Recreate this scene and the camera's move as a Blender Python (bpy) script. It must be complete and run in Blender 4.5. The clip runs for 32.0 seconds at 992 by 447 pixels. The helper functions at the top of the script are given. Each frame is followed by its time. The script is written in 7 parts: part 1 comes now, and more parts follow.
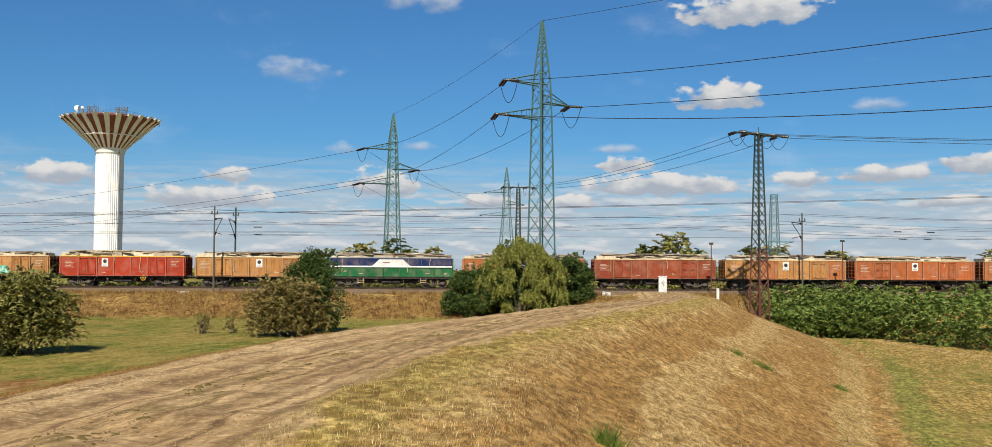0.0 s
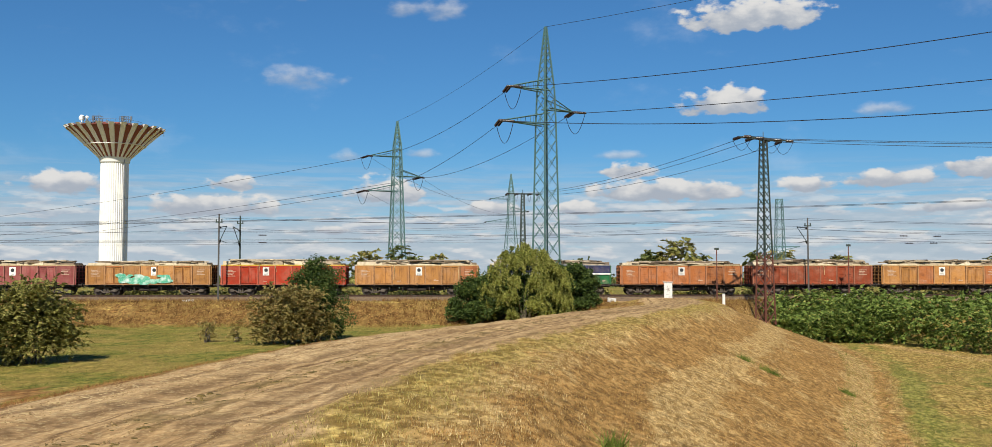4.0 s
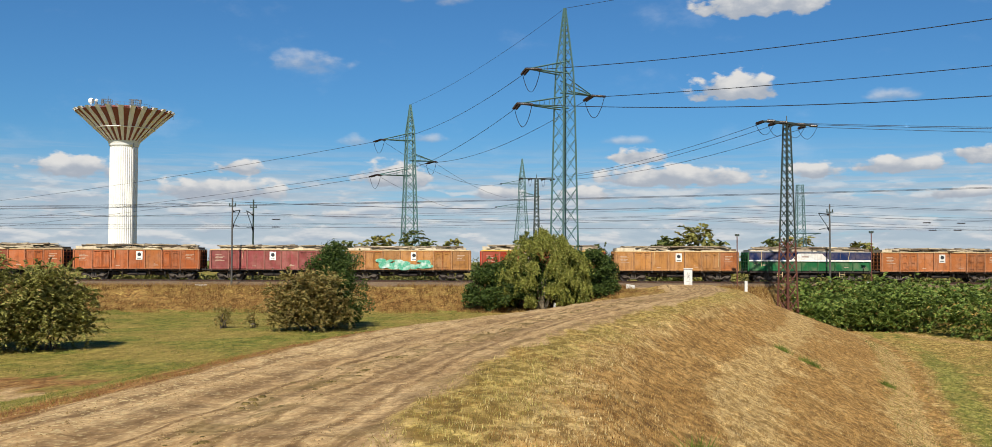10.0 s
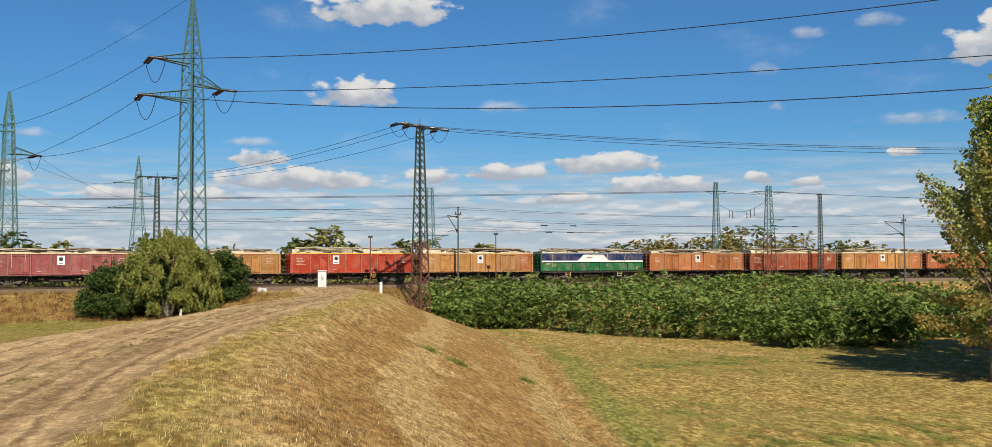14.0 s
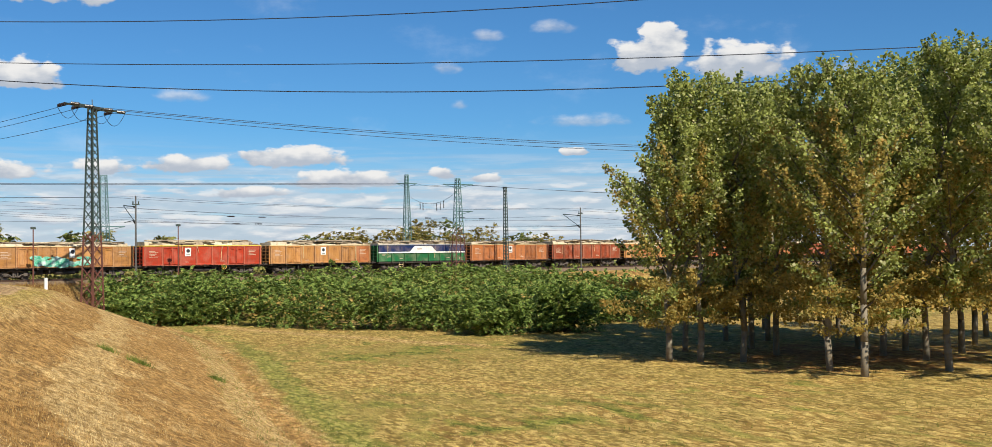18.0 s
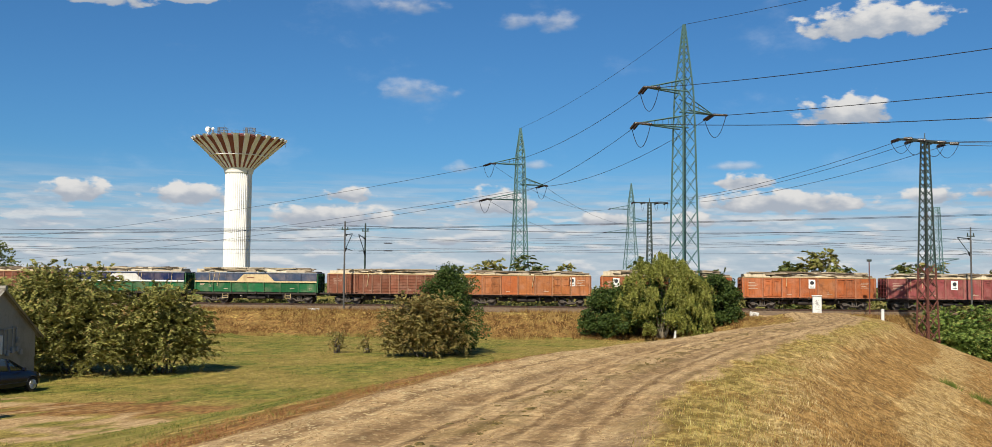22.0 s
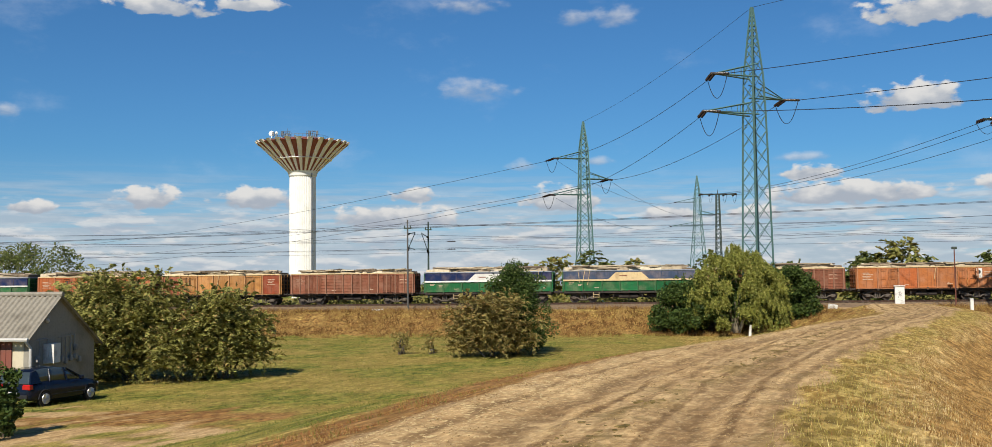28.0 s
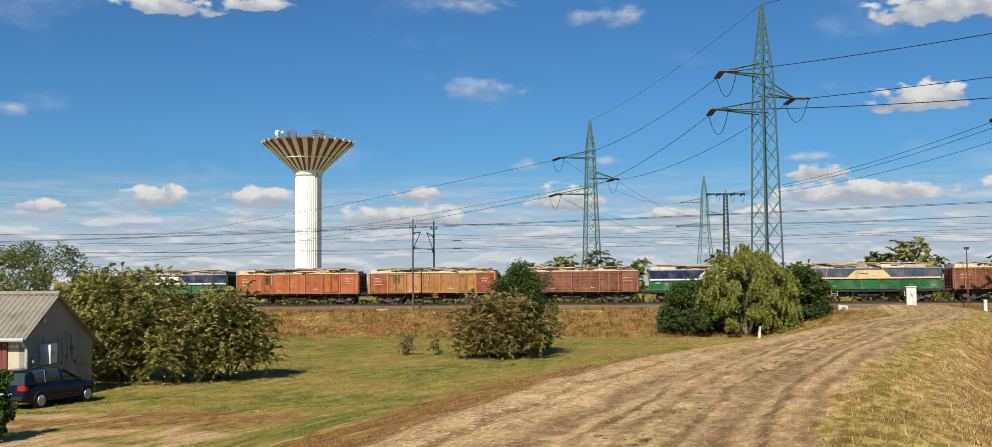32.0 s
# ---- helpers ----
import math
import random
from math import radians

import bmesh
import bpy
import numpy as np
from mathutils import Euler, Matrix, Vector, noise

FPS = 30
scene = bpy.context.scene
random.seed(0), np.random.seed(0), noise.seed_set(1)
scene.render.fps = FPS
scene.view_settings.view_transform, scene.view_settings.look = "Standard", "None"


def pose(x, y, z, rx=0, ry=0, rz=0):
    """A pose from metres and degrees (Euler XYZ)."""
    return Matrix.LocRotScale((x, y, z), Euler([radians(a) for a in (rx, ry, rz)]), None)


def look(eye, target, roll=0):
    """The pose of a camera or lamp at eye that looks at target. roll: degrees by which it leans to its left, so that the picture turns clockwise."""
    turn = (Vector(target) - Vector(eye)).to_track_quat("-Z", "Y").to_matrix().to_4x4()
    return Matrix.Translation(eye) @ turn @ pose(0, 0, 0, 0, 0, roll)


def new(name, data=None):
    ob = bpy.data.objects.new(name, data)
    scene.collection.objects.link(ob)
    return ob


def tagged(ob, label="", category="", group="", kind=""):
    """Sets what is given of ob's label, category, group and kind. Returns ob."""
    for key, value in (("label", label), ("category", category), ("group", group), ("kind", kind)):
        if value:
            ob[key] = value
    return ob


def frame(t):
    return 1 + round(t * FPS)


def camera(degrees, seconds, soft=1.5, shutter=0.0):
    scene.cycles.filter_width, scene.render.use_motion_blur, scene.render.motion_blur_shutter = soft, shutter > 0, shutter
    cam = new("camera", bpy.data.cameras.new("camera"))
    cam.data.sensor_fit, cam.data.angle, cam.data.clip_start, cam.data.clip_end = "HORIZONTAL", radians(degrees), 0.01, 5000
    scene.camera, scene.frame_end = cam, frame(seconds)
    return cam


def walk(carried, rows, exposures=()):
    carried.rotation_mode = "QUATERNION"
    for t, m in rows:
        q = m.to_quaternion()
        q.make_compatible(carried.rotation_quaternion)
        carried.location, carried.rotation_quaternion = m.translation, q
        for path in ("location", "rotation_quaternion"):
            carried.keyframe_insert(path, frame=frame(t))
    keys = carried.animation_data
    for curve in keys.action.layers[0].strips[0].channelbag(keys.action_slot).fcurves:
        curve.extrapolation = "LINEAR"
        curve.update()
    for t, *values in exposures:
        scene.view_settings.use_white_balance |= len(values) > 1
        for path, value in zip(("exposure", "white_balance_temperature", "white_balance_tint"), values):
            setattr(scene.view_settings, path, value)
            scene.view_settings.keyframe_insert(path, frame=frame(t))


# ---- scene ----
LENS = 51.26
cam = camera(LENS, 32.0, 0.5)


def stand(x, y, z, yaw, pitch, roll):
    """Camera pose: yaw to the right of +y, pitch up, lean, in degrees."""
    a, p = radians(yaw), radians(pitch)
    eye = Vector((x, y, z))
    return look(eye, eye + Vector((math.sin(a) * math.cos(p), math.cos(a) * math.cos(p), math.sin(p))), roll)


# seconds, place, yaw, pitch, lean
PLACES = [
    (0, 0.00, -0.00, 1.96, 1.99, 2.56, 0.33),
    (0.5, 0.01, 0.01, 1.96, 1.85, 2.71, 0.27),
    (1, 0.08, 0.05, 1.95, 1.64, 2.94, 0.31),
    (1.5, 0.05, 0.07, 1.94, 1.53, 3.05, 0.29),
    (2, 0.05, 0.05, 1.94, 1.51, 3.11, 0.34),
    (2.5, 0.05, 0.14, 1.94, 1.63, 2.98, 0.20),
    (3, 0.05, 0.14, 1.95, 1.64, 2.93, 0.14),
    (3.5, 0.03, 0.21, 1.94, 1.73, 2.98, 0.02),
    (5.5, -0.04, 0.12, 1.95, 1.71, 2.71, -0.07),
    (6, -0.02, 0.27, 1.96, 1.74, 2.80, -0.00),
    (6.5, -0.05, 0.22, 2.01, 1.85, 2.63, 0.08),
    (7, -0.10, 0.26, 2.01, 1.99, 2.60, 0.15),
    (7.5, -0.14, 0.26, 2.00, 2.35, 2.19, 0.25),
    (8, -0.35, 0.20, 1.99, 1.44, 2.38, 0.45),
    (8.5, -0.47, 0.50, 1.99, 1.22, 2.17, 0.50),
    (9, -0.55, 1.05, 1.99, 1.71, 1.55, 0.27),
    (9.5, -0.72, 1.34, 2.00, 1.09, 1.58, 0.28),
    (10, -0.93, 1.76, 2.01, 1.33, 2.11, 0.23),
    (10.5, -1.08, 1.89, 1.97, 1.51, 1.93, 0.07),
    (11, -1.27, 2.23, 1.96, 1.42, 1.72, 0.16),
    (11.5, -1.22, 2.75, 1.98, 2.63, 2.32, -0.14),
    (12, -1.28, 2.96, 2.02, 4.52, 2.44, -0.45),
    (12.5, -1.38, 3.32, 2.03, 5.77, 1.90, -0.34),
    (13, -1.44, 3.57, 2.00, 10.50, 1.94, -0.48),
    (13.5, -1.40, 3.83, 1.92, 16.35, 1.88, -0.39),
    (14, -1.55, 3.98, 1.91, 22.02, 2.27, -0.29),
    (14.5, -1.59, 4.10, 1.89, 29.47, 2.47, -0.60),
    (15, -1.51, 4.51, 1.87, 34.95, 1.24, -1.02),
    (15.5, -1.41, 4.81, 1.83, 37.32, 1.54, -1.25),
    (17.5, -1.18, 5.52, 1.70, 39.46, 1.56, -0.82),
    (18, -1.16, 5.73, 1.66, 39.26, 1.79, -0.79),
    (18.5, -1.15, 5.77, 1.69, 38.90, 2.22, -0.90),
    (19, -1.37, 5.45, 1.76, 34.76, 2.56, -0.36),
    (19.5, -1.79, 4.86, 1.83, 18.25, 2.72, 0.26),
    (20, -1.69, 5.02, 1.84, 8.25, 2.95, 0.60),
    (20.5, -1.74, 5.00, 1.82, 1.78, 3.45, 0.58),
    (21, -1.78, 5.02, 1.81, -2.27, 3.76, 0.60),
    (21.5, -1.82, 4.98, 1.82, -3.97, 3.77, 0.58),
    (22, -2.00, 4.57, 1.86, -4.45, 3.54, 0.56),
    (22.5, -1.99, 4.59, 1.86, -4.73, 3.40, 0.62),
    (23, -1.94, 4.55, 1.86, -4.99, 3.43, 0.60),
    (23.5, -1.91, 4.50, 1.88, -5.17, 3.39, 0.59),
    (24, -1.77, 4.46, 1.89, -5.79, 3.05, 0.63),
    (24.5, -1.82, 4.65, 1.85, -6.04, 2.59, 0.65),
    (26.5, -2.13, 5.88, 1.85, -6.33, 3.84, -0.18),
    (27, -2.13, 6.11, 1.85, -6.91, 4.37, -0.39),
    (27.5, -2.17, 6.43, 1.83, -8.14, 3.95, -0.32),
    (28, -2.34, 6.83, 1.81, -7.96, 3.42, -0.59),
    (28.5, -2.28, 7.04, 1.81, -8.04, 3.68, -0.83),
    (29, -2.34, 7.39, 1.77, -8.26, 3.32, -0.76),
    (29.5, -2.45, 7.68, 1.76, -8.37, 2.89, -0.72),
    (30, -2.43, 7.78, 1.79, -8.36, 3.48, -0.80),
    (30.5, -2.48, 7.91, 1.81, -8.20, 3.49, -0.61),
    (31, -2.57, 7.98, 1.80, -8.36, 3.24, -0.56),
    (31.5, -2.50, 7.91, 1.79, -8.41, 3.23, -0.55),
    (32, -2.50, 7.85, 1.80, -8.29, 3.43, -0.48),
]
walk(cam, [(r[0], stand(*r[1:])) for r in PLACES], [(0, 0.30), (13.8, 0.31), (15, 0.45), (17.5, 0.54), (19, 0.53), (20, 0.35), (21, 0.31), (32, 0.30)])

# ---------------------------------------------------------------- light
SUN_DIR = Vector((-0.12, -0.73, 0.67)).normalized()      # towards the sun
sun = new("sun", bpy.data.lights.new("sun", "SUN"))
sun.data.energy, sun.data.angle, sun.data.color = 5.0, radians(0.55), (1.0, 0.925, 0.79)
sun.matrix_world = look(SUN_DIR * 100, (0, 0, 0))


world = bpy.data.worlds.new("sky")
scene.world = world
world.use_nodes = True
wn, wl = world.node_tree.nodes, world.node_tree.links
wn.clear()


def sky_math(op, a, b=None, c=None, clamp=False):
    m = wn.new("ShaderNodeMath")
    m.operation, m.use_clamp = op, clamp
    for sock, v in zip(m.inputs, (a, b, c)):
        if v is None:
            continue
        if isinstance(v, (int, float)):
            sock.default_value = v
        else:
            wl.new(v, sock)
    return m.outputs[0]


def sky_noise(vec, scale, detail, rough=0.55):
    t = wn.new("ShaderNodeTexNoise")
    t.inputs["Scale"].default_value, t.inputs["Detail"].default_value, t.inputs["Roughness"].default_value = scale, detail, rough
    wl.new(vec, t.inputs["Vector"])
    return t.outputs["Fac"]


def sky_step(v, lo, hi):
    r = wn.new("ShaderNodeMapRange")
    r.interpolation_type = "SMOOTHSTEP"
    r.inputs[1].default_value, r.inputs[2].default_value = lo, hi
    wl.new(v, r.inputs[0])
    return r.outputs[0]


def sky_mix(fac, a, b, blend="MIX"):
    m = wn.new("ShaderNodeMix")
    m.data_type, m.blend_type = "RGBA", blend
    for sock, v in ((m.inputs[0], fac), (m.inputs[6], a), (m.inputs[7], b)):
        if isinstance(v, (int, float)):
            sock.default_value = v
        elif isinstance(v, tuple):
            sock.default_value = (*v, 1)
        else:
            wl.new(v, sock)
    return m.outputs[2]


# cumulus clouds: bearing and height in the sky, half width and half height, in degrees
CLOUDS = [
    (-9.0, 10.8, 1.9, 0.7, 0.35), (15.85, 13.9, 3.4, 1.0), (14.5, 9.4, 2.3, 0.95), (22.3, 8.7, 1.5, 0.4, 0.35), (-3.4, 14.6, 1.2, 0.5, 0.35), (-21.0, 4.8, 2.0, 0.65),
    (-12.6, 5.0, 1.2, 0.5), (-13.6, 3.8, 3.2, 0.7), (-4.3, 4.7, 1.9, 0.85), (-6.3, 6.6, 0.9, 0.4, 0.35), (-2.4, 6.8, 0.9, 0.3, 0.35), (9.3, 5.8, 1.4, 0.5),
    (10.9, 4.7, 4.0, 0.7), (1.5, 3.8, 1.6, 0.45), (6.2, 3.8, 1.2, 0.5), (8.7, 6.7, 1.3, 0.3, 0.35), (18.6, 4.8, 1.5, 0.55), (22.7, 5.1, 2.1, 0.5),
    (26.3, 5.6, 1.3, 0.45), (25.7, 3.6, 1.9, 0.35), (-7.2, 2.5, 1.0, 0.3), (47.7, 10.8, 2.0, 1.0), (48.6, 11.9, 1.2, 0.8), (52.85, 10.3, 2.4, 1.2),
    (42.7, 12.5, 1.2, 0.4, 0.35), (38.9, 12.1, 1.0, 0.4, 0.35), (36.7, 10.4, 0.7, 0.4, 0.35), (37.3, 8.4, 0.6, 0.3, 0.35), (44.3, 7.4, 2.4, 0.4, 0.35), (43.7, 5.7, 0.7, 0.3),
    (28.2, 5.5, 2.6, 0.65), (31.0, 4.3, 3.1, 0.55), (36.4, 4.6, 0.7, 0.4), (38.7, 4.3, 0.9, 0.3), (58.2, 9.6, 0.8, 0.4, 0.35),
    (-26.5, 4.8, 1.7, 0.7), (-32.2, 4.2, 1.2, 0.4), (-33.5, 9.0, 0.7, 0.4, 0.35), (-1.3, 14.6, 1.3, 0.7, 0.35), (-9.4, 15.3, 2.1, 0.5, 0.35), (-25.9, 14.8, 2.5, 0.6), (-21.3, 15.1, 1.7, 0.4),
]
w_dir = wn.new("ShaderNodeTexCoord").outputs["Generated"]
w_sep = wn.new("ShaderNodeSeparateXYZ")
wl.new(w_dir, w_sep.inputs[0])
bearing = sky_math("MULTIPLY", sky_math("ARCTAN2", w_sep.outputs[0], w_sep.outputs[1]), 57.2958)
height = sky_math("MULTIPLY", sky_math("ARCSINE", w_sep.outputs[2]), 57.2958)
w_ang = wn.new("ShaderNodeCombineXYZ")
wl.new(bearing, w_ang.inputs[0])
wl.new(sky_math("MULTIPLY", height, 1.8), w_ang.inputs[1])
billow = sky_noise(w_ang.outputs[0], 0.8, 7, 0.5)
puff = sky_noise(w_ang.outputs[0], 0.42, 3, 0.5)
w_flat = wn.new("ShaderNodeCombineXYZ")
wl.new(sky_math("MULTIPLY_ADD", sky_math("SUBTRACT", puff, 0.5), 1.6, bearing), w_flat.inputs[0])
wl.new(height, w_flat.inputs[1])
near, faint, weight, rise = 0.0, 0.0, 0.0, 0.0
for az, el, hw, hh, *thin in CLOUDS:
    loc = wn.new("ShaderNodeVectorMath")
    loc.operation = "MULTIPLY_ADD"
    wl.new(w_flat.outputs[0], loc.inputs[0])
    loc.inputs[1].default_value = (0.80 / hw, 0.78 / hh, 0)
    loc.inputs[2].default_value = (-az * 0.80 / hw, -el * 0.78 / hh + 0.12, 0)
    sp = wn.new("ShaderNodeSeparateXYZ")
    wl.new(loc.outputs[0], sp.inputs[0])
    # undersides are cut flatter than the tops
    bent = sky_math("MAXIMUM", sp.outputs[1], sky_math("MULTIPLY", sp.outputs[1], -1.55))
    far_off = sky_math("SQRT", sky_math("MULTIPLY_ADD", sp.outputs[0], sp.outputs[0], sky_math("MULTIPLY", bent, bent)))
    f = sky_math("SUBTRACT", 1.25, far_off, clamp=True)
    if thin:
        faint = sky_math("MAXIMUM", faint, f)
    else:
        near = sky_math("MAXIMUM", near, f)
    weight = sky_math("ADD", weight, f)
    rise = sky_math("MULTIPLY_ADD", f, sp.outputs[1], rise)
level = sky_math("DIVIDE", rise, sky_math("MAXIMUM", weight, 0.001))
ruffle = sky_math("MULTIPLY", sky_math("SUBTRACT", billow, 0.5), 1.9)
cloud = sky_math("MULTIPLY", sky_step(sky_math("ADD", near, ruffle), 0.30, 0.62), sky_step(near, 0.02, 0.22))
wispy = sky_math("MULTIPLY", sky_step(sky_math("ADD", faint, ruffle), 0.25, 1.25), sky_step(faint, 0.02, 0.4))
cloud = sky_math("MAXIMUM", cloud, sky_math("MULTIPLY", wispy, 0.5))
# thin layered cloud low in the sky
w_band = wn.new("ShaderNodeCombineXYZ")
wl.new(sky_math("MULTIPLY", bearing, 0.13), w_band.inputs[0])
wl.new(sky_math("MULTIPLY", height, 2.3), w_band.inputs[1])
deck = sky_noise(w_band.outputs[0], 1.0, 8, 0.6)
gap = sky_math("MULTIPLY", sky_step(height, 1.0, 6.5), 0.17)
bands = sky_step(sky_math("SUBTRACT", deck, gap), 0.27, 0.46)
low = sky_math("MULTIPLY", bands, sky_math("SUBTRACT", 1.0, sky_step(height, 3.0, 7.0)))
# small flat cumulus in rows towards the horizon, lit from above
w_row, w_up = wn.new("ShaderNodeCombineXYZ"), wn.new("ShaderNodeVectorMath")
wl.new(sky_math("MULTIPLY", bearing, 0.30), w_row.inputs[0])
wl.new(sky_math("MULTIPLY", height, 1.25), w_row.inputs[1])
w_up.inputs[1].default_value = (0, 0.30, 0)
wl.new(w_row.outputs[0], w_up.inputs[0])
heap_here, heap_over = sky_noise(w_row.outputs[0], 1.0, 7, 0.55), sky_noise(w_up.outputs[0], 1.0, 7, 0.55)
lit = sky_step(sky_math("SUBTRACT", heap_here, heap_over), -0.10, 0.14)
heaps = sky_math("MULTIPLY", sky_step(heap_here, 0.50, 0.57), sky_math("SUBTRACT", 1.0, sky_step(height, 3.0, 5.5)))
wisp = sky_math("MULTIPLY", sky_step(sky_noise(w_ang.outputs[0], 0.13, 6, 0.6), 0.55, 0.80), 0.22)
w_sky = wn.new("ShaderNodeTexSky")
w_sky.sky_type, w_sky.sun_disc = "NISHITA", False
w_sky.sun_elevation = math.asin(SUN_DIR.z)
w_sky.sun_rotation = math.atan2(SUN_DIR.x, SUN_DIR.y)
w_sky.air_density, w_sky.dust_density, w_sky.ozone_density = 1.0, 0.3, 3.0
SKY_TINT = (0.485, 0.965, 1.36)
clear = sky_mix(1.0, w_sky.outputs[0], SKY_TINT, "MULTIPLY")
shade = sky_math("ADD", sky_math("MULTIPLY", level, 0.75), sky_math("MULTIPLY", sky_math("SUBTRACT", billow, 0.5), 1.6))
white = sky_mix(sky_step(shade, -0.25, 0.55), (6.2, 6.9, 8.0), (11.5, 11.4, 11.2))
haze = sky_math("MULTIPLY", sky_math("SUBTRACT", 1.0, sky_step(height, 0.0, 7.5)), 0.62)
veil = sky_mix(haze, clear, (7.6, 9.0, 10.7))
veil = sky_mix(sky_math("MULTIPLY", low, 0.74), veil, sky_mix(lit, (6.7, 7.7, 8.9), (8.9, 9.5, 10.2)))
veil = sky_mix(sky_math("MULTIPLY", heaps, 0.70), veil, sky_mix(lit, (6.2, 7.2, 8.6), (11.4, 11.4, 11.3)))
veil = sky_mix(wisp, veil, (11.5, 12.3, 13.4))
full = sky_mix(cloud, veil, white)
w_bg = wn.new("ShaderNodeBackground")
w_bg.inputs["Strength"].default_value = 0.052
wl.new(full, w_bg.inputs[0])
w_out = wn.new("ShaderNodeOutputWorld")
wl.new(w_bg.outputs[0], w_out.inputs[0])
scene.view_settings.exposure = 0.30

# ---------------------------------------------------------------- materials
def shader(name, rough=0.8, metal=0.0, spec=0.3):
    m = bpy.data.materials.new(name)
    m.use_nodes = True
    n, l = m.node_tree.nodes, m.node_tree.links
    b = n["Principled BSDF"]
    b.inputs["Roughness"].default_value = rough
    b.inputs["Metallic"].default_value = metal
    b.inputs["Specular IOR Level"].default_value = spec
    return m, n, l, b


def node(n, kind, **inputs):
    nd = n.new(kind)
    for k, v in inputs.items():
        nd.inputs[k.replace("_", " ")].default_value = v
    return nd


def noise_fac(n, l, vec, scale, detail=4, lo=0.35, hi=0.65, dist=0.0):
    t = node(n, "ShaderNodeTexNoise", Scale=scale, Detail=detail, Distortion=dist)
    l.new(vec, t.inputs["Vector"])
    r = n.new("ShaderNodeMapRange")
    r.interpolation_type = "SMOOTHSTEP"
    r.inputs[1].default_value, r.inputs[2].default_value = lo, hi
    l.new(t.outputs["Fac"], r.inputs[0])
    return r.outputs[0]


def mix(n, l, fac, a, b, blend="MIX"):
    m = n.new("ShaderNodeMix")
    m.data_type, m.blend_type = "RGBA", blend
    for sock, v in ((m.inputs[0], fac), (m.inputs[6], a), (m.inputs[7], b)):
        if hasattr(v, "links") or hasattr(v, "is_linked"):
            l.new(v, sock)
        elif isinstance(v, (int, float)):
            sock.default_value = v
        else:
            sock.default_value = (*v, 1)
    return m.outputs[2]


def mul(n, l, a, b):
    m = n.new("ShaderNodeMath")
    m.operation = "MULTIPLY"
    for sock, v in ((m.inputs[0], a), (m.inputs[1], b)):
        if isinstance(v, (int, float)):
            sock.default_value = v
        else:
            l.new(v, sock)
    return m.outputs[0]


def bump(n, l, b, height, strength=0.3, dist=0.02):
    p = node(n, "ShaderNodeBump", Strength=strength, Distance=dist)
    l.new(height, p.inputs["Height"])
    l.new(p.outputs[0], b.inputs["Normal"])


def weathered(name, base, wear, rough=0.6, metal=0.0, scale=1.5, amount=0.6, spec=0.3, per_object=0.0, streak=0.0):
    """Paint, metal or plaster with patches of wear at two scales."""
    m, n, l, b = shader(name, rough, metal, spec)
    co = n.new("ShaderNodeTexCoord").outputs["Object"]
    f1 = noise_fac(n, l, co, scale, 6, 0.48, 0.75)
    f2 = noise_fac(n, l, co, scale * 9, 4, 0.45, 0.8)
    c = mix(n, l, mul(n, l, f1, amount), base, wear)
    c = mix(n, l, mul(n, l, f2, amount * 0.6), c, wear)
    if streak:
        mp = n.new("ShaderNodeMapping")
        mp.inputs["Scale"].default_value = (6, 6, 0.35)
        l.new(co, mp.inputs["Vector"])
        f3 = noise_fac(n, l, mp.outputs[0], 1.0, 5, 0.5, 0.72)
        c = mix(n, l, mul(n, l, f3, streak), c, wear)
    if per_object:
        oi = n.new("ShaderNodeObjectInfo")
        hs = n.new("ShaderNodeHueSaturation")
        r = n.new("ShaderNodeMapRange")
        r.inputs[3].default_value, r.inputs[4].default_value = 1 - per_object, 1 + per_object
        l.new(oi.outputs["Random"], r.inputs[0])
        l.new(r.outputs[0], hs.inputs["Value"])
        l.new(c, hs.inputs["Color"])
        c = hs.outputs[0]
    l.new(c, b.inputs["Base Color"])
    bump(n, l, b, f2, 0.25, 0.01)
    return m

# ---------------------------------------------------------------- mesh helpers
def mesh_ob(name, verts, faces, mat=None, smooth=False):
    me = bpy.data.meshes.new(name)
    me.from_pydata(verts, [], faces)
    if mat:
        me.materials.append(mat)
    if smooth:
        me.polygons.foreach_set("use_smooth", [True] * len(me.polygons))
    me.update()
    return new(name, me)


def part(name, bm, mat, parent=None, label="", smooth=False):
    me = bpy.data.meshes.new(name)
    bm.to_mesh(me)
    bm.free()
    me.materials.append(mat)
    if smooth:
        me.polygons.foreach_set("use_smooth", [True] * len(me.polygons))
    ob = new(name, me)
    ob.parent = parent
    if label:
        tagged(ob, label)
    return ob


def box(bm, x0, x1, y0, y1, z0, z1, bev=0.0):
    r = bmesh.ops.create_cube(bm, size=1)
    vs = r["verts"]
    for v in vs:
        v.co = Vector((x0 + (v.co.x + 0.5) * (x1 - x0), y0 + (v.co.y + 0.5) * (y1 - y0), z0 + (v.co.z + 0.5) * (z1 - z0)))
    if bev:
        es = {e for v in vs for e in v.link_edges}
        bmesh.ops.bevel(bm, geom=list(es), offset=bev, segments=1, affect="EDGES")
    return bm


def bar(bm, a, b, r, sides=4, r2=None):
    """A strut from a to b."""
    a, b = Vector(a), Vector(b)
    d = b - a
    m = Matrix.Translation((a + b) / 2) @ d.to_track_quat("Z", "Y").to_matrix().to_4x4()
    bmesh.ops.create_cone(bm, cap_ends=True, segments=sides, radius1=r, radius2=r if r2 is None else r2, depth=d.length, matrix=m)
    return bm


def smooth01(a, b, v):
    k = min(1.0, max(0.0, (v - a) / (b - a)))
    return k * k * (3 - 2 * k)


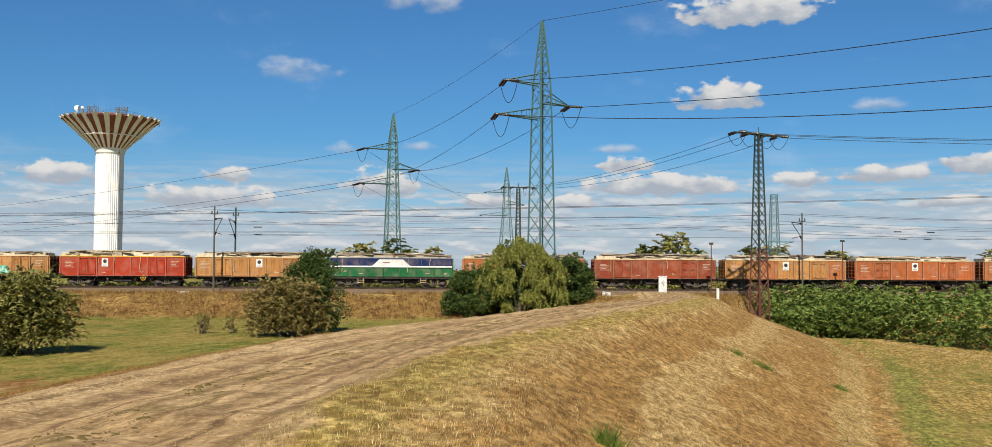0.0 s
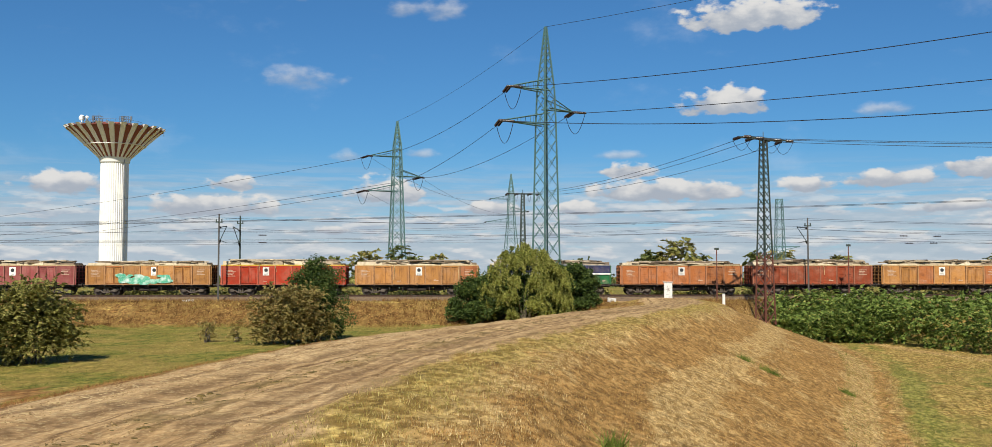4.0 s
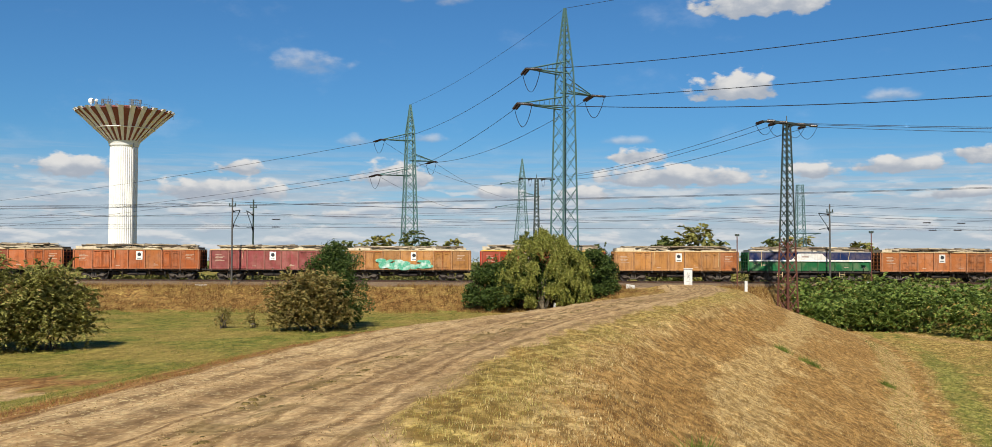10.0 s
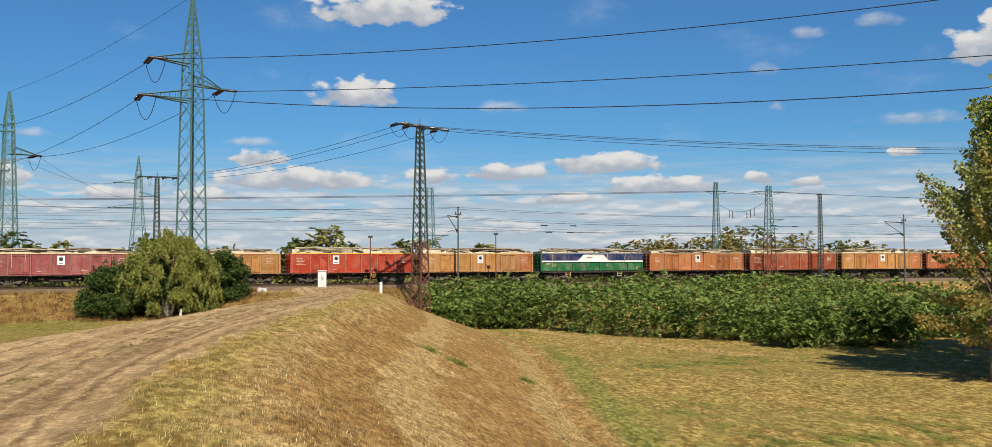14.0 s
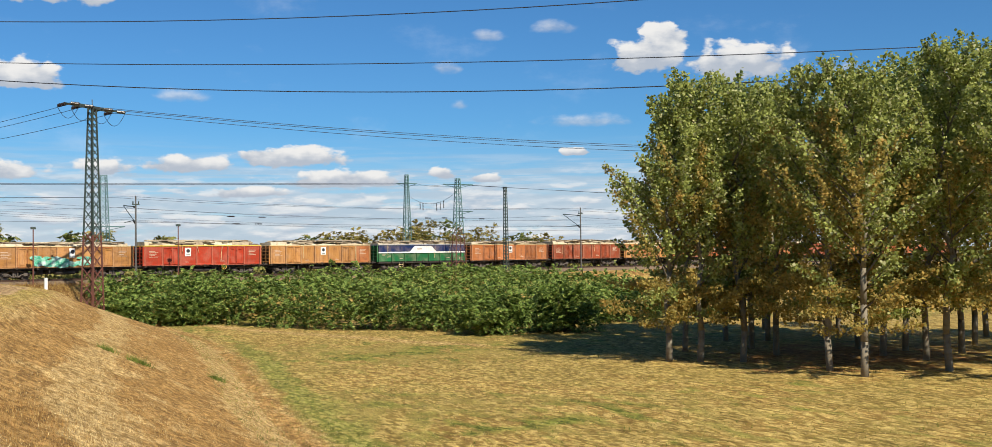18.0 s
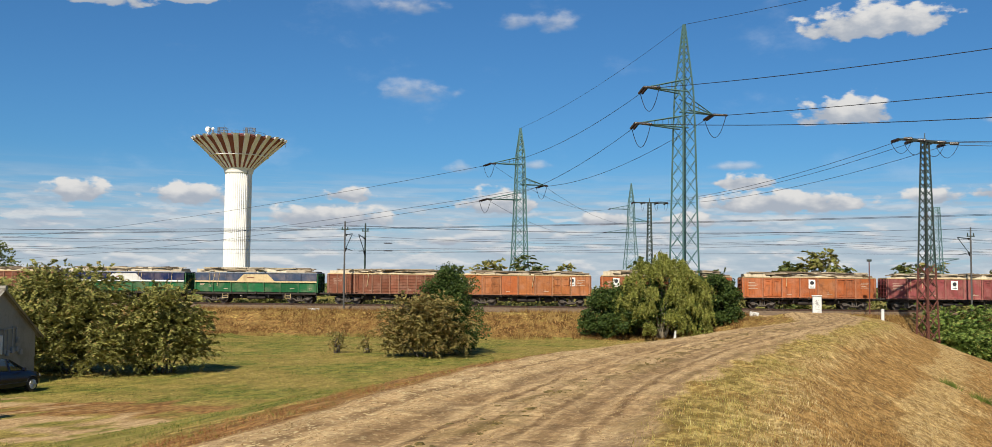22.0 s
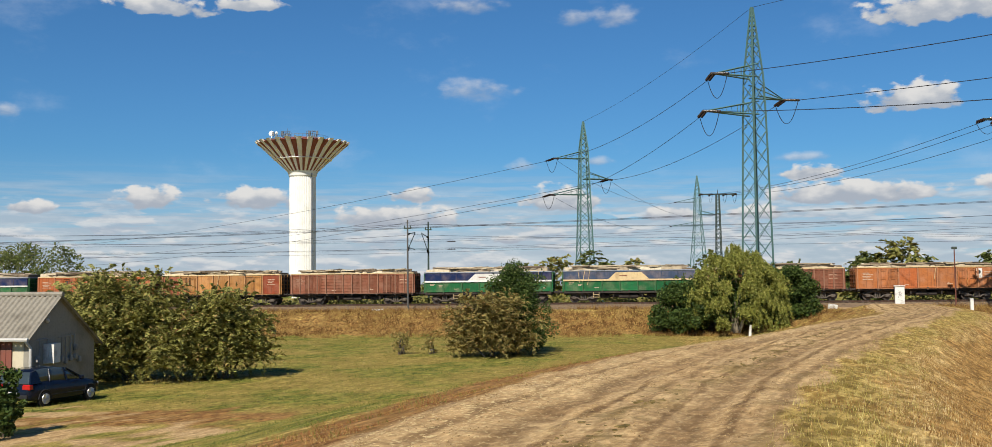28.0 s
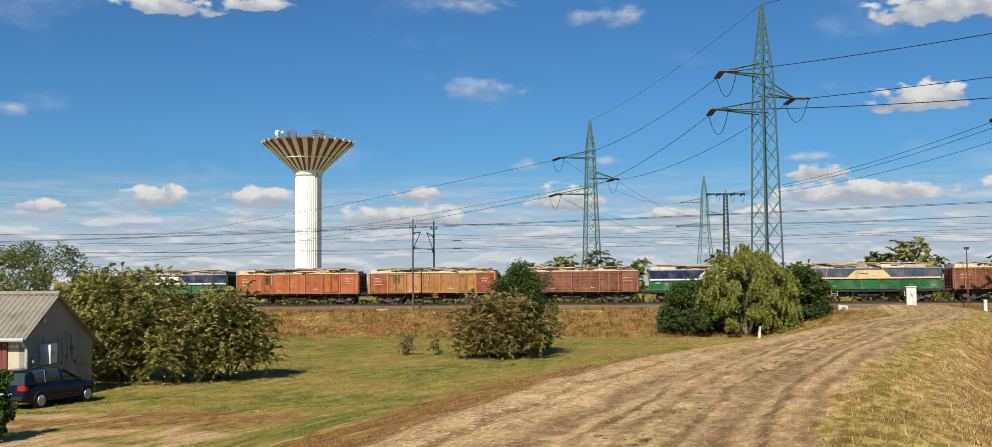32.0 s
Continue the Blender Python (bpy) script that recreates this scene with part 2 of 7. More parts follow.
def lerp_table(tab, v):
    if v <= tab[0][0]:
        return tab[0][1]
    for (a, p), (b, q) in zip(tab, tab[1:]):
        if v <= b:
            return p + (q - p) * (v - a) / (b - a)
    return tab[-1][1]


# ---------------------------------------------------------------- ground
TRACK_Y = 111.1          # middle of the track the train runs on
FIELD_L, FIELD_R, FAR_Z = -2.7, -4.1, -2.2
ROAD = [(-300, -5.5), (-40, -5.2), (8, -4.6), (15, -3.8), (20, -3.1), (29, -1.4), (38, 1.3), (50, 5.7), (57, 8.7), (75, 14.6), (90, 18.0), (104, 19.6), (125, 20.5), (300, 20.5)]


def road_x(y):
    return (lerp_table(ROAD, y - 3) + lerp_table(ROAD, y) + lerp_table(ROAD, y + 3)) / 3


TRACK_OFF = [(10, 0.05), (20, 0.25), (28, 0.75), (36, 1.05), (50, 1.0), (62, 0.7), (80, 0.3), (100, 0.0)]


def track_d(y):
    """The dirt track's own line beside the middle of the dike."""
    return lerp_table(TRACK_OFF, y)


def crest_z(y):
    return 0.33 + (-0.15 - 0.33) * smooth01(50, 98, y)


def ground_z(x, y):
    d = x - road_x(y)
    fade = smooth01(104, 112, y)
    c = crest_z(y)
    if d > 0.3:
        k = smooth01(2.2, 6, d) * 0.12 + max(0.0, min(1.0, (d - 4.6) / 9.6)) * 0.88
        k = k + 0.03 * math.sin(math.pi * k)
        low = FIELD_R
    else:
        k = max(0.0, min(1.0, (-d - 1.5 + 1.7 * smooth01(26, 42, y) * (1 - smooth01(92, 102, y))) / (15.2 - 3.4 * smooth01(60, 84, y))))
        k = 0.88 * k + 0.12 * smooth01(0, 1, k)
        low = FIELD_L
    dike = c + (low - c) * min(1, k)
    far = FAR_Z
    z = dike * (1 - fade) + far * fade
    # railway bank
    rb = -0.62
    bank_s = (y - 96.5) / (106.6 - 96.5) if d < 0 else (y - 94) / (106.6 - 94)
    s = smooth01(0, 1, bank_s) * (1 - smooth01(120.5, 126, y))
    z = max(z, z + (rb - z) * s) if z < rb else z + (rb - z) * smooth01(102, 106.5, y) * (1 - smooth01(120.5, 126, y))
    z += 0.10 * noise.noise((x * 0.11, y * 0.11, 0.3)) * smooth01(2, 8, abs(d)) * (1 - s)
    z += 0.035 * noise.noise((x * 0.9, y * 0.9, 1.7)) * (1 - s)
    z -= 0.06 * math.exp(-(((x + 25) / 6) ** 2 + ((y - 45) / 5) ** 2))
    # wheel ruts
    if abs(d) < 5 and y < 104:
        e = d - track_d(y)
        for c0 in (-0.45, 1.2):
            wob = 0.35 * noise.noise((y * 0.09, c0, 5))
            z -= 0.07 * math.exp(-((e - c0 - wob) / 0.34) ** 2)
        for c0 in (-1.45, 0.3, 2.0):
            z -= 0.03 * math.exp(-((e - c0 - 0.3 * noise.noise((y * 0.12, c0, 9))) / 0.16) ** 2)
        z += 0.05 * noise.noise((x * 1.7, y * 0.8, 8.1))
    return z


def axis(stops):
    """Grid lines from (start, step) pairs; the last pair gives the end."""
    out = []
    for (a, s), (b, _) in zip(stops, stops[1:]):
        k = max(1, round((b - a) / s))
        out += [a + (b - a) * i / k for i in range(k)]
    return out + [stops[-1][0]]


def ground_material():
    m, n, l, b = shader("ground_cover", 0.95, 0, 0.1)
    place = n.new("ShaderNodeNewGeometry").outputs["Position"]
    mown = n.new("ShaderNodeMapping")               # mown and driven along the dike
    mown.vector_type = "TEXTURE"
    mown.inputs["Rotation"].default_value = (0, 0, radians(-16))
    mown.inputs["Scale"].default_value = (1.0, 2.4, 1.0)
    l.new(place, mown.inputs["Vector"])
    geo = mown.outputs[0]

    def att(name):
        a = n.new("ShaderNodeAttribute")
        a.attribute_name = name
        return a.outputs["Fac"]

    flow = n.new("ShaderNodeAttribute")
    flow.attribute_name = "flow"
    mp = n.new("ShaderNodeMapping")
    mp.inputs["Scale"].default_value = (4.2, 0.10, 1)
    sway = n.new("ShaderNodeVectorMath")
    sway.operation = "MULTIPLY_ADD"
    wob = node(n, "ShaderNodeTexNoise", Scale=1.3, Detail=6)
    l.new(geo, wob.inputs["Vector"])
    l.new(wob.outputs["Color"], sway.inputs[0])
    sway.inputs[1].default_value = (0.12, 0.30, 0)
    l.new(flow.outputs["Vector"], sway.inputs[2])
    l.new(sway.outputs[0], mp.inputs["Vector"])
    part_of = n.new("ShaderNodeSeparateXYZ")
    l.new(flow.outputs["Vector"], part_of.inputs[0])
    ease = n.new("ShaderNodeMapping")
    ease.inputs["Scale"].default_value = (0.02, 0.09, 0)
    l.new(flow.outputs["Vector"], ease.inputs["Vector"])
    drift = node(n, "ShaderNodeTexNoise", Scale=1.0, Detail=4)
    l.new(ease.outputs[0], drift.inputs["Vector"])
    ragged_edge = node(n, "ShaderNodeTexNoise", Scale=3.5, Detail=5)
    l.new(geo, ragged_edge.inputs["Vector"])

    def calc(op, a, b=0.0, c=0.0):
        m2 = n.new("ShaderNodeMath")
        m2.operation = op
        for sock, v in zip(m2.inputs, (a, b, c)):
            if isinstance(v, (int, float)):
                sock.default_value = v
            else:
                l.new(v, sock)
        return m2.outputs[0]

    line = calc("MULTIPLY_ADD", drift.outputs["Fac"], -1.3, part_of.outputs[0])
    line = calc("MULTIPLY_ADD", ragged_edge.outputs["Fac"], 0.22, line)
    ruts = 0.0
    for c0, w0, deep in ((-2.6, 0.13, 0.7), (-1.95, 0.16, 0.9), (-1.1, 0.30, 0.8), (-0.62, 0.10, 1.0), (-0.25, 0.12, 0.7), (0.28, 0.10, 0.9), (0.62, 0.30, 0.8), (1.05, 0.12, 1.0), (1.5, 0.15, 0.7)):
        away = calc("ABSOLUTE", calc("SUBTRACT", line, c0))
        r = n.new("ShaderNodeMapRange")
        r.interpolation_type = "SMOOTHSTEP"
        r.inputs[1].default_value, r.inputs[2].default_value = w0, w0 * 0.25
        r.inputs[4].default_value = deep
        l.new(away, r.inputs[0])
        ruts = calc("MAXIMUM", r.outputs[0], ruts)
    worn = noise_fac(n, l, place, 0.5, 5, 0.32, 0.50)
    ruts = mul(n, l, ruts, worn)
    tracks = noise_fac(n, l, mp.outputs[0], 1.0, 3, 0.50, 0.62)
    fine = noise_fac(n, l, geo, 5.5, 8, 0.42, 0.58)
    grit = noise_fac(n, l, geo, 17.0, 8, 0.43, 0.57)
    mid = noise_fac(n, l, geo, 1.7, 8, 0.43, 0.57)
    wide = noise_fac(n, l, place, 0.2, 6, 0.40, 0.60)
    # dry mown grass: straw over brown
    straw = mix(n, l, fine, (0.235, 0.150, 0.045), (0.50, 0.372, 0.140))
    straw = mix(n, l, mul(n, l, grit, 0.5), straw, (0.155, 0.100, 0.035))
    brown = mix(n, l, fine, (0.170, 0.090, 0.032), (0.375, 0.222, 0.088))
    brown = mix(n, l, mul(n, l, grit, 0.3), brown, (0.40, 0.27, 0.11))
    dry = mix(n, l, mul(n, l, mid, 0.3), straw, brown)
    olive = mix(n, l, fine, (0.150, 0.122, 0.034), (0.345, 0.262, 0.096))
    dry = mix(n, l, mul(n, l, wide, 0.5), dry, olive)
    pale = mix(n, l, fine, (0.300, 0.190, 0.078), (0.560, 0.400, 0.205))
    pale = mix(n, l, mul(n, l, grit, 0.45), pale, (0.175, 0.105, 0.042))
    dry = mix(n, l, att("buff"), dry, pale)
    # green meadow with yellowed patches
    green = mix(n, l, fine, (0.070, 0.088, 0.016), (0.180, 0.190, 0.042))
    green = mix(n, l, mul(n, l, mid, 0.70), green, (0.300, 0.250, 0.072))
    green = mix(n, l, mul(n, l, wide, 0.75), green, (0.320, 0.225, 0.080))
    green = mix(n, l, mul(n, l, grit, 0.35), green, (0.075, 0.080, 0.020))
    bright = mix(n, l, fine, (0.125, 0.130, 0.028), (0.270, 0.245, 0.075))
    green = mix(n, l, att("lush"), green, bright)
    # bare earth of the track: ruts, clods, pale dust and crumbs
    speck = noise_fac(n, l, geo, 22.0, 5, 0.56, 0.64)
    crumb = noise_fac(n, l, geo, 7.5, 7, 0.50, 0.60)
    dusty = noise_fac(n, l, place, 0.45, 7, 0.42, 0.60)
    earth = mix(n, l, fine, (0.385, 0.250, 0.130), (0.465, 0.315, 0.170))
    earth = mix(n, l, mul(n, l, dusty, 0.25), earth, (0.640, 0.480, 0.290))
    earth = mix(n, l, mul(n, l, crumb, 0.16), earth, (0.135, 0.078, 0.038))
    rutted = mix(n, l, fine, (0.120, 0.068, 0.034), (0.235, 0.142, 0.072))
    earth = mix(n, l, mul(n, l, ruts, 0.85), earth, rutted)
    earth = mix(n, l, mul(n, l, tracks, 0.30), earth, (0.150, 0.088, 0.043))
    scuff = n.new("ShaderNodeMapping")              # cross cracks pressed by tyres
    scuff.inputs["Scale"].default_value = (1.1, 5.5, 1)
    l.new(sway.outputs[0], scuff.inputs["Vector"])
    cracks = noise_fac(n, l, scuff.outputs[0], 1.0, 5, 0.57, 0.63)
    earth = mix(n, l, mul(n, l, cracks, 0.32), earth, (0.105, 0.062, 0.030))
    earth = mix(n, l, mul(n, l, grit, 0.30), earth, (0.120, 0.072, 0.034))
    earth = mix(n, l, mul(n, l, mul(n, l, speck, att("crumbs")), 0.85), earth, (0.56, 0.45, 0.26))
    tuft = noise_fac(n, l, geo, 2.2, 6, 0.50, 0.58)
    earth = mix(n, l, mul(n, l, mul(n, l, tuft, att("tufts")), 0.6), earth, (0.115, 0.084, 0.028))
    red = mix(n, l, fine, (0.165, 0.076, 0.030), (0.300, 0.160, 0.064))
    red = mix(n, l, mul(n, l, mid, 0.35), red, (0.330, 0.215, 0.090))
    red = mix(n, l, mul(n, l, grit, 0.30), red, (0.110, 0.055, 0.022))
    weeds = mix(n, l, fine, (0.125, 0.062, 0.022), (0.290, 0.170, 0.066))
    weeds = mix(n, l, mul(n, l, mid, 0.4), weeds, (0.30, 0.21, 0.085))
    # edges of the covers broken up by noise
    ragged = n.new("ShaderNodeMath")
    ragged.operation = "SUBTRACT"
    l.new(noise_fac(n, l, geo, 1.0, 8, 0.2, 0.8), ragged.inputs[0])
    ragged.inputs[1].default_value = 0.5

    def mask(name):
        a = n.new("ShaderNodeMath")
        a.operation = "MULTIPLY_ADD"
        l.new(ragged.outputs[0], a.inputs[0])
        a.inputs[1].default_value = 0.75
        l.new(att(name), a.inputs[2])
        r = n.new("ShaderNodeMapRange")
        r.interpolation_type = "SMOOTHSTEP"
        r.inputs[1].default_value, r.inputs[2].default_value = 0.34, 0.66
        l.new(a.outputs[0], r.inputs[0])
        return r.outputs[0]

    c = mix(n, l, mask("meadow"), dry, green)
    c = mix(n, l, mask("weeds"), c, weeds)
    c = mix(n, l, mask("stripe"), c, brown)
    c = mix(n, l, mask("reddish"), c, red)
    bare = mask("earth")
    c = mix(n, l, bare, c, earth)
    # light and dark tufts over every cover
    lum = node(n, "ShaderNodeTexNoise", Scale=4.5, Detail=10, Roughness=0.75)
    l.new(geo, lum.inputs["Vector"])
    tone_up = n.new("ShaderNodeMapRange")
    tone_up.inputs[1].default_value, tone_up.inputs[2].default_value = 0.34, 0.66
    tone_up.inputs[3].default_value, tone_up.inputs[4].default_value = 0.52, 1.46
    l.new(lum.outputs["Fac"], tone_up.inputs[0])
    grey = n.new("ShaderNodeCombineColor")
    for sock in grey.inputs[:2]:
        l.new(tone_up.outputs[0], sock)
    l.new(mul(n, l, tone_up.outputs[0], 0.90), grey.inputs[2])
    c = mix(n, l, calc("MULTIPLY_ADD", bare, -0.5, 1.0), c, grey.outputs[0], "MULTIPLY")
    mottle = noise_fac(n, l, geo, 1.15, 6, 0.40, 0.60)
    c = mix(n, l, mul(n, l, mul(n, l, mottle, calc("MULTIPLY_ADD", bare, -0.8, 1.0)), 0.50), c, mix(n, l, 1.0, c, (0.62, 0.58, 0.52), "MULTIPLY"))
    c = mix(n, l, 1.0, c, (1.12, 1.10, 1.02), "MULTIPLY")
    l.new(c, b.inputs["Base Color"])
    h = mix(n, l, 0.5, fine, grit)
    bump(n, l, b, h, 0.5, 0.022)
    return m


# mown strips along the river-side slope: metres from the dike's line, share of brown
STRIPS = [(2.0, 0.0), (4.0, 0.12), (4.8, 0.40), (5.5, 0.78), (6.8, 0.90), (7.35, 0.12), (8.2, 0.06), (8.8, 0.62), (10.0, 0.80), (11.2, 0.86), (12.3, 0.72), (12.9, 0.12), (13.8, 0.10), (14.4, 0.85), (15.1, 0.60), (15.6, 0.0)]


PATH = [(58, 40.6), (65, 38.9), (78, 37.4), (95, 36.4)]


def strip(x, y):
    """Share of brown, and the place across the slope with the strips' wander taken out."""
    d = x - road_x(y)
    q = d + 0.055 * max(0.0, 30 - y) + 0.35 * noise.noise((y * 0.05, 3, 3)) + 0.22 * noise.noise((x * 0.4, y * 0.4, 3))
    return 0.95 * lerp_table(STRIPS, q) + 0.32 * noise.noise((x * 0.45, y * 0.28, 7)) + 0.28 * noise.noise((x * 1.2, y * 0.5, 4)), q


def cover(x, y):
    """Shares of the covers: meadow, weeds, brown strips, reddish soil, bare earth and the marks on it, buff straw."""
    d = x - road_x(y)
    e = d - track_d(y)
    n1 = noise.noise((x * 0.06, y * 0.06, 2.0))
    meadow = weeds = stripe = red = earth = buff = lush = 0.0
    if y < 103:
        half = 2.30 + 0.35 * noise.noise((y * 0.08, 1, 0)) + 0.25 * noise.noise((y * 0.4, 5, 0))
        earth = 1 - smooth01(half - 0.5, half + 0.5, abs(e - 0.05))
        if d < 1:
            outer = -3.9 - 0.22 * max(0.0, y - 34) + 1.1 * n1
            red = 0.95 * smooth01(outer - 1.3, outer + 0.3, d) * (1 - smooth01(70, 90, y)) * (1 - 0.75 * smooth01(30, 45, y))
            meadow = 0.92 * (1 - smooth01(outer - 2.0, outer - 0.4, d)) + 0.35 * n1
            weeds = smooth01(97, 99.5, y) if d < -10 else 0.55 * smooth01(40, 60, y)
            # yard by the shed
            yard = math.exp(-(((x + 16.5) / 7.5) ** 2 + ((y - 36.2) / 3.6) ** 2)) + 0.8 * math.exp(-(((x + 24) / 3) ** 2 + ((y - 42) / 2.2) ** 2))
            earth = max(earth, 1.15 * yard * (0.72 + 0.9 * noise.noise((x * 0.45, y * 0.7, 6))))
            red = max(red, 0.8 * math.exp(-(((x + 20) / 8) ** 2 + ((y - 41) / 3.5) ** 2)), 0.85 * math.exp(-(((x + 11.5) / 4) ** 2 + ((y - 37) / 4.5) ** 2)))
        else:
            foot = smooth01(14.6, 15.6, d)
            stripe, q = strip(x, y)
            stripe *= 1 - foot
            buff = smooth01(3.6, 5.2, q) * (1 - foot)
            meadow = foot * (0.36 + 0.6 * n1)
            lush = math.exp(-((q - 16.2) / 1.15) ** 2) * (1 - 0.5 * smooth01(60, 80, y))
            meadow = max(meadow, 0.85 * lush)
            red = 0.75 * math.exp(-(((x - 50) / 10) ** 2 + ((y - 38) / 9) ** 2)) if x > 38 else 0.0
            if d > 40:
                meadow = 0.3 + 0.6 * n1
            # pale trodden path before the thicket
            path = math.exp(-((x - lerp_table(PATH, y) - 0.5 * n1) / 0.75) ** 2) if 58 < y < 97 else 0.0
            buff, meadow = max(buff, path), meadow * (1 - path)
    else:
        weeds = 0.6 * (1 - smooth01(105, 107, y)) if abs(d) > 6 else 0
        meadow = 0.8 * smooth01(121, 130, y)
        if abs(d) < 4:
            earth = 0.8
    wob = 0.35 * noise.noise((y * 0.09, 2, 5))
    tufts = min(1.0, math.exp(-((e - 0.55 - wob) / 0.38) ** 2) + 0.6 * math.exp(-((e - 2.2) / 0.4) ** 2))
    crumbs = min(1.0, 0.30 + math.exp(-((e + 1.55) / 0.65) ** 2))
    return meadow, weeds, stripe, red, earth, tufts, crumbs, buff, lush


def build_ground():
    xs = axis([(-3600, 400), (-800, 90), (-200, 16), (-70, 1.6), (-34, 0.55), (-10, 0.30), (24, 0.45), (46, 1.2), (90, 8), (200, 80), (800, 400), (3600, 1)])
    ys = axis([(-700, 100), (-60, 8), (-12, 1.2), (4, 0.28), (34, 0.45), (66, 0.7), (94, 0.7), (126, 6), (240, 50), (800, 300), (4600, 1)])
    verts = [(x, y, ground_z(x, y)) for y in ys for x in xs]
    w = len(xs)
    faces = [(j * w + i, j * w + i + 1, (j + 1) * w + i + 1, (j + 1) * w + i) for j in range(len(ys) - 1) for i in range(w - 1)]
    ob = mesh_ob("ground", verts, faces, ground_material(), True)
    cols = [cover(x, y) for y in ys for x in xs]
    for k, name in enumerate(("meadow", "weeds", "stripe", "reddish", "earth", "tufts", "crumbs", "buff", "lush")):
        a = ob.data.attributes.new(name, "FLOAT", "POINT")
        a.data.foreach_set("value", [c[k] for c in cols])
    fl = ob.data.attributes.new("flow", "FLOAT_VECTOR", "POINT")
    fl.data.foreach_set("vector", [c for y in ys for x in xs for c in (x - road_x(y) - track_d(y), y, 0.0)])
    tagged(ob, "dry mown dike, dirt track and meadow", "ground", kind="structure")


build_ground()

# ---------------------------------------------------------------- train
PITCH = 14.04
HALF = 6.43              # half the length of a wagon's body
SIDE = 1.45
RUN = [(0, -0.22), (3, 11.95), (6, 24.31), (9, 37.08), (13, 55.5), (16, 69.6), (19, 83.9), (23, 103.3), (28, 129.8), (32, 151.6)]
MESHES = {}


def shared(name, key, build, mat, parent, label="", smooth=False):
    """A part whose mesh is built once for each key and then shared."""
    if key not in MESHES:
        bm = bmesh.new()
        build(bm)
        me = bpy.data.meshes.new(name)
        bm.to_mesh(me)
        bm.free()
        me.materials.append(mat)
        if smooth:
            me.polygons.foreach_set("use_smooth", [True] * len(me.polygons))
        MESHES[key] = me
    ob = new(name, MESHES[key])
    ob.parent = parent
    if label:
        tagged(ob, label)
    return ob


def paint(name, base, wear=(0.13, 0.055, 0.030), amount=0.50, streak=0.50):
    """Faded wagon paint: rust patches and run-off streaks, chalky fading and dust, a little different on each panel."""
    m, n, l, b = shader(name, 0.75, 0, 0.12)
    co = n.new("ShaderNodeTexCoord").outputs["Object"]
    rnd = n.new("ShaderNodeObjectInfo").outputs["Random"]
    shift = n.new("ShaderNodeVectorMath")
    shift.operation = "MULTIPLY_ADD"
    pick = n.new("ShaderNodeCombineXYZ")
    l.new(mul(n, l, rnd, 37.0), pick.inputs[0])
    l.new(co, shift.inputs[0])
    shift.inputs[1].default_value = (1, 1, 1)
    l.new(pick.outputs[0], shift.inputs[2])
    at = shift.outputs[0]
    faded = tuple(0.72 * c + 0.28 * g for c, g in zip(base, (0.42, 0.30, 0.22)))
    c = mix(n, l, mul(n, l, noise_fac(n, l, at, 0.9, 5, 0.40, 0.68), 0.75), base, faded)
    c = mix(n, l, mul(n, l, noise_fac(n, l, at, 1.6, 7, 0.52, 0.70), amount), c, wear)
    spots = noise_fac(n, l, at, 9.0, 5, 0.55, 0.72)
    c = mix(n, l, mul(n, l, spots, amount * 0.8), c, wear)
    mp = n.new("ShaderNodeMapping")
    mp.inputs["Scale"].default_value = (7, 7, 0.30)
    l.new(at, mp.inputs["Vector"])
    c = mix(n, l, mul(n, l, noise_fac(n, l, mp.outputs[0], 1.0, 5, 0.50, 0.68), streak), c, wear)
    dent = noise_fac(n, l, at, 2.3, 3, 0.3, 0.7)
    hs = n.new("ShaderNodeHueSaturation")
    r = n.new("ShaderNodeMapRange")
    r.inputs[3].default_value, r.inputs[4].default_value = 0.80, 1.16
    l.new(rnd, r.inputs[0])
    l.new(r.outputs[0], hs.inputs["Value"])
    l.new(c, hs.inputs["Color"])
    l.new(hs.outputs[0], b.inputs["Base Color"])
    bump(n, l, b, dent, 0.6, 0.03)
    return m


PAINTS = {
    "ochre": paint("ochre_paint", (0.40, 0.190, 0.058), (0.165, 0.075, 0.034)),
    "orange": paint("orange_paint", (0.385, 0.108, 0.034)),
    "brown_orange": paint("brown_orange_paint", (0.35, 0.122, 0.040)),
    "red": paint("red_paint", (0.400, 0.042, 0.018), (0.20, 0.07, 0.04), 0.4, 0.3),
    "brick": paint("brick_paint", (0.250, 0.052, 0.022)),
    "purple": paint("purple_red_paint", (0.265, 0.066, 0.066)),
    "brown": paint("brown_paint", (0.200, 0.072, 0.042), amount=0.75),
    "grey": paint("grey_rim_paint", (0.26, 0.29, 0.33), (0.13, 0.13, 0.13)),
    "green": paint("green_paint", (0.014, 0.115, 0.040), (0.03, 0.07, 0.035), 0.4, 0.3),
    "blue": paint("blue_paint", (0.010, 0.022, 0.078), (0.02, 0.026, 0.055), 0.4, 0.3),
    "slate": paint("slate_blue_paint", (0.045, 0.065, 0.11), (0.03, 0.035, 0.05), 0.4, 0.3),
    "white": paint("white_paint", (0.74, 0.74, 0.70), (0.45, 0.40, 0.32), 0.35, 0.3),
    "cream": paint("cream_paint", (0.60, 0.46, 0.25), (0.33, 0.22, 0.12), 0.6, 0.3),
    "yellow": paint("yellow_paint", (0.66, 0.42, 0.06), (0.40, 0.25, 0.08), 0.4, 0.2),
}
BASES = {"ochre": (0.40, 0.190, 0.058), "orange": (0.385, 0.108, 0.034), "brown_orange": (0.35, 0.122, 0.040), "red": (0.400, 0.042, 0.018), "brick": (0.250, 0.052, 0.022), "purple": (0.265, 0.066, 0.066), "brown": (0.195, 0.066, 0.036), "green": (0.014, 0.115, 0.040)}
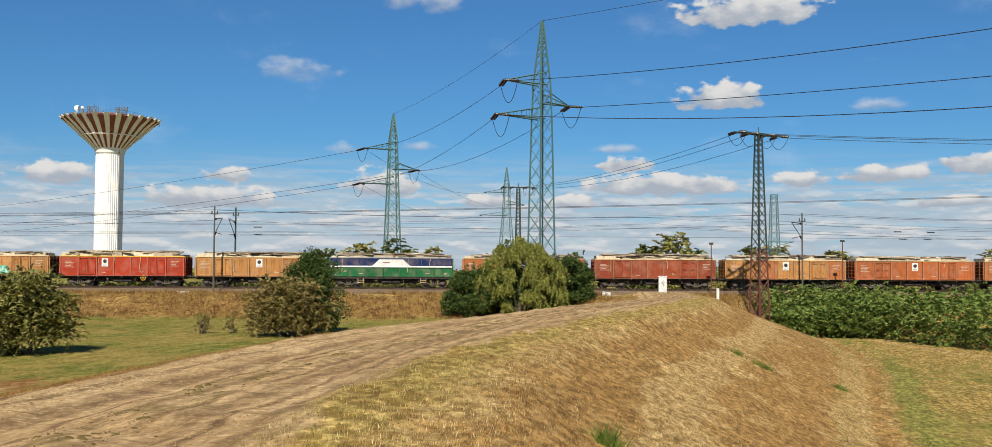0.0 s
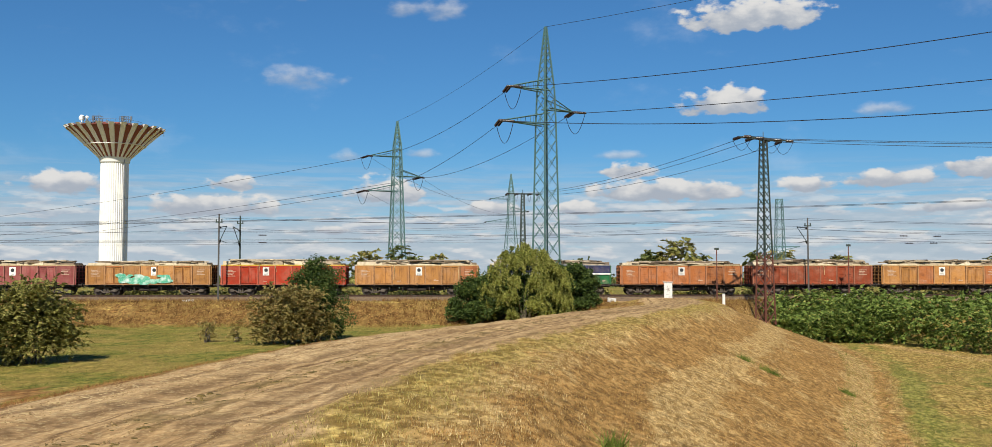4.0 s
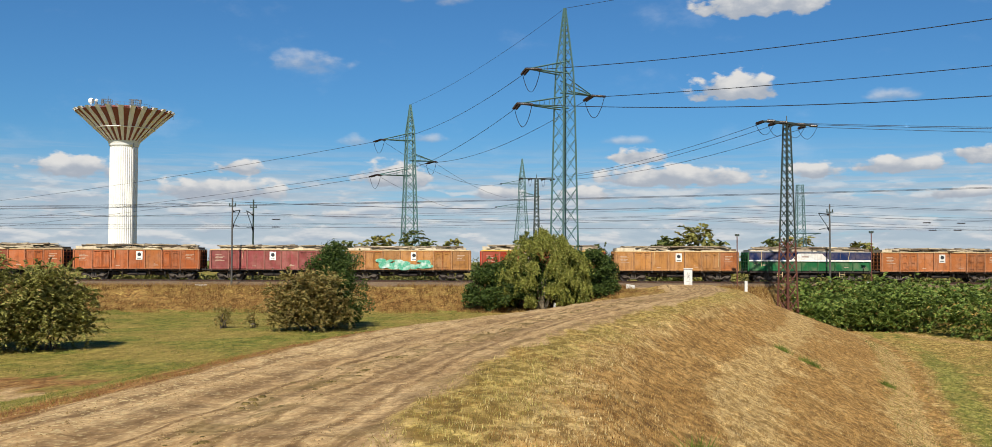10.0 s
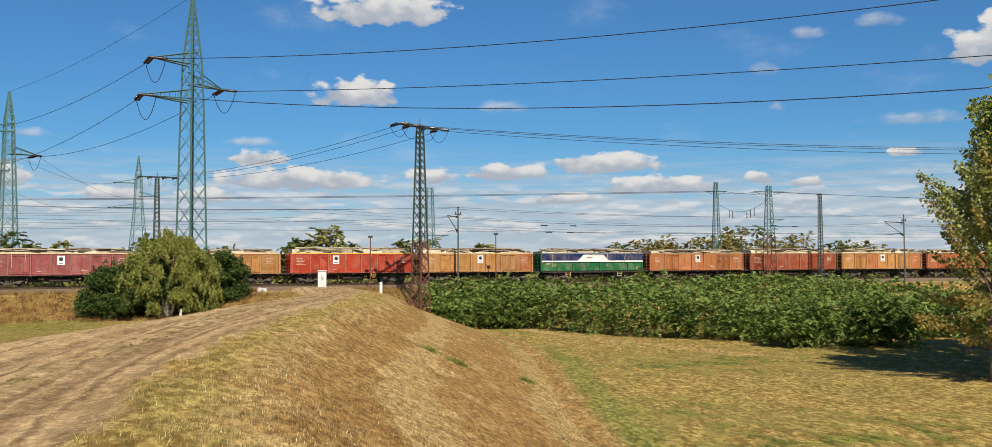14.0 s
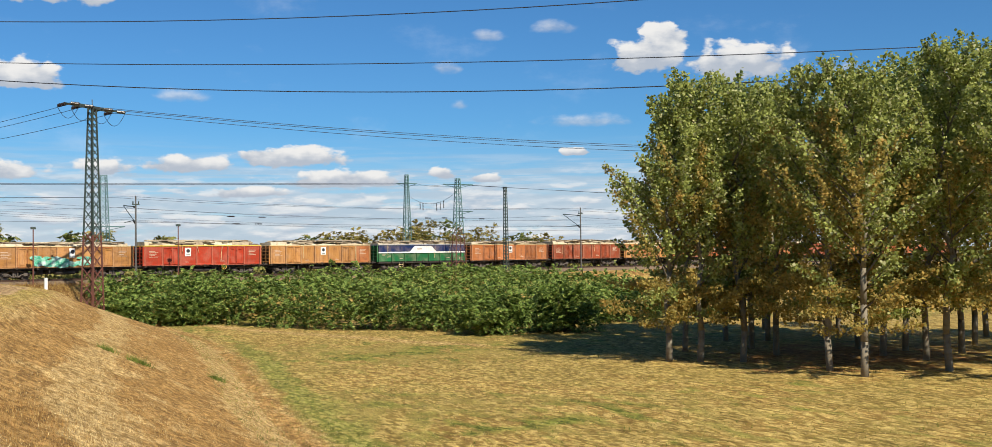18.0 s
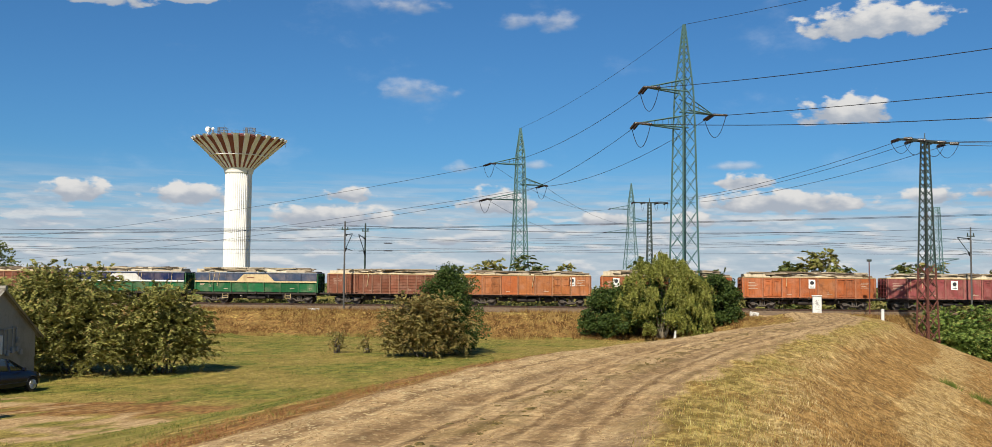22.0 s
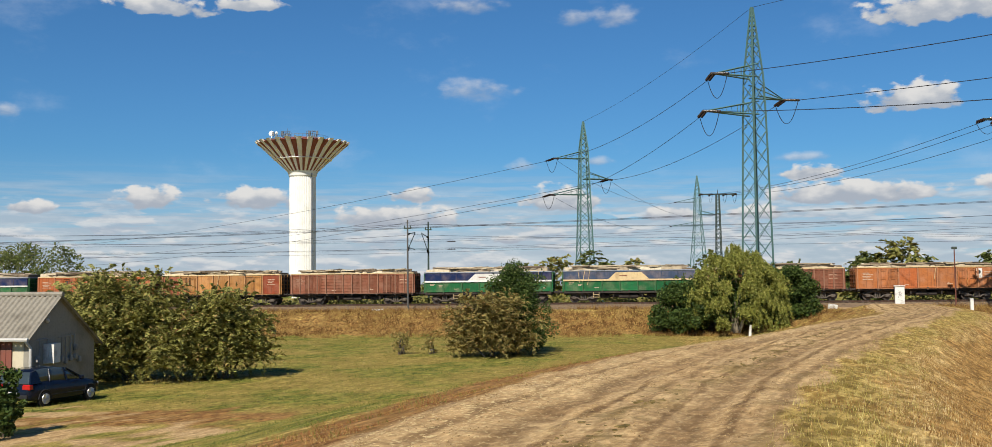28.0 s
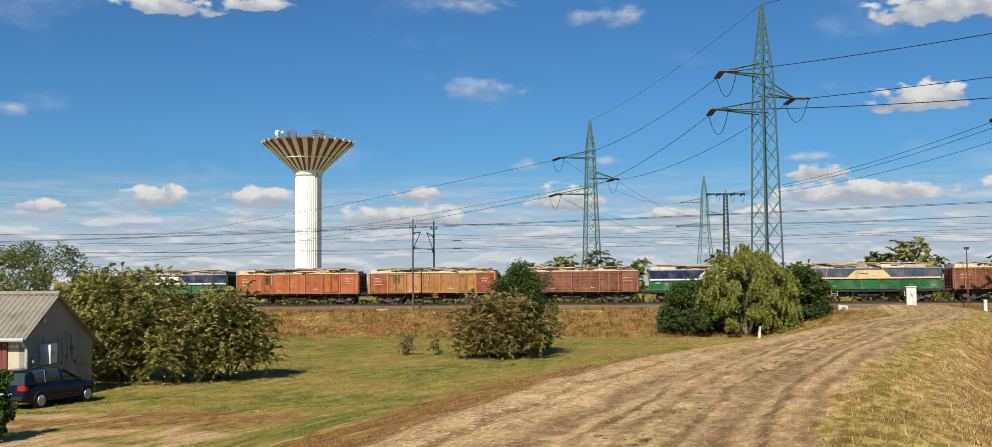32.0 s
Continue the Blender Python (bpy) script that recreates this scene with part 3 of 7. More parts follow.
# posts and door frames: paint worn paler along the edges
EDGES = {k: weathered(k + "_worn_edge_paint", tuple(0.78 * c + 0.22 * e for c, e in zip(v, (0.50, 0.34, 0.22))) if k != "green" else v, (0.13, 0.07, 0.045), 0.6, 0, 1.2, 0.6, 0.3, 0, 0.5) for k, v in BASES.items()}
TIMBER, t_n, t_l, t_b = shader("pale_timber", 0.9, 0, 0.15)
t_ramp = t_n.new("ShaderNodeValToRGB")
t_ramp.color_ramp.elements[0].color, t_ramp.color_ramp.elements[1].color = (0.070, 0.050, 0.036, 1), (0.62, 0.54, 0.40, 1)
for t_at, t_col in ((0.25, (0.19, 0.145, 0.100)), (0.55, (0.35, 0.285, 0.20)), (0.8, (0.48, 0.40, 0.275))):
    t_e = t_ramp.color_ramp.elements.new(t_at)
    t_e.color = (*t_col, 1)
t_l.new(t_n.new("ShaderNodeNewGeometry").outputs["Random Per Island"], t_ramp.inputs[0])
t_grain = noise_fac(t_n, t_l, t_n.new("ShaderNodeTexCoord").outputs["Object"], 3.0, 6, 0.4, 0.75)
t_l.new(mix(t_n, t_l, mul(t_n, t_l, t_grain, 0.5), t_ramp.outputs[0], (0.13, 0.09, 0.055)), t_b.inputs["Base Color"])
# rusty shell colour, near black to paint shadow lines beside posts and panels
SEAM = weathered("shade_dark_rusty_seam", (0.050, 0.026, 0.018), (0.03, 0.02, 0.014), 0.85, 0, 3, 0.6)
BOGIE_STEEL = weathered("dusty_bogie_steel", (0.115, 0.095, 0.078), (0.055, 0.042, 0.034), 0.85, 0.0, 3, 0.7)
DARK_STEEL = weathered("dark_underframe_steel", (0.040, 0.034, 0.030), (0.095, 0.068, 0.048), 0.75, 0.2, 3, 0.7)
WHEEL_STEEL = weathered("wheel_steel", (0.085, 0.070, 0.060), (0.14, 0.10, 0.07), 0.6, 0.5, 5, 0.6)
LETTER = weathered("faded_pale_lettering", (0.50, 0.38, 0.28), (0.30, 0.16, 0.09), 0.8, 0, 9, 1.0)
EMBLEM = weathered("black_emblem_paint", (0.03, 0.03, 0.035), (0.07, 0.07, 0.07), 0.5)
GRAFFITI = weathered("green_spray_paint", (0.06, 0.36, 0.22), (0.70, 0.75, 0.70), 0.5, 0, 1.6, 1.0)

FIELDED = (-9, -6, -5, -4, -2, -1, 6, 7)         # wagons whose door leaves have two pressed fields
POSTS = [-6.38, -4.52, -2.62, -0.87, 0.87, 2.62, 4.52, 6.38]
RIBS = [-6.38 + 12.76 * i / 14 for i in range(15)]


def wagon_shell(bm):
    t = 0.06
    box(bm, -HALF, HALF, -SIDE, -SIDE + t, 1.15, 3.08)
    box(bm, -HALF, HALF, SIDE - t, SIDE, 1.15, 3.08)
    box(bm, -HALF, -HALF + t, -SIDE + t, SIDE - t, 1.15, 3.08)
    box(bm, HALF - t, HALF, -SIDE + t, SIDE - t, 1.15, 3.08)
    box(bm, -HALF + t, HALF - t, -SIDE + t, SIDE - t, 1.15, 1.25)


def panel(width, low=1.17, high=3.06, grooves=0):
    """One pressed sheet, with a folded foot or horizontal beads."""
    def build(bm):
        out = [(-0.022, low)]
        if grooves:
            for k in range(grooves):
                z = low + (high - low) * (k + 0.6) / grooves
                out += [(-0.022, z - 0.02), (-0.048, z), (-0.048, z + 0.06), (-0.022, z + 0.08)]
        else:
            out = [(-0.055, low), (-0.055, low + 0.09), (-0.022, low + 0.12)]
        out.append((-0.022, high))
        ring = out + [(0.0, high), (0.0, low)]
        ends = [[bm.verts.new((x, y, z)) for y, z in ring] for x in (-width / 2, width / 2)]
        for k in range(len(ring)):
            j = (k + 1) % len(ring)
            bm.faces.new((ends[0][k], ends[0][j], ends[1][j], ends[1][k]))
        bm.faces.new(ends[0])
        bm.faces.new(ends[1][::-1])
        bmesh.ops.recalc_face_normals(bm, faces=bm.faces)
    return build


def rim(bm):
    for s in (-1, 1):
        y0, y1 = sorted((s * (SIDE - 0.07), s * (SIDE + 0.075)))
        box(bm, -HALF - 0.05, HALF + 0.05, y0, y1, 3.09, 3.19, 0.012)
        x0, x1 = sorted((s * (HALF - 0.05), s * (HALF + 0.05)))
        box(bm, x0, x1, -SIDE + 0.07, SIDE - 0.07, 3.09, 3.19, 0.012)


def door_leaf(rows):
    """A leaf with a rolled edge and one or two pressed fields."""
    def build(bm):
        box(bm, -0.40, 0.40, -0.045, -0.02, 1.24, 2.98)
        for x0, x1, z0, z1 in ((-0.40, -0.34, 1.24, 2.98), (0.34, 0.40, 1.24, 2.98), (-0.34, 0.34, 2.92, 2.98), (-0.34, 0.34, 1.24, 1.30)):
            box(bm, x0, x1, -0.110, -0.045, z0, z1)
        tall = 1.50 / rows
        for k in range(rows):
            z = 1.36 + k * tall
            for x0, x1, z0, z1 in ((-0.25, -0.20, z + 0.04, z + tall - 0.06), (0.20, 0.25, z + 0.04, z + tall - 0.06), (-0.20, 0.20, z + tall - 0.11, z + tall - 0.06), (-0.20, 0.20, z + 0.04, z + 0.09)):
                box(bm, x0, x1, -0.090, -0.045, z0, z1)
        for z in (1.5, 2.1, 2.75):
            bar(bm, (-0.42, -0.10, z - 0.06), (-0.42, -0.10, z + 0.06), 0.03, 6)
    return build


def bogie_frame(bm):
    for s in (-1, 1):
        y = s * 1.02
        # cast side frame: an arched top chord over a dipped lower one
        tops = [(-1.32, 0.60), (-0.9, 0.70), (-0.35, 0.86), (0.35, 0.86), (0.9, 0.70), (1.32, 0.60)]
        lows = [(-1.2, 0.50), (-0.55, 0.46), (-0.3, 0.26), (0.3, 0.26), (0.55, 0.46), (1.2, 0.50)]
        for pts in (tops, lows):
            for (x0, z0), (x1, z1) in zip(pts, pts[1:]):
                bar(bm, (x0, y, z0), (x1, y, z1), 0.075, 4)
        for x in (-0.9, 0.9):
            box(bm, x - 0.19, x + 0.19, y - 0.10, y + 0.12, 0.32, 0.62, 0.03)
            bar(bm, (x, y - 0.14, 0.46), (x, y + 0.14, 0.46), 0.12, 10)
        for k in (-0.2, 0.0, 0.2):
            bar(bm, (k, y, 0.30), (k, y, 0.80), 0.075, 8)
    box(bm, -0.25, 0.25, -1.0, 1.0, 0.5, 0.9)
    for x in (-1.3, 1.3):
        box(bm, x - 0.06, x + 0.06, -1.0, 1.0, 0.55, 0.7)


def wheelset(bm):
    rx = Matrix.Rotation(radians(90), 4, "X")
    for y in (-0.75, 0.75):
        bmesh.ops.create_cone(bm, cap_ends=True, segments=18, radius1=0.46, radius2=0.46, depth=0.13, matrix=Matrix.Translation((0, y, 0)) @ rx)
        for k in range(4):
            a = k * math.pi / 2
            s = 1 if y > 0 else -1
            bar(bm, (0.1 * math.cos(a), y + s * 0.075, 0.1 * math.sin(a)), (0.36 * math.cos(a), y + s * 0.075, 0.36 * math.sin(a)), 0.035, 4)
    bmesh.ops.create_cone(bm, cap_ends=True, segments=10, radius1=0.08, radius2=0.08, depth=2.16, matrix=rx)


def underframe(bm):
    for s in (-1, 1):
        y = s * (SIDE - 0.1)
        box(bm, -HALF, HALF, y - 0.07, y + 0.07, 0.93, 1.15, 0.01)
    box(bm, -HALF, HALF, -0.2, 0.2, 0.80, 1.15)
    for s in (-1, 1):
        x0, x1 = sorted((s * HALF, s * (HALF - 0.25)))
        box(bm, x0, x1, -1.33, 1.33, 0.85, 1.15)
        bar(bm, (s * HALF, 0, 1.0), (s * (PITCH / 2 - 0.02), 0, 1.0), 0.09, 6)
    for x in (-2.4, 0.4, 2.2):
        box(bm, x - 0.45, x + 0.45, -0.9, -0.4, 0.45, 0.85, 0.08)
    bar(bm, (-3, -0.6, 0.55), (3, -0.6, 0.55), 0.05, 6)
    bar(bm, (-3.2, 0.3, 0.62), (3.2, 0.3, 0.62), 0.06, 6)
    for x in (-1.2, -0.3, 1.2, 2.9):
        box(bm, x - 0.3, x + 0.3, -1.1, 1.1, 0.62, 0.95, 0.05)
    bar(bm, (-1.0, -0.95, 0.62), (0.9, -0.95, 0.62), 0.2, 10)
    for x in (-2.6, -1.9, 1.7, 2.5):
        bar(bm, (x, -1.2, 0.95), (x + 0.35, -0.9, 0.42), 0.04, 5)
    for x in (-2.9, -1.5, 1.3, 2.9):
        box(bm, x - 0.05, x + 0.05, -1.3, -1.15, 0.55, 0.95)


def buffer(bm):
    bar(bm, (0, 0, 1.06), (0.38, 0, 1.06), 0.10, 10)
    bar(bm, (0.38, 0, 1.06), (0.57, 0, 1.06), 0.07, 10)
    bar(bm, (0.55, 0, 1.06), (0.59, 0, 1.06), 0.23, 14)


def handwheel(bm):
    for k in range(12):
        a, b = k * math.pi / 6, (k + 1) * math.pi / 6
        bar(bm, (0.26 * math.cos(a), 0, 0.26 * math.sin(a)), (0.26 * math.cos(b), 0, 0.26 * math.sin(b)), 0.025, 4)
    for k in range(3):
        a = k * math.pi / 3
        bar(bm, (-0.25 * math.cos(a), 0, -0.25 * math.sin(a)), (0.25 * math.cos(a), 0, 0.25 * math.sin(a)), 0.018, 4)


def step_frame(bm):
    for x in (-0.28, 0.28):
        bar(bm, (x, 0, 0.52), (x, 0, 1.0), 0.03, 4)
    for z in (0.54, 0.78):
        bar(bm, (-0.28, 0, z), (0.28, 0, z), 0.03, 4)


def heap(seed, high):
    """Broken pale boards and slabs that fill the wagon to above its rim."""
    def build(bm):
        rnd = random.Random(seed)
        box(bm, -HALF + 0.1, HALF - 0.1, -SIDE + 0.1, SIDE - 0.1, 2.9, 3.16)
        x = -HALF + 0.15
        rnd.random()
        while x < HALF - 0.4:
            w = min(rnd.uniform(1.2, 4.2), HALF - 0.15 - x)
            top = 3.20 + high * rnd.uniform(0.35, 1.15)
            r = bmesh.ops.create_cube(bm, size=1)
            tilt = rnd.uniform(-0.05, 0.05)
            for v in r["verts"]:
                up = v.co.z > 0
                inset = rnd.uniform(0.12, 0.3) if up else 0.08
                z = (top + tilt * v.co.x * w) if up else 3.14
                v.co = Vector((x + (v.co.x + 0.5) * w + rnd.uniform(-0.08, 0.08), v.co.y * 2 * (SIDE - inset) + rnd.uniform(-0.05, 0.05), z + rnd.uniform(-0.03, 0.03)))
            x += w + rnd.uniform(-0.1, 0.12)
        for k in range(190):
            ln = rnd.uniform(0.8, 3.2)
            m = Matrix.Translation((rnd.uniform(-HALF + 0.5 + ln / 2, HALF - 0.5 - ln / 2), rnd.uniform(-1.25, 1.0), 3.24 + high * rnd.uniform(0.25, 1.25))) @ Euler((rnd.uniform(-0.15, 0.15), rnd.uniform(-0.06, 0.06), rnd.gauss(0, 0.2))).to_matrix().to_4x4()
            bmesh.ops.create_cube(bm, size=1, matrix=m @ Matrix.Diagonal((ln, rnd.uniform(0.12, 0.45), rnd.uniform(0.04, 0.11), 1)))
    return build


TRAIN = []
WHEELS = []


def wagon(n, label, color, trim=None, kind="panel", emblem=None, seed=0, high=0.35, extras=(), odd={}):
    w = new("freight_wagon")
    tagged(w, label, "freight wagon", "wagons of the goods train")
    p, tr = PAINTS[color], PAINTS[trim or "cream"]
    shared("body", ("shell", color if kind == "two_tone" else "seam"), wagon_shell, p if kind == "two_tone" else SEAM, w)
    shared("top_rim", ("rim", trim or "cream"), rim, tr, w)
    ribs = RIBS if kind == "ribbed" else POSTS

    def post(bm):
        box(bm, -0.06, 0.06, -0.13, 0.0, 1.12, 2.14 if kind == "two_tone" else 3.08, 0.015)

    for s in (-1, 1):
        for k, (xa, xb) in enumerate(zip(ribs, ribs[1:])):
            width = round(xb - xa - 0.16, 3)
            pc = odd.get(k, color) if s < 0 else color
            o = shared("side_panel", ("panel", pc, width, kind), panel(width, 1.17, 2.12 if kind == "two_tone" else 3.06, 6 if kind == "ribbed" else 0), PAINTS[pc], w)
            o.matrix_basis = pose((xa + xb) / 2, s * SIDE, 0, 0, 0, 0 if s < 0 else 180)
        for k, x in enumerate(ribs):
            o = shared("side_post", ("post", color), post, EDGES[color], w)
            o.matrix_basis = pose(x, s * SIDE, 0, 0, 0, 0 if s < 0 else 180)
        if kind != "two_tone":
            fields = 2 if kind == "ribbed" or n in FIELDED else 1
            for x in ((-3.57, 3.57) if kind == "panel" else (-4.1, 4.1)):
                for k in (-0.435, 0.435):
                    o = shared("door_leaf", ("door", color, fields), door_leaf(fields), PAINTS[odd.get("door", color) if s < 0 else color], w)
                    o.matrix_basis = pose(x + k, s * SIDE, 0, 0, 0, 0 if s < 0 else 180)
        for x in (-6.3, -4.5, -2.6, 0.0, 2.6, 4.5, 6.3):
            o = shared("bracket", ("bracket",), lambda bm: box(bm, -0.09, 0.09, -0.10, 0.0, 0.93, 1.22, 0.01), DARK_STEEL, w)
            o.matrix_basis = pose(x, s * SIDE, 0, 0, 0, 0 if s < 0 else 180)
    if kind == "two_tone":
        up = PAINTS[extras[0]]
        line = PAINTS[extras[1]]
        for s in (-1, 1):
            o = shared("upper_band", ("upper", extras[0]), lambda bm: box(bm, -HALF - 0.004, HALF + 0.004, -0.105, 0.004, 2.30, 3.06), up, w, "dark blue upper band")
            o.matrix_basis = pose(0, s * SIDE, 0, 0, 0, 0 if s < 0 else 180)
            o = shared("line", ("line", extras[1]), lambda bm: box(bm, -HALF - 0.008, HALF + 0.008, -0.14, 0.0, 2.15, 2.30), line, w, "pale dividing line")
            o.matrix_basis = pose(0, s * SIDE, 0, 0, 0, 0 if s < 0 else 180)

            def shield(bm):
                vs = [bm.verts.new((x, y, z)) for y in (-0.125, -0.02) for x, z in ((-2.0, 2.30), (2.0, 2.30), (1.25, 2.98), (-1.25, 2.98))]
                bm.faces.new(vs[3::-1])
                bm.faces.new(vs[4:])
                for k in range(4):
                    bm.faces.new((vs[k], vs[(k + 1) % 4], vs[4 + (k + 1) % 4], vs[4 + k]))
                bmesh.ops.recalc_face_normals(bm, faces=bm.faces)

            o = shared("shield", ("shield", extras[1]), shield, line, w, "pale trapezoid panel")
            o.matrix_basis = pose(0, s * SIDE, 0, 0, 0, 0 if s < 0 else 180)
            for x, z, ww, bars in ((-5.9, 1.95, 0.5, 2), (-5.0, 1.8, 0.4, 2), (-3.4, 1.45, 0.45, 1), (3.6, 1.5, 0.5, 1), (5.6, 1.5, 0.3, 2)):
                o = shared("lettering", ("greenbars", x), lambda bm: [box(bm, 0, ww - 0.1 * k, -0.034, -0.012, z - 0.12 * k, z - 0.12 * k + 0.05) for k in range(bars)], LETTER, w)
                o.matrix_basis = pose(x, s * SIDE, 0, 0, 0, 0 if s < 0 else 180)
            for x in (-0.9,):
                o = shared("lettering", ("bars",), lambda bm: box(bm, 0, 0.75, -0.129, -0.10, 2.58, 2.68), PAINTS["brown"], w)
                o.matrix_basis = pose(x, s * SIDE, 0, 0, 0, 0 if s < 0 else 180)
            for x in [-6.38 + 12.76 * k / 8 for k in (0, 1, 2, 6, 7, 8)]:
                o = shared("band_post", ("bandpost", extras[0]), lambda bm: box(bm, -0.05, 0.05, -0.16, -0.09, 2.30, 3.08, 0.01), up, w)
                o.matrix_basis = pose(x, s * SIDE, 0, 0, 0, 0 if s < 0 else 180)
    else:
        for x, z, ww, hh, bars in ((-5.45, 2.35, 0.95, 0.75, 5), (5.45, 2.45, 0.85, 0.65, 4), (2.0, 1.62, 0.5, 0.26, 2), (-1.9, 1.5, 0.4, 0.14, 1)):
            o = shared("lettering", ("plate", x), lambda bm: [box(bm, -ww / 2 + 0.06 * (k % 2), ww / 2 - 0.3 * ((k * 2) % 3) / 2, -0.034, -0.012, z - hh / 2 + k * hh / bars, z - hh / 2 + k * hh / bars + 0.055) for k in range(bars)], LETTER, w)
            o.matrix_basis = pose(x, -SIDE, 0)
        o = shared("sill_lip", ("lip", color), lambda bm: box(bm, -HALF, HALF, -0.145, -0.02, 1.10, 1.15), EDGES[color], w)
        o.matrix_basis = pose(0, -SIDE, 0)
    # pale straps that hold the load hang down the side
    rs = random.Random(n + 40)
    for k in range(3 if kind == "two_tone" or n == 2 else rs.choice((0, 0, 1, 2))):
        lean, ln = rs.uniform(-0.25, 0.25), rs.uniform(0.7, 1.7)
        o = shared("strap", ("strap", n, k), lambda bm: bar(bm, (0, -0.155, 3.2), (lean, -0.150, 3.2 - ln), 0.024, 4), PAINTS["cream"], w, "pale load strap")
        o.matrix_basis = pose(rs.uniform(-5.5, 5.5), -SIDE, 0)
    if emblem is not None:
        o = shared("emblem_plate", ("eplate",), lambda bm: box(bm, -0.33, 0.33, -0.045, 0, 2.06, 2.94, 0.01), PAINTS["white"], w, "white plate with a round dark emblem")
        o.matrix_basis = pose(emblem, -SIDE, 0)
        e = shared("emblem", ("emblem",), lambda bm: bmesh.ops.create_cone(bm, cap_ends=True, segments=18, radius1=0.19, radius2=0.19, depth=0.02, matrix=Matrix.Translation((0, -0.055, 2.62)) @ Matrix.Rotation(radians(90), 4, "X")), EMBLEM, o)
        e = shared("emblem_line", ("emblemline",), lambda bm: box(bm, -0.20, 0.20, -0.052, -0.03, 2.18, 2.24), EMBLEM, o)
    shared("underframe", ("under",), underframe, DARK_STEEL, w)
    for s in (-1, 1):
        for y in (-0.875, 0.875):
            o = shared("buffer", ("buffer",), buffer, DARK_STEEL, w)
            o.matrix_basis = pose(s * HALF, y, 0, 0, 0, 0 if s > 0 else 180)
        for k in range(5):
            o = shared("end_rung", ("rung", color), lambda bm: box(bm, -0.035, 0.035, -1.4, 1.4, 0, 0.10, 0.01), p, w)
            o.matrix_basis = pose(s * (HALF + 0.09), 0, 1.3 + 0.38 * k)
        for y in (-1.36, -0.5, 0.5, 1.36):
            o = shared("end_post", ("endpost", color), lambda bm: box(bm, -0.06, 0.06, -0.06, 0.06, 1.1, 3.08, 0.01), p, w)
            o.matrix_basis = pose(s * (HALF + 0.06), y, 0)
        b = shared("bogie", ("bogie",), bogie_frame, BOGIE_STEEL, w)
        b.matrix_basis = pose(s * 4.5, 0, 0)
        for x in (-0.9, 0.9):
            ws = shared("wheelset", ("wheelset",), wheelset, WHEEL_STEEL, b)
            ws.matrix_basis = pose(x, 0, 0.46)
            WHEELS.append((ws, x))
    if n in (2, 12, -7):
        o = shared("handwheel", ("handwheel",), handwheel, PAINTS["yellow"], w)
        o.matrix_basis = pose(2.2 if n == 2 else 0.4, -SIDE - 0.05, 0.9)
    for x in (-3.2, 3.4) if kind == "two_tone" else ():
        o = shared("footstep", ("step",), step_frame, PAINTS["cream"], w)
        o.matrix_basis = pose(x, -SIDE - 0.04, 0)
    tagged(shared("timber_load", ("load", seed, high), heap(seed, high), TIMBER, w, "heap of broken pale boards"), kind="stuff")
    if extras and extras[0] == "graffiti":
        rnd = random.Random(8)

        def spray(bm):
            for k in range(40):
                x, z, r = rnd.uniform(-3.0, 2.1), rnd.uniform(1.35, 2.1), rnd.uniform(0.16, 0.40)
                if -0.9 < x < 0.6:
                    z -= 0.1
                bmesh.ops.create_circle(bm, cap_ends=True, segments=12, radius=r, matrix=Matrix.Translation((x, -0.145 - 0.0012 * k, z)) @ Matrix.Rotation(radians(90), 4, "X") @ Matrix.Diagonal((1.7, 0.62, 1, 1)))

        g = shared("graffiti", ("graffiti",), spray, GRAFFITI, w, "green and white sprayed scrawl")
        g.matrix_basis = pose(0, -SIDE, 0)
    TRAIN.append((w, n))
    return w


ODD = {12: {0: "brick", 6: "brick"}, 5: {4: "brown_orange"}, 7: {2: "orange", 5: "ochre"}, 6: {3: "brick"}, -3: {2: "brown_orange", 6: "brown_orange"}, 3: {1: "brown_orange", 5: "brown_orange"}, 1: {6: "brown_orange"}}


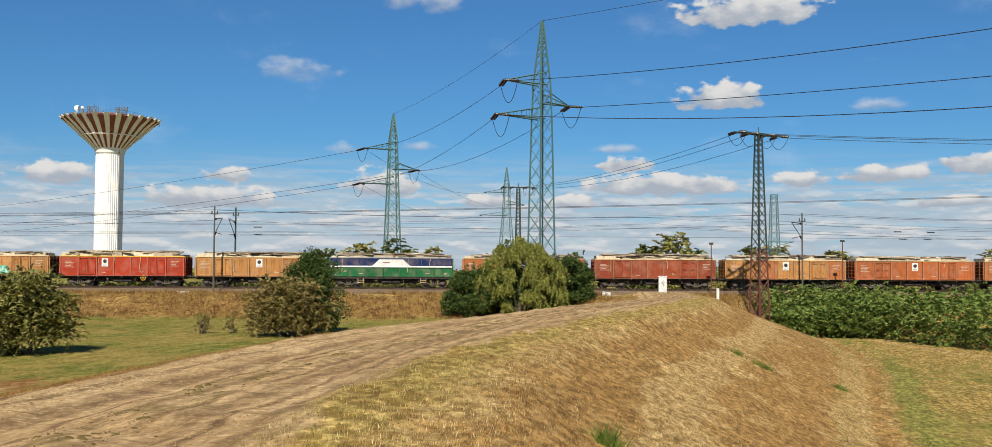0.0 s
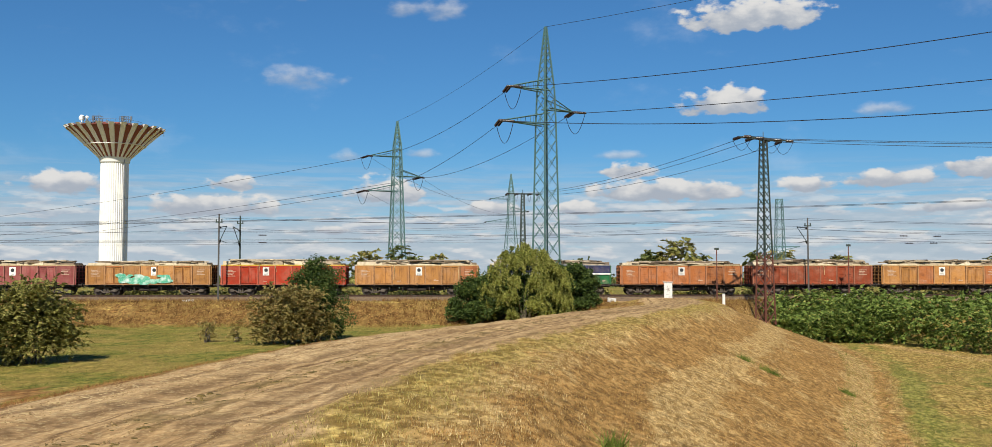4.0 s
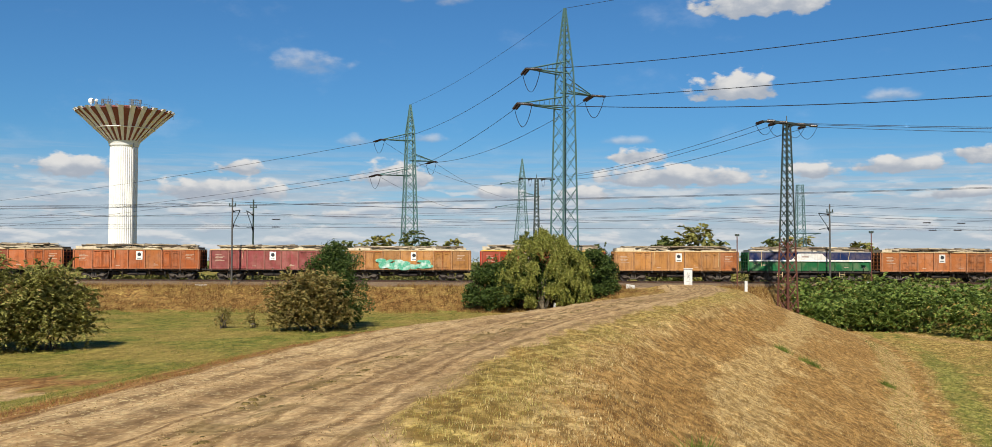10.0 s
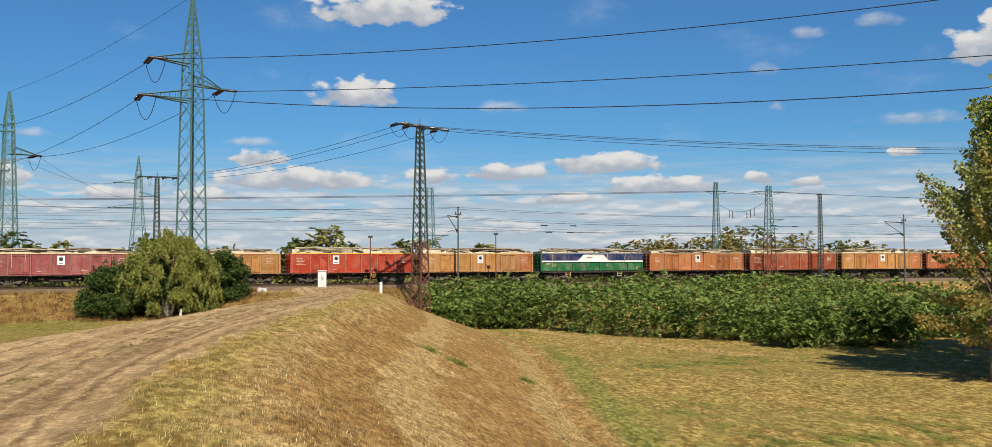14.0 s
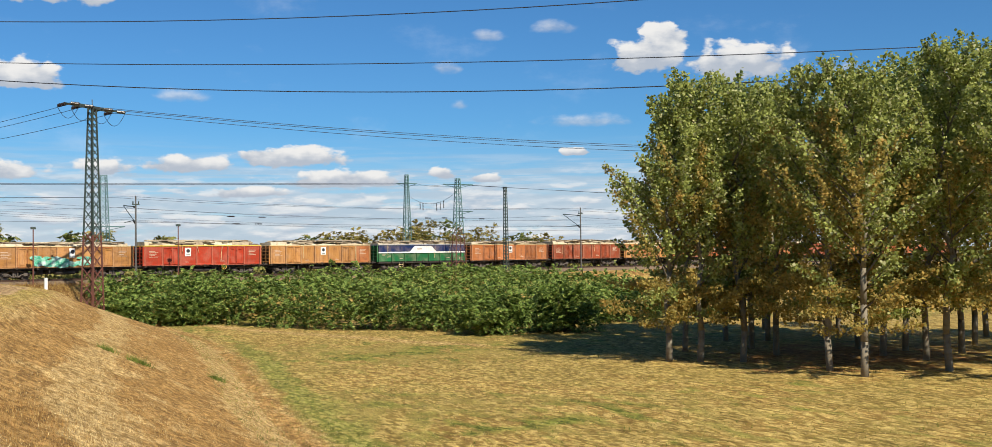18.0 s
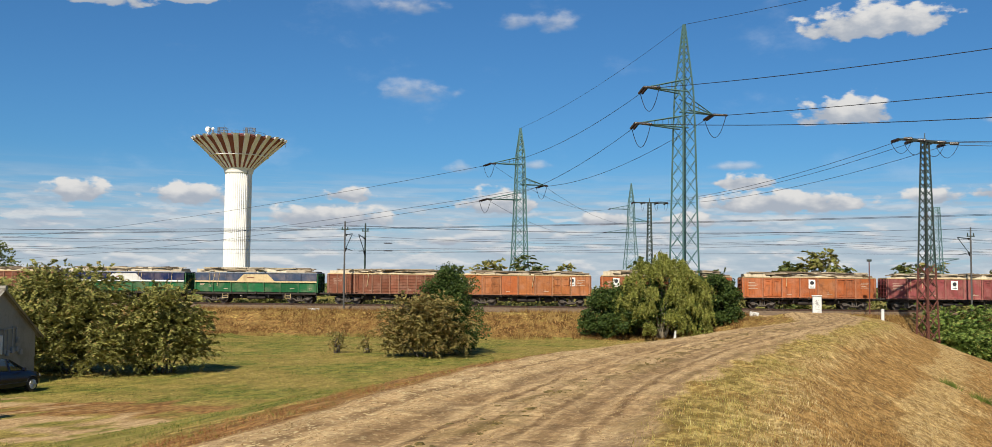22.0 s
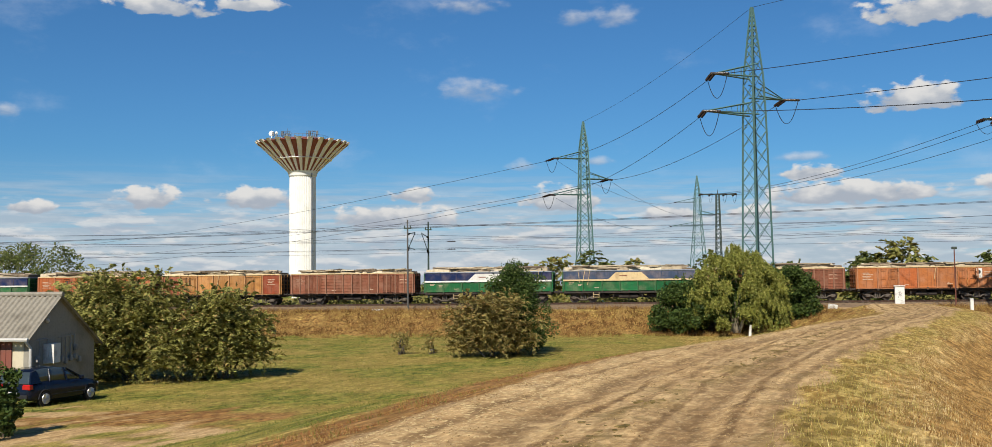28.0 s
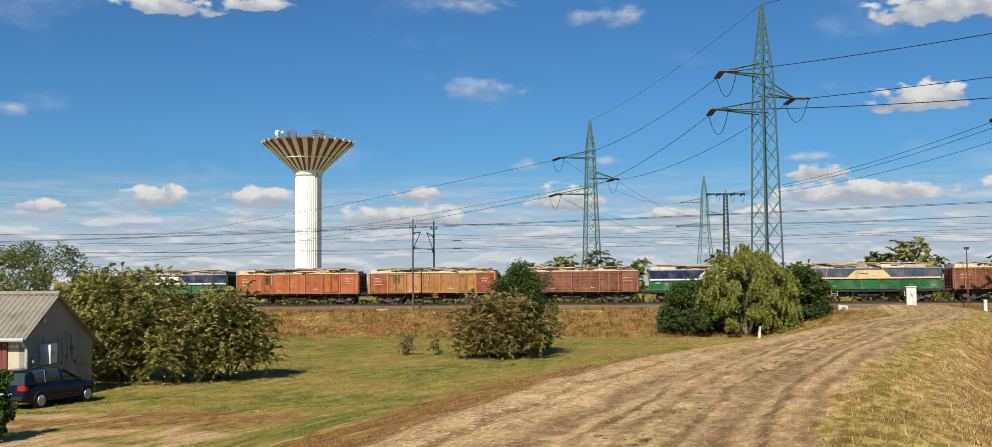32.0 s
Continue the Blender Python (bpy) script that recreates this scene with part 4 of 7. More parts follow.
def build_train():
    plain = "{} open freight wagon heaped with pale broken boards"
    two = "{} open freight wagon loaded with boards"
    rows = [
        (-9, "brick", "cream", "panel", None), (-8, "orange", "cream", "panel", 0.0), (-7, "ochre", "cream", "panel", 0.0), (-6, "brick", "cream", "panel", None),
        (-5, "brown_orange", "cream", "panel", None), (-4, "orange", "cream", "panel", 0.0), (-3, "ochre", "cream", "panel", 0.0), (-2, "brick", "cream", "panel", None),
        (-1, "brown_orange", "cream", "panel", 0.0), (0, "green", "grey", "two_tone", None), (1, "ochre", "cream", "panel", 0.2), (2, "red", "yellow", "panel", -1.8),
        (3, "ochre", "cream", "panel", 0.6), (4, "purple", "cream", "panel", 0.0), (5, "orange", "cream", "panel", 0.3), (6, "orange", "cream", "panel", -5.0),
        (7, "brown_orange", "cream", "panel", 4.6), (8, "brown", "cream", "ribbed", None), (9, "green", "grey", "two_tone", None), (10, "green", "grey", "two_tone", None),
        (11, "brown", "cream", "ribbed", None), (12, "ochre", "cream", "panel", -3.6), (13, "orange", "cream", "panel", -3.0), (14, "green", "grey", "two_tone", None),
    ]
    words = {"ochre": "faded ochre", "orange": "faded orange-red", "brown_orange": "rusty brown-orange", "red": "bright red", "brick": "brick-red", "purple": "dull purple-red", "brown": "ribbed dark brown"}
    for k, (n, color, trim, kind, emblem) in enumerate(rows):
        if kind == "two_tone":
            slate = n == 9
            wagon(n, two.format("green and slate-blue, cream-lined" if slate else "green and blue, white-lined"), color, trim, kind, None, 100 + k % 7, 0.32, ("slate", "cream") if slate else ("blue", "white"))
        else:
            label = "faded ochre open freight wagon with green and white graffiti" if n == 3 else plain.format(words[color])
            wagon(n, label, color, trim, kind, emblem, 100 + k % 7, 0.24 + 0.05 * (k % 4), ("graffiti",) if n == 3 else (), ODD.get(n, {}))


build_train()

# ---------------------------------------------------------------- water tower
CONCRETE = weathered("white_concrete", (0.80, 0.79, 0.75), (0.60, 0.58, 0.53), 0.8, 0, 0.35, 0.5, 0.2, 0, 0.35)
PALE_RIB = weathered("pale_cladding", (0.88, 0.85, 0.83), (0.62, 0.57, 0.54), 0.7, 0, 0.5, 0.5)
RED_RIB = weathered("faded_red_cladding", (0.240, 0.072, 0.058), (0.25, 0.12, 0.10), 0.7, 0, 0.5, 0.6)
ANTENNA = weathered("dark_antenna_steel", (0.10, 0.115, 0.135), (0.20, 0.21, 0.22), 0.6, 0.1, 2, 0.5)
GALV = weathered("grey_galvanised_steel", (0.30, 0.31, 0.32), (0.16, 0.17, 0.17), 0.5, 0.5, 2, 0.5)


def ring_mesh(bm, profile, a0, a1, seg, thick=0.0):
    rows = []
    for r, z in profile:
        rows.append([bm.verts.new((r * math.cos(a0 + (a1 - a0) * k / seg), r * math.sin(a0 + (a1 - a0) * k / seg), z)) for k in range(seg + 1)])
    for p, q in zip(rows, rows[1:]):
        for k in range(seg):
            bm.faces.new((p[k], p[k + 1], q[k + 1], q[k]))


def water_tower(x, y, base):
    t = new("water_tower")
    t.matrix_basis = pose(x, y, base)
    tagged(t, "white concrete water tower with a red-and-white striped funnel", "water tower")
    neck, top, r_top, r_shaft = 46.6, 58.3, 17.1, 4.75
    bm = bmesh.new()
    n = 40
    prof = []
    for z in (0, neck):
        ring = []
        for k in range(n * 2):
            a = math.pi * k / n
            r = r_shaft + (0.14 if k % 2 else -0.10)
            ring.append(bm.verts.new((r * math.cos(a), r * math.sin(a), z)))
        prof.append(ring)
    for k in range(n * 2):
        bm.faces.new((prof[0][k], prof[0][(k + 1) % (n * 2)], prof[1][(k + 1) % (n * 2)], prof[1][k]))
    bm.faces.new(prof[1])
    part("shaft", bm, CONCRETE, t, "white fluted concrete shaft")
    bm = bmesh.new()
    ring_mesh(bm, [(r_shaft + 0.15, neck - 1.3), (r_shaft + 0.45, neck - 0.9), (r_shaft + 0.55, neck - 0.3), (r_shaft + 0.75, neck + 0.25), (r_shaft + 1.0, neck + 0.7), (r_shaft + 0.6, neck + 0.8)], 0, 2 * math.pi, 48)
    part("collar", bm, CONCRETE, t)
    ribs = 26                                     # folded cladding: pale ridges between red valleys
    for k in range(ribs):
        mid_a, step = 2 * math.pi * (k + 0.5) / ribs, 2 * math.pi / ribs
        prof = [(r_shaft + 0.15, neck), (8.5, neck + 3.5), (13.6, neck + 8.4), (r_top, top)]

        def fold(bm, cuts, rise):
            rows = []
            for r, z in prof:
                rows.append([bm.verts.new(((r + o * r / r_top) * math.cos(mid_a + f * step), (r + o * r / r_top) * math.sin(mid_a + f * step), z + (rise if z == top else 0))) for f, o in cuts])
            rows.append([bm.verts.new(((r_top - 1.7) * math.cos(mid_a + f * step), (r_top - 1.7) * math.sin(mid_a + f * step), top - 0.2)) for f, o in cuts])
            for p, q in zip(rows, rows[1:]):
                for j in range(len(cuts) - 1):
                    bm.faces.new((p[j], p[j + 1], q[j + 1], q[j]))

        bm = bmesh.new()
        fold(bm, [(-0.27, -0.05), (-0.20, 0.55), (0.20, 0.55), (0.27, -0.05)], 0.0)
        part("pale_rib", bm, PALE_RIB, t)
        bm = bmesh.new()
        fold(bm, [(0.26, -0.10), (0.5, -0.22), (0.74, -0.10)], -0.75)
        part("funnel_panel", bm, RED_RIB, t)
    bm = bmesh.new()
    ring_mesh(bm, [(r_top - 0.8, top - 0.3), (9, top + 0.7), (0.05, top + 1.2)], 0, 2 * math.pi, 40)
    part("roof", bm, CONCRETE, t)
    bm = bmesh.new()
    z = neck + 5.1
    ring_mesh(bm, [(10.35, z - 0.14), (10.85, z), (10.75, z + 0.14)], 0, 2 * math.pi, 60)
    part("seam_ring", bm, PALE_RIB, t)
    bm = bmesh.new()
    ring_mesh(bm, [(9.6, top - 0.2), (9.6, top + 1.0), (9.0, top + 1.15), (0.05, top + 1.3)], 0, 2 * math.pi, 32)
    part("roof_drum", bm, RED_RIB, t, "low drum on the roof")
    rnd = random.Random(5)
    for k in range(9):
        a = rnd.choice((-2.2, -2.0, -1.75, -1.6, -0.95, -0.8)) + rnd.uniform(-0.1, 0.1)
        r = rnd.uniform(7, r_top - 2)
        h = rnd.uniform(1.2, 3.6)
        bm = bmesh.new()
        px, py = r * math.cos(a), r * math.sin(a)
        bar(bm, (px, py, top - 0.2), (px, py, top + h), 0.12, 6)
        box(bm, px - 0.35, px + 0.35, py - 0.3, py + 0.3, top + h - 1.5, top + h, 0.05)
        part("antenna", bm, ANTENNA, t)
    for px, py in ((-3.2, -9.5), (6.2, -8.5)):    # open equipment frames
        bm = bmesh.new()
        for dx in (-1.6, 0, 1.6):
            for dy in (-0.9, 0.9):
                bar(bm, (px + dx, py + dy, top + 0.2), (px + dx, py + dy, top + 3.0), 0.09, 4)
        for z in (1.2, 2.1, 3.0):
            for dy in (-0.9, 0.9):
                bar(bm, (px - 1.6, py + dy, top + z), (px + 1.6, py + dy, top + z), 0.08, 4)
        part("equipment_frame", bm, ANTENNA, t)
    for (px, py, r) in ((-8.2, -11.0, 1.05), (-6.0, -12, 0.6)):
        bm = bmesh.new()
        bar(bm, (px, py, top), (px, py, top + 2.4), 0.12, 6)
        bmesh.ops.create_cone(bm, cap_ends=True, segments=16, radius1=r, radius2=r * 0.5, depth=0.5, matrix=Matrix.Translation((px, py - 0.3, top + 2.2)) @ Matrix.Rotation(radians(90), 4, "X"))
        part("dish", bm, CONCRETE, t, "round white dish")
    bm = bmesh.new()
    bar(bm, (-5, -3, top), (-5, -3, top + 5.2), 0.14, 6, 0.05)
    bar(bm, (4, 0, top), (4, 0, top + 4.2), 0.12, 6, 0.05)
    part("mast", bm, ANTENNA, t)
    bm = bmesh.new()
    ring_mesh(bm, [(9.5, top + 2.1), (9.5, top + 2.2)], 0, 6.2832, 40)
    for k in range(40):
        a = 6.2832 * k / 40
        bar(bm, (9.5 * math.cos(a), 9.5 * math.sin(a), top + 1), (9.5 * math.cos(a), 9.5 * math.sin(a), top + 2.2), 0.04, 4)
    part("railing", bm, ANTENNA, t)
    bm = bmesh.new()
    for k in (0.9, 1.5):
        bar(bm, (r_shaft * 0.86 + k * 0.25, -r_shaft * 0.62, 0), (r_shaft * 0.86 + k * 0.25, -r_shaft * 0.62, neck), 0.16, 6)
    part("cable_duct", bm, GALV, t, "grey cable run down the shaft")
    bm = bmesh.new()
    bar(bm, (r_top - 1, -2, top - 0.2), (r_top + 1.2, -2.2, top - 1.2), 0.10, 5)
    bar(bm, (r_top + 1.2, -2.2, top - 1.2), (r_top + 1.1, -2.2, top - 3.2), 0.08, 5)
    part("davit", bm, ANTENNA, t)


water_tower(-127.7, 380, FAR_Z)

# ---------------------------------------------------------------- pylons
PYLON_GREEN = weathered("weathered_green_steel", (0.085, 0.175, 0.160), (0.110, 0.130, 0.115), 0.6, 0.2, 1.2, 0.6)
RUST_STEEL = weathered("rust_red_steel", (0.155, 0.060, 0.042), (0.085, 0.050, 0.040), 0.7, 0.2, 1.2, 0.6)
DARK_GREEN_STEEL = weathered("dark_green_steel", (0.045, 0.070, 0.060), (0.10, 0.075, 0.055), 0.6, 0.3, 1.5, 0.6)
INSULATOR = weathered("dark_glazed_insulator", (0.030, 0.020, 0.016), (0.07, 0.05, 0.04), 0.25, 0, 4, 0.4, 0.5)
WIRE = weathered("black_wire", (0.035, 0.038, 0.045), (0.06, 0.06, 0.07), 0.5, 0.4, 3, 0.4)
GREY_POST = weathered("grey_concrete_post", (0.30, 0.29, 0.27), (0.16, 0.15, 0.14), 0.85, 0, 2, 0.6)


def lattice(parent, name, widths, mats, leg=0.07, brace=0.035, z_split=None):
    """A four-legged lattice from (height, width) pairs, with the braces joined panel by panel."""
    for sx, sy in ((-1, -1), (1, -1), (1, 1), (-1, 1)):
        bm = bmesh.new()
        for (z0, w0), (z1, w1) in zip(widths, widths[1:]):
            bar(bm, (sx * w0 / 2, sy * w0 / 2, z0), (sx * w1 / 2, sy * w1 / 2, z1), leg, 4)
        if z_split is None:
            part(name + "_leg", bm, mats[0], parent)
            continue
        bm.free()
        for low, high, mat in ((widths[0][0], z_split, mats[1]), (z_split, widths[-1][0], mats[0])):
            bm = bmesh.new()
            w0, w1 = lerp_table(widths, low), lerp_table(widths, high)
            bar(bm, (sx * w0 / 2, sy * w0 / 2, low), (sx * w1 / 2, sy * w1 / 2, high), leg, 4)
            part(name + "_leg", bm, mat, parent)
    zs = []
    z = widths[0][0]
    while z < widths[-1][0] - 0.05:
        zs.append(z)
        z += max(0.42, lerp_table(widths, z) * 0.98)
    zs.append(widths[-1][0])
    for z0, z1 in zip(zs, zs[1:]):
        w0, w1 = lerp_table(widths, z0) / 2, lerp_table(widths, z1) / 2
        c = ((-1, -1), (1, -1), (1, 1), (-1, 1))
        for k in range(4):
            (ax, ay), (bx, by) = c[k], c[(k + 1) % 4]
            for (px, py), (qx, qy) in (((ax, ay), (bx, by)), ((bx, by), (ax, ay))):
                bm = bmesh.new()
                bar(bm, (px * w0, py * w0, z0), (qx * w1, qy * w1, z1), brace, 3)
                part(name + "_brace", bm, mats[0] if z_split is None or z0 > z_split else mats[1], parent)


def crossarm(parent, z, reach, half, rise, mat, brace=0.03):
    """A tapered lattice arm along +x or -x, its tip at reach."""
    bm = bmesh.new()
    tip = Vector((reach, 0, z))
    for s in (-1, 1):
        bar(bm, (0, s * half, z), tip, 0.075, 4)
        bar(bm, (0, s * half, z + rise), tip, 0.06, 4)
    for k in range(1, 5):
        f = k / 5
        p = [Vector((0, -half, z)).lerp(tip, f), Vector((0, half, z)).lerp(tip, f), Vector((0, half, z + rise)).lerp(tip, f), Vector((0, -half, z + rise)).lerp(tip, f)]
        for a, b in ((0, 1), (1, 2), (0, 3)):
            bar(bm, p[a], p[b], brace, 3)
    return part("crossarm", bm, mat, parent)


def string(bm, a, b, r=0.13):
    """A strain insulator: a chain of discs."""
    a, b = Vector(a), Vector(b)
    n = max(4, int((b - a).length / 0.16))
    q = (b - a).to_track_quat("Z", "Y").to_matrix().to_4x4()
    for k in range(n):
        c = a.lerp(b, (k + 0.5) / n)
        bmesh.ops.create_cone(bm, cap_ends=True, segments=8, radius1=r, radius2=r * 0.5, depth=0.11, matrix=Matrix.Translation(c) @ q)
    bar(bm, a, b, 0.04, 4)


def tube(bm, pts, r, sides=4):
    """One bent rod through the points."""
    prev = None
    for k, p in enumerate(pts):
        d = (pts[min(k + 1, len(pts) - 1)] - pts[max(k - 1, 0)]).normalized()
        u = d.cross(Vector((0.3, 0.2, 1))).normalized()
        v = d.cross(u)
        ring = [bm.verts.new(p + (u * math.cos(6.2832 * j / sides) + v * math.sin(6.2832 * j / sides)) * r) for j in range(sides)]
        if prev:
            for j in range(sides):
                bm.faces.new((prev[j], prev[(j + 1) % sides], ring[(j + 1) % sides], ring[j]))
        prev = ring


def sag_points(a, b, sag, n=20):
    a, b = Vector(a), Vector(b)
    return [a.lerp(b, k / n) - Vector((0, 0, sag * 4 * (k / n) * (1 - k / n))) for k in range(n + 1)]


def wire(a, b, sag, r=0.028, n=20, label="black overhead power line", name="power_line"):
    cu = bpy.data.curves.new(name, "CURVE")
    cu.dimensions, cu.bevel_depth, cu.bevel_resolution = "3D", r, 0
    sp = cu.splines.new("POLY")
    pts = sag_points(a, b, sag, n)
    sp.points.add(len(pts) - 1)
    for p, v in zip(sp.points, pts):
        p.co = (*v, 1)
    cu.materials.append(WIRE)
    return tagged(new(name, cu), label, "overhead wire", "overhead wires")


def strain_pylon(x, y, base, height, turn, arms, foot, waist, label, mats=None, arm_rise=1.2, neck=0.72, over=1.6, leg=0.11, brace=0.052, knee=None):
    """arms: (height over base, reach along the arm line)."""
    p = new("lattice_pylon")
    p.matrix_basis = pose(x, y, base, 0, 0, turn)
    tagged(p, label, "electricity pylon", "lattice pylons")
    mats = mats or [PYLON_GREEN]
    low = min(a[0] for a in arms)
    high = max(a[0] for a in arms)
    lattice(p, "lattice", [(0, foot)] + ([knee] if knee else []) + [(low, waist), (high + over, waist * neck), (height, 0.12)], mats, leg, brace)
    tips = []
    for z, reach in arms:
        crossarm(p, z, reach, waist * 0.45, arm_rise, mats[0])
        tips.append(pose(x, y, base, 0, 0, turn) @ Vector((reach, 0, z)))
    bm = bmesh.new()
    box(bm, -foot / 2 - 0.4, foot / 2 + 0.4, -foot / 2 - 0.4, foot / 2 + 0.4, -0.6, 0.15)
    part("footing", bm, GREY_POST, p)
    return p, tips, Vector((x, y, base + height))


P1_B, P2_B, P3_B = -2.1, FAR_Z, FAR_Z
p1, tips1, peak1 = strain_pylon(8.0, 101.5, P1_B, 28.8, 35.5, [(22.35, -4.6), (20.6, 3.6), (18.95, -5.6)], 2.08, 1.42, "tall green lattice strain pylon behind the willow", None, 1.2, 0.85, 0.2, 0.085, 0.034)
p2, tips2, peak2 = strain_pylon(-10.7, 163.7, P2_B, 28.8, 20, [(23.1, -4.6), (20.0, 4.0), (17.6, -5.2)], 4.5, 1.5, "green lattice strain pylon beyond the railway", knee=(8.0, 2.1))
p3, tips3, _ = strain_pylon(13.1, 291.5, P3_B, 33.2, 12, [(26, -6.0), (22.6, 5.0), (19.5, -7.4)], 5.2, 2.0, "grey-green lattice pylon far beyond the railway")


def dead_ends(pylon, tips, towards):
    """Insulator strings and jumper loops at each arm tip; returns the wires' ends."""
    out = []
    for tip in tips:
        ends = []
        for goal in towards:
            d = (Vector(goal) - tip)
            d.z = 0
            d.normalize()
            ends.append(tip + d * 1.7 + Vector((0, 0, -0.28)))
        inv = pylon.matrix_basis.inverted()
        for e in ends:
            bm = bmesh.new()
            off = Vector((0.14, 0.05, 0))
            string(bm, inv @ (tip + off), inv @ (e + off))
            string(bm, inv @ (tip - off), inv @ (e - off))
            part("insulator", bm, INSULATOR, pylon)
        if len(ends) == 2:
            bm = bmesh.new()
            pts = [inv @ v for v in sag_points(ends[0], ends[1], 1.9, 12)]
            tube(bm, pts, 0.03)
            part("jumper", bm, WIRE, pylon)
        out.append(ends)
    return out


NEXT_DIR = Vector((0.643, -0.766, 0))
NEXT_P = Vector((8, 101.5, 0)) + NEXT_DIR * 150
LEFT_P = Vector((-330, 420, 0))
e1 = dead_ends(p1, tips1, [peak2, NEXT_P])
e2 = dead_ends(p2, tips2, [peak1, LEFT_P])
e3 = dead_ends(p3, tips3, [peak2])
for k in range(3):
    wire(e1[k][0], e2[k][0], 1.3)
    far = e1[k][1] + NEXT_DIR * 150
    far.z = (24.75, 17.2, 19.3)[k]
    wire(e1[k][1], far, (4.75, 2.6, 6.09)[k], 0.03, 40)
    wire(e2[k][1], LEFT_P + Vector((-3 + 3 * k, 2 * k, (22, 18, 16)[k])), 7, 0.028, 24)
    wire(tips2[k] + Vector((0.5, 1.0, -0.4)), e3[k][0], 2.5, 0.026)
wire(peak1, peak2, 0.8, 0.02)
wire(peak1, NEXT_P + Vector((0, 0, 31)), 3.5, 0.02)

# ---------------------------------------------------------------- railway
BALLAST = weathered("grey_brown_ballast", (0.165, 0.115, 0.072), (0.070, 0.048, 0.030), 0.95, 0, 6, 0.9)
RAIL_STEEL = weathered("brown_rail_steel", (0.10, 0.055, 0.035), (0.22, 0.20, 0.18), 0.45, 0.6, 4, 0.4)
SLEEPER = weathered("concrete_sleeper", (0.125, 0.092, 0.062), (0.07, 0.052, 0.038), 0.9, 0, 3, 0.6)
X0, X1 = -420, 460


def build_track():
    bed = new("railway_track")
    tagged(bed, "single railway track on a grey-brown ballast bed", "railway track", kind="structure")
    bm = bmesh.new()
    prof = [(-2.6, -0.70), (-1.75, -0.19), (1.75, -0.19), (2.6, -0.70)]
    rnd = random.Random(4)
    rows = []
    for k in range(441):
        x = X0 + (X1 - X0) * k / 440
        rows.append([bm.verts.new((x, TRACK_Y + y + rnd.uniform(-0.08, 0.08), z + rnd.uniform(-0.025, 0.025))) for y, z in prof])
    for a, b in zip(rows, rows[1:]):
        for k in range(3):
            bm.faces.new((a[k], b[k], b[k + 1], a[k + 1]))
    bmesh.ops.recalc_face_normals(bm, faces=bm.faces)
    part("ballast_bed", bm, BALLAST, bed)
    for s in (-0.7525, 0.7525):
        bm = bmesh.new()
        y = TRACK_Y + s
        box(bm, X0, X1, y - 0.036, y + 0.036, -0.045, 0.0)
        box(bm, X0, X1, y - 0.01, y + 0.01, -0.14, -0.045)
        box(bm, X0, X1, y - 0.07, y + 0.07, -0.165, -0.14)
        part("rail", bm, RAIL_STEEL, bed)
    verts, faces = [], []
    for k in range(int((X1 - X0) / 0.6)):
        x = X0 + 0.6 * k
        o = len(verts)
        verts += [(x + dx, TRACK_Y + dy, z) for z in (-0.34, -0.17) for dx, dy in ((-0.12, -1.2), (0.12, -1.2), (0.12, 1.2), (-0.12, 1.2))]
        faces += [(o + 4, o + 5, o + 6, o + 7), (o, o + 1, o + 5, o + 4), (o + 2, o + 3, o + 7, o + 6), (o + 1, o + 2, o + 6, o + 5), (o + 3, o, o + 4, o + 7)]
    sl = mesh_ob("sleepers", verts, faces, SLEEPER)
    sl.parent = bed
    tagged(sl, kind="stuff")
    # crossing deck
    for k in range(5):
        bm = bmesh.new()
        box(bm, 16.6 + 1.6 * k, 18.16 + 1.6 * k, TRACK_Y - 0.66, TRACK_Y + 0.66, -0.2, -0.015, 0.01)
        part("deck_slab", bm, SLEEPER, bed)


build_track()


DARK_GREY = weathered("dark_grey_steel", (0.10, 0.10, 0.095), (0.15, 0.10, 0.07), 0.6, 0.3, 2, 0.6)


def thin_mast(x, y, top, label, arm=None, r=0.105, mat=None, z=None):
    z = ground_z(x, y) if z is None else z
    m = new("overhead_line_mast")
    m.matrix_basis = pose(x, y, z)
    tagged(m, label, "line mast", "masts along the railway")
    bm = bmesh.new()
    bar(bm, (0, 0, -0.3), (0, 0, top - z), r, 8, r * 0.7)
    part("pole", bm, mat or DARK_GREY, m)
    if arm:
        bm = bmesh.new()
        h = 5.4 - z
        bar(bm, (0, 0, h + 1.6), (0, arm, h + 1.9), 0.05, 6)
        bar(bm, (0, 0, h), (0, arm, h + 1.85), 0.04, 6)
        bar(bm, (0, 0, h + 0.3), (0, arm * 0.95, h + 0.15), 0.035, 6)
        part("cantilever", bm, DARK_GREEN_STEEL, m)
        bm = bmesh.new()
        string(bm, (0, arm * 0.06, h + 1.6), (0, arm * 0.22, h + 1.66), 0.10)
        string(bm, (0, arm * 0.06, h), (0, arm * 0.2, h + 0.3), 0.10)
        part("insulator", bm, INSULATOR, m)
    bm = bmesh.new()
    box(bm, -0.35, 0.35, -0.1, 0.1, top - z - 0.9, top - z - 0.8)
    for k in (-0.28, 0.28):
        bar(bm, (k, 0, top - z - 0.8), (k, 0, top - z - 0.55), 0.06, 6)
    part("top_bracket", bm, DARK_GREEN_STEEL, m)
    return m


